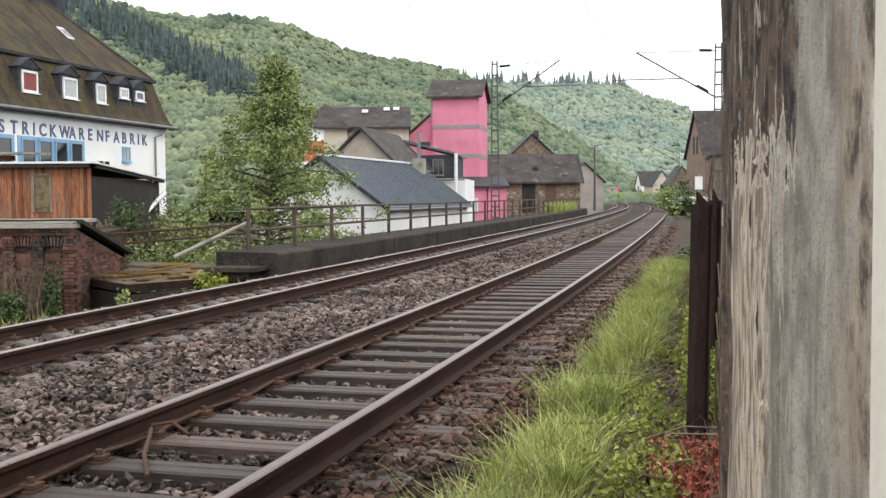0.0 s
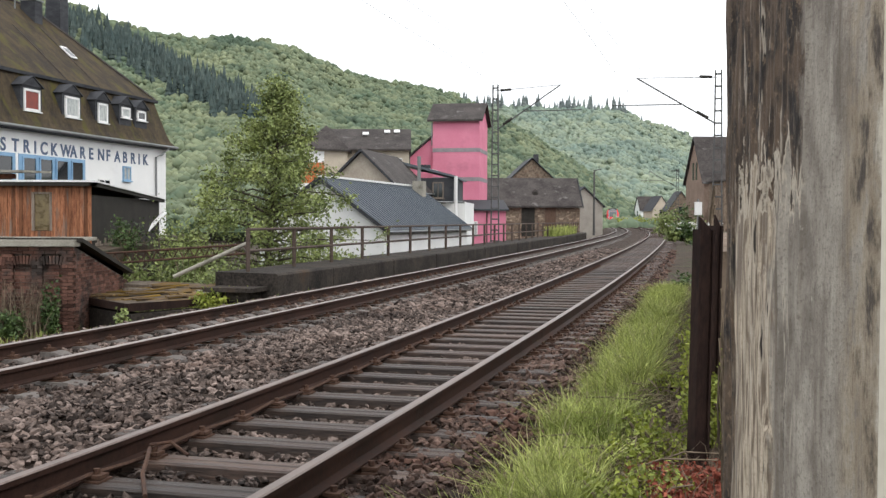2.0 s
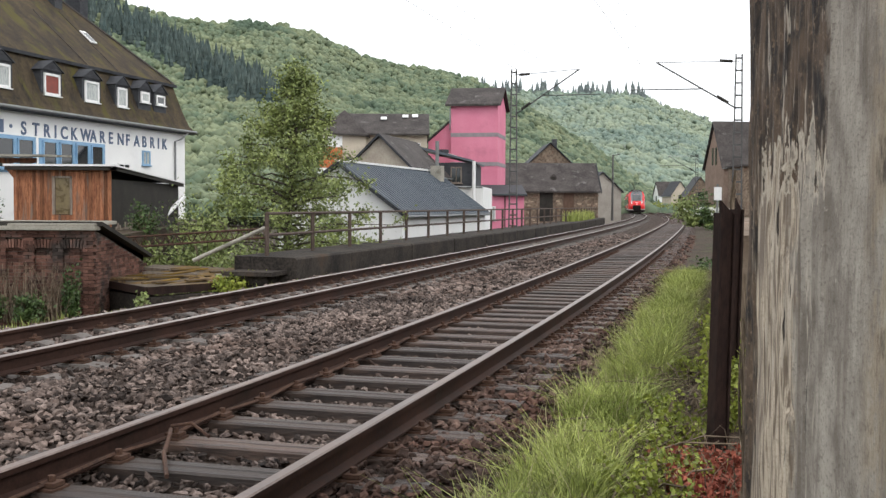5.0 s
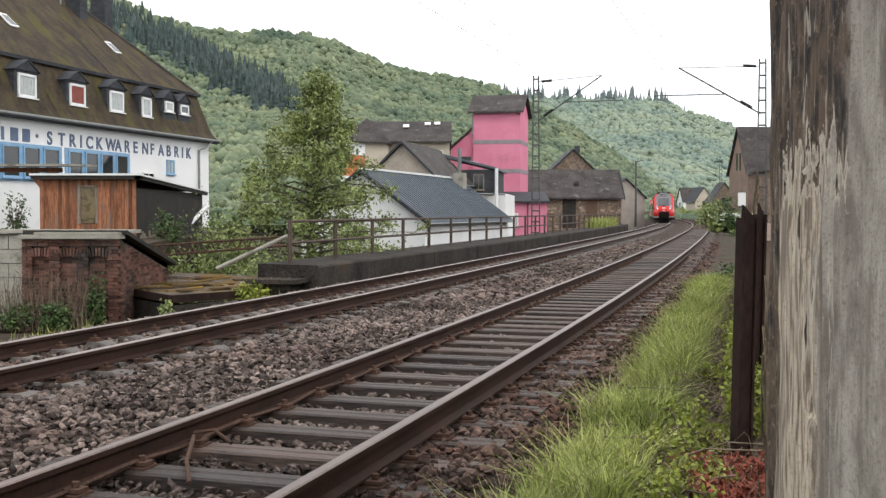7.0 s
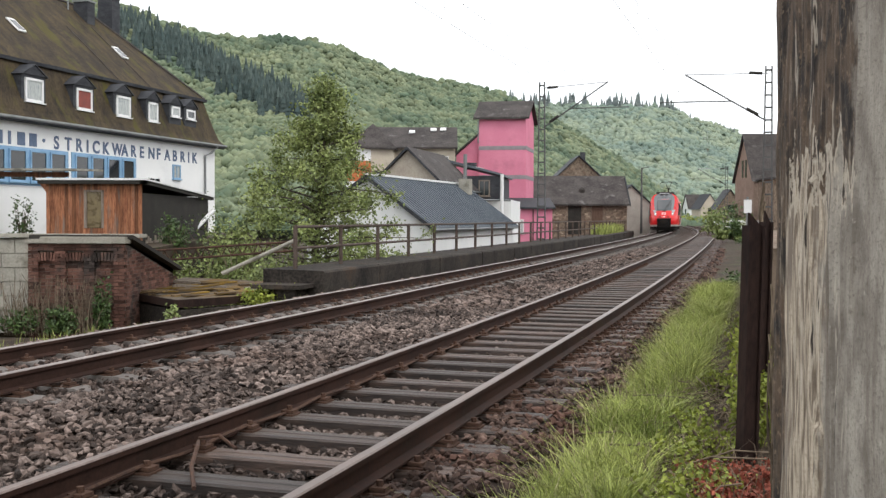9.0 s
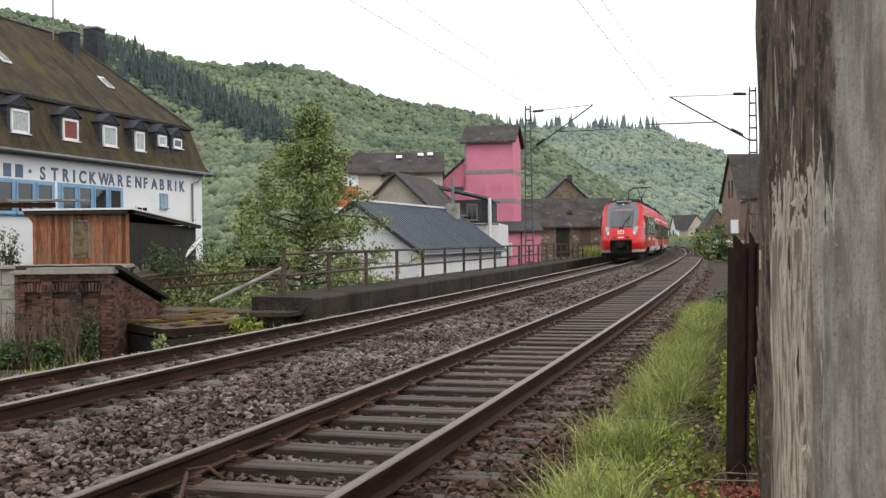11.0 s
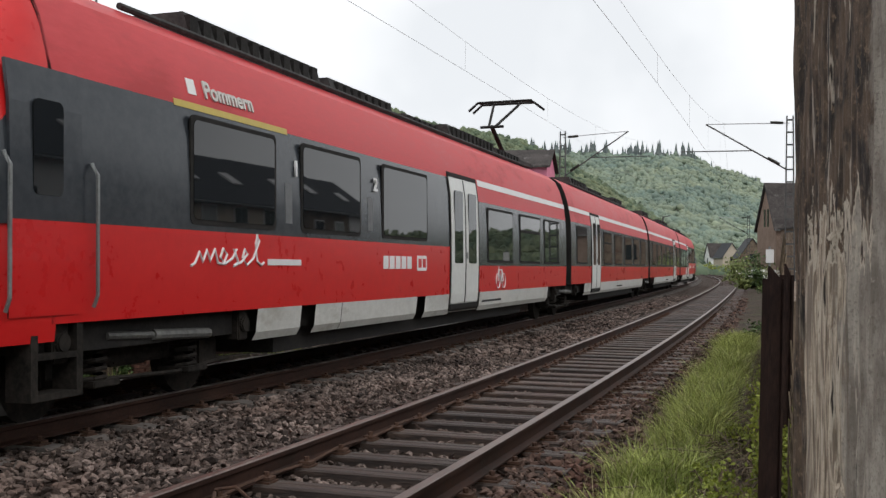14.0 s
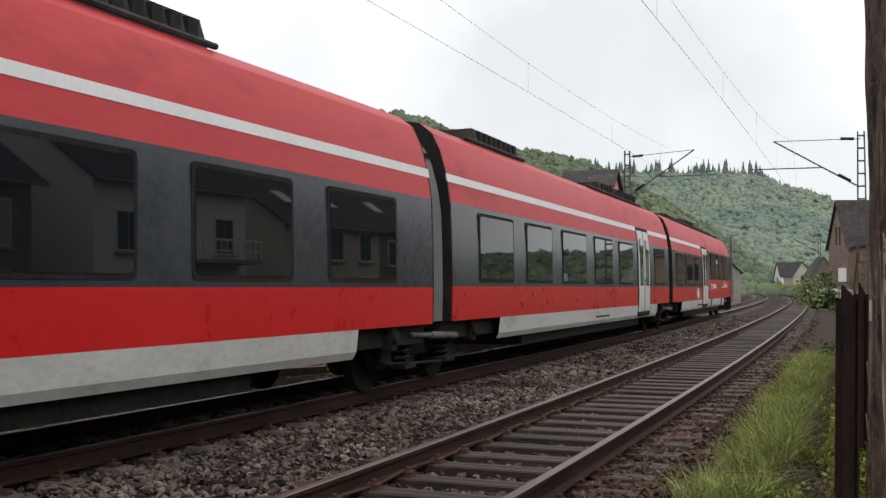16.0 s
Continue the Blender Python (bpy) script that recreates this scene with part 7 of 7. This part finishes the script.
def plants():
    rng = np.random.default_rng(40)
    # grass strip beside the near track: leaning tufts of uneven height with straw between them
    heads = line_points(rng, 1300, 2.5, 25, -1.72, -2.25)
    lush = np.array([noise.noise((a * 1.5, b * 1.1, 4.0)) for a, b, _ in heads])
    heads, lush = heads[lush > -0.28], lush[lush > -0.28]
    per = 34
    away = rng.normal(size=(len(heads), per, 2))
    roots = np.repeat(heads, per, 0)
    roots[:, :2] += (away * 0.042).reshape(-1, 2)
    tall = np.repeat(0.15 + 0.16 * np.clip(lush + 0.28, 0, 1) + 0.12 * rng.random(len(heads)) ** 2, per)
    blades("grass_strip", roots, tall, 0.0034, rng, M_GRASS, "lush bright green grass tufts along the ballast", "grass", 0.5, 0.4, (away * 0.3).reshape(-1, 2))
    r = line_points(rng, 8000, 4.0, 25, -1.66, -2.25)
    blades("low_grass", r, 0.1, 0.004, rng, M_GRASS, "short green grass between the tufts", "grass", 0.9)
    r = line_points(rng, 1100, 4.0, 20, -1.5, -2.3)
    blades("straw", r, 0.3, 0.0022, rng, M_STRAW, "pale dry straw stalks among the grass", "grass", 0.8, 0.4)
    r = line_points(rng, 4000, 5, 26, -2.2, -3.4)
    blades("dry_grass", r, 0.22, 0.004, rng, M_TWIG, "dry tangled stalks under the vines", "grass", 0.9)
    # vine-like weeds between grass and wall
    for i in range(34):
        s = 5.7 + 0.32 * i + rng.random() * 0.3
        o = -2.36 - 0.28 * rng.random() if s < 8.6 else -2.45 - 0.6 * rng.random()
        x, y, z = along(s, o, ground_z(s, o))
        thicket("weed", rng, x, y, z, 0.2, 0.14 + 0.16 * rng.random(), 620, 0.021, M_LEAF_Y, "yellow-green leafy weed growing by the posts", "weed", 7)["group"] = "weeds by the wall"
    for i, (x, y, hh) in enumerate(((2.10, 7.15, 0.55), (2.2, 7.5, 0.75), (2.3, 7.9, 0.8), (2.12, 7.35, 0.5))):
        thicket("weed", rng, x, y, -0.25, 0.15, hh, 900, 0.024, M_LEAF_Y, "yellow-green vine climbing beside the steel post", "weed", 8)["group"] = "weeds by the wall"
    c = np.stack([1.35 + 0.8 * rng.random(5200), 5.0 + 1.35 * rng.random(5200), -0.22 + 0.14 * rng.random(5200) ** 1.5], 1)
    leaf_cloud("red_ground_cover", c, 0.022, rng, M_LEAF_R, "low red-brown succulent ground cover at the wall foot", "plant", "stuff")
    tw = Shape()
    for i in range(420):
        s, o = 5.2 + 7 * rng.random(), -2.15 - 0.55 * rng.random()
        p = np.array(along(s, o, ground_z(s, o) + 0.03))
        q = p + rng.normal(size=3) * (0.3, 0.3, 0.08)
        tw.tube([p, (p + q) / 2 + np.array((0, 0, 0.06)), q], 0.006, 4)
    tagged(part("dead_brambles", tw, M_TWIG), "tangle of dead grey bramble stems", "brambles", kind="stuff")
    tw = Shape()
    for i in range(26):
        z0 = -0.3 + 1.1 * rng.random()
        x, y = 1.27 + 0.03 * rng.random(), 4.06 + 0.1 * rng.random()
        pts = [(x + 0.03 * rng.random() - 0.01, y + 0.02 * k, z0 + 0.12 * k + 0.03 * rng.normal()) for k in range(4)]
        tw.tube(pts, 0.004, 4)
    tagged(part("dry_vine", tw, M_TWIG), "dry bare vine stems hanging on the wall's end", "vine", kind="stuff")
    # low garden wall behind the posts, with stems over it
    g = thing("garden_wall", Matrix.Translation((2.42, 7.9, 0)) @ pose(0, 0, 0, 0, 0, 73), "low dark rubble garden wall overgrown with dry vines", "wall", "", "structure")
    part("wall", Shape().box(0, 14, -0.5, 0, -0.5, 1.15), M_RUBBLE, g)
    st = Shape()
    for i in range(90):
        x, z = 5 * rng.random() ** 1.5, -0.2 + 1.3 * rng.random()
        st.tube([(x, 0.03, z), (x + 0.15 * rng.normal(), 0.07, z + 0.3), (x + 0.25 * rng.normal(), 0.04, z + 0.55)], 0.007, 4)
    tagged(part("dry_vine_stems", st, M_TWIG, g), kind="stuff")
    # darker weeds and bushes further along the right side
    for i in range(26):
        s, o = 24 + 3.4 * i, -2.7 - 1.6 * rng.random()
        x, y, z = along(s, o, ground_z(s, o))
        thicket("bush", rng, x, y, z - 0.05, 0.7, 0.22 + 0.25 * rng.random() + 0.008 * i, 520, 0.06 + 0.002 * i, M_LEAF_D if i % 3 else M_LEAF, "low dark green bush beside the ballast", "bush")["group"] = "bushes along the line"
    for x, y, z, rr, h, m, n, lab in ((19.6, 72, 0.0, 0.7, 1.0, M_LEAF_D, 800, "green shrub beside the line"), (18.8, 72, 0, 0.45, 0.6, M_LEAF, 400, "light green shrub beside the line"), (24.5, 96, 0, 1.3, 2.0, M_LEAF, 900, "green shrub at the bend"), (30.5, 112, 0, 1.5, 3.0, M_LEAF_D, 900, "dark shrub at the bend"), (56, 240, -0.4, 6, 2.2, M_LEAF_Y, 900, "bright green bank at the end of the bend"), (50, 222, -0.4, 5, 2.0, M_LEAF_Y, 900, "bright green bank at the end of the bend")):
        thicket("shrub", rng, x, y, z, rr, h, n, 0.16 if y < 150 else 0.4, m, lab, "shrub", 16)
    b = thicket("blossom_bush", rng, 20.7, 73, 0.0, 0.8, 1.3, 900, 0.11, M_LEAF, "flowering bush with white blossom clusters", "bush", 16)
    c = np.stack([0.7 * rng.normal(size=500), 0.7 * rng.normal(size=500), 0.7 + 0.6 * rng.random(500)], 1)
    leaf_cloud("blossom", c, 0.11, rng, M_BLOSSOM, parent=b, long=1.0)
    # left side: brushwood before the brick outhouse, ivy, yellow-green clumps at the slab
    st = Shape()
    for i in range(230):
        x, y = -10.2 + 2.2 * rng.random(), 23.7 + 0.6 * rng.random()
        h = 0.5 + 0.9 * rng.random()
        dx = 0.25 * rng.normal()
        st.tube([(x, y, -1.35), (x + dx * 0.4, y, -1.35 + h * 0.6), (x + dx, y + 0.1 * rng.normal(), -1.35 + h)], 0.009, 4, 0.004)
    tagged(part("dry_stalks", st, M_TWIG), "dense dry brown stalks before the brick outhouse", "stalks", kind="stuff")
    for x, y, z, rr, h, m, n in ((-8.0, 24.1, -1.3, 0.2, 1.0, M_LEAF_D, 600), (-8.9, 23.8, -1.3, 0.5, 0.55, M_LEAF_D, 700), (-9.9, 23.8, -1.3, 0.5, 0.5, M_LEAF_D, 600), (-6.2, 23.3, -1.1, 0.18, 0.4, M_LEAF, 160), (-4.5, 25.2, -0.8, 0.5, 0.45, M_LEAF_Y, 800), (-3.9, 25.6, -0.8, 0.4, 0.45, M_LEAF_Y, 600), (-8.3, 33.5, -1.6, 1.0, 1.6, M_LEAF, 1100), (-7.0, 34, -2.0, 1.2, 2.6, M_LEAF, 1300), (-9.4, 35.8, 0.3, 0.5, 1.0, M_LEAF_D, 500), (-7.7, 38.5, -2.2, 1.4, 3.4, M_LEAF, 1500), (-9.0, 41, -1.5, 1.3, 2.6, M_LEAF_D, 900), (-5.6, 31, -1.2, 0.7, 0.9, M_LEAF, 500), (-3.2, 36.5, -2.4, 1.0, 2.4, M_LEAF, 900), (-15.6, 38, 0.4, 0.45, 1.4, M_LEAF_D, 260)):
        thicket("shrub", rng, x, y, z, rr, h, int(n * 1.6), 0.055 if y < 30 else 0.07, m, "green shrub growing by the sheds and wall", "shrub", 12)["group"] = "shrubs by the sheds"
    r = line_points(rng, 2500, 84, 104, 7.8, 8.8)
    r[:, 2] = 0.05
    blades("wall_grass", r, 0.8, 0.02, rng, M_GRASS, "tall light grass behind the railing", "grass")
    r = line_points(rng, 3500, 10, 24, 6.3, 11.5)
    blades("bank_grass", r, 0.3, 0.008, rng, M_GRASS, "rough grass on the bank below the track", "grass")


fruit_tree()
plants()
tagged(part("signal_cable", Shape().tube([along(3.0 + 0.22 * i, 0.655 + 0.008 * math.sin(i * 1.7), -0.15 + 0.012 * math.sin(i * 0.97)) for i in range(90)], 0.013, 6), M_IRON), "thin rusty signal cable clipped along the rail foot", "cable")
tagged(part("bond_cable", Shape().tube([along(7.0, 0.66, -0.12), along(6.75, 0.52, -0.10), along(6.45, 0.38, -0.14), along(6.1, 0.15, -0.17)], 0.014, 7).tube([along(7.0, 0.66, -0.1), along(7.08, 0.55, -0.09), along(7.0, 0.38, -0.15)], 0.012, 7), M_IRON), "grey-brown rail bonding cable beside the rail", "cable")


# ---- what stands behind the viewer and shows in the train's windows ----
def surroundings():
    rng = np.random.default_rng(50)
    n, k = 40, 5
    v = []
    for i in range(n + 1):
        a = radians(24 + 190 * i / n)
        for j in range(k):
            d = 60 + 60 * j
            v.append((math.sin(a) * d, math.cos(a) * d, -3 + 4 * j + 1.5 * noise.noise((i * 0.5, j, 3)) * (j > 0)))
    f = [(i * k + j, i * k + j + 1, (i + 1) * k + j + 1, (i + 1) * k + j) for i in range(n) for j in range(k - 1)]
    big_mesh("hill_behind", v, f, M_HILL, "structure", "wooded slope behind the viewer", "hill", True)
    c = []
    for i in range(9000):
        a, u = radians(24 + 190 * rng.random()), rng.random()
        d = 62 + 238 * u
        c.append((math.sin(a) * d, math.cos(a) * d, -3 + 16 * u + 0.5))
    vv, ff = lumps(np.array(c), 0.6 + 0.8 * rng.random(9000), rng, 1.0, 0.35)
    big_mesh("woodland", vv, ff, M_FOREST, "stuff", "green forest on the slope behind the viewer", "woodland")
    # a row of village houses on the street beyond the viewer's wall; the train's windows mirror them
    for i, (x, y) in enumerate(((24, 0), (26, 12), (29, 24), (33, 37), (39, 50), (47, 63), (24, -12), (24, -24), (24, -36))):
        h = gable_house("house", Matrix.Translation((x, y, 0)) @ pose(0, 0, 0, 0, 0, 90 - 14 * (y > 0)), 9.4, 4.2, -0.5, 5.4 + (i % 3) * 0.5, 8.2 + (i % 3) * 0.6, (M_CREAM, M_RUBBLE, M_WHITE)[i % 3], M_SLATE_D, "village house across the street with dark roof", 0.4)
        for zz in (1.0, 3.5):
            for n, q in enumerate((1.2, 4.2, 7.2)):
                w = part("window", Shape().box(q - 0.09, q + 1.29, 4.2, 4.25, zz - 0.09, zz + 1.59), M_FRAME, h, "white window frame")
                part("pane", Shape().box(q, q + 0.57, 4.24, 4.27, zz, zz + 1.5).box(q + 0.63, q + 1.2, 4.24, 4.27, zz, zz + 1.5), M_PANE_L if (i + n) % 3 == 0 else M_PANE, w)
                part("sill", Shape().box(q - 0.15, q + 1.35, 4.2, 4.4, zz - 0.19, zz - 0.09), M_CONC_L, w)
        if i % 2 == 0:
            b = part("balcony", Shape().box(3.6, 8.9, 4.2, 5.5, 3.0, 3.16), M_CONC_L, h, "concrete balcony with a white railing")
            part("balcony_rail", Shape().box(3.6, 8.9, 5.42, 5.48, 3.95, 4.05).box(3.6, 8.9, 5.42, 5.48, 3.5, 3.56), M_FRAME, b)
            for k in range(14):
                part("baluster", Shape().box(3.65 + 0.4 * k, 3.7 + 0.4 * k, 5.43, 5.47, 3.16, 3.95), M_FRAME, b)
        for q in (2.0, 6.2):
            eave, top = 5.4 + (i % 3) * 0.5, 8.2 + (i % 3) * 0.6
            part("roof_light", Shape().box(q, q + 0.9, -0.6, 0.6, 0.16, 0.24, Matrix.Translation((0, 2.3, eave + (top - eave) * (4.2 - 2.3) / 4.2)) @ pose(0, 0, 0, -math.degrees(math.atan2(top - eave, 4.2)))), M_FRAME, h, "white-framed roof light")


surroundings()


motions()
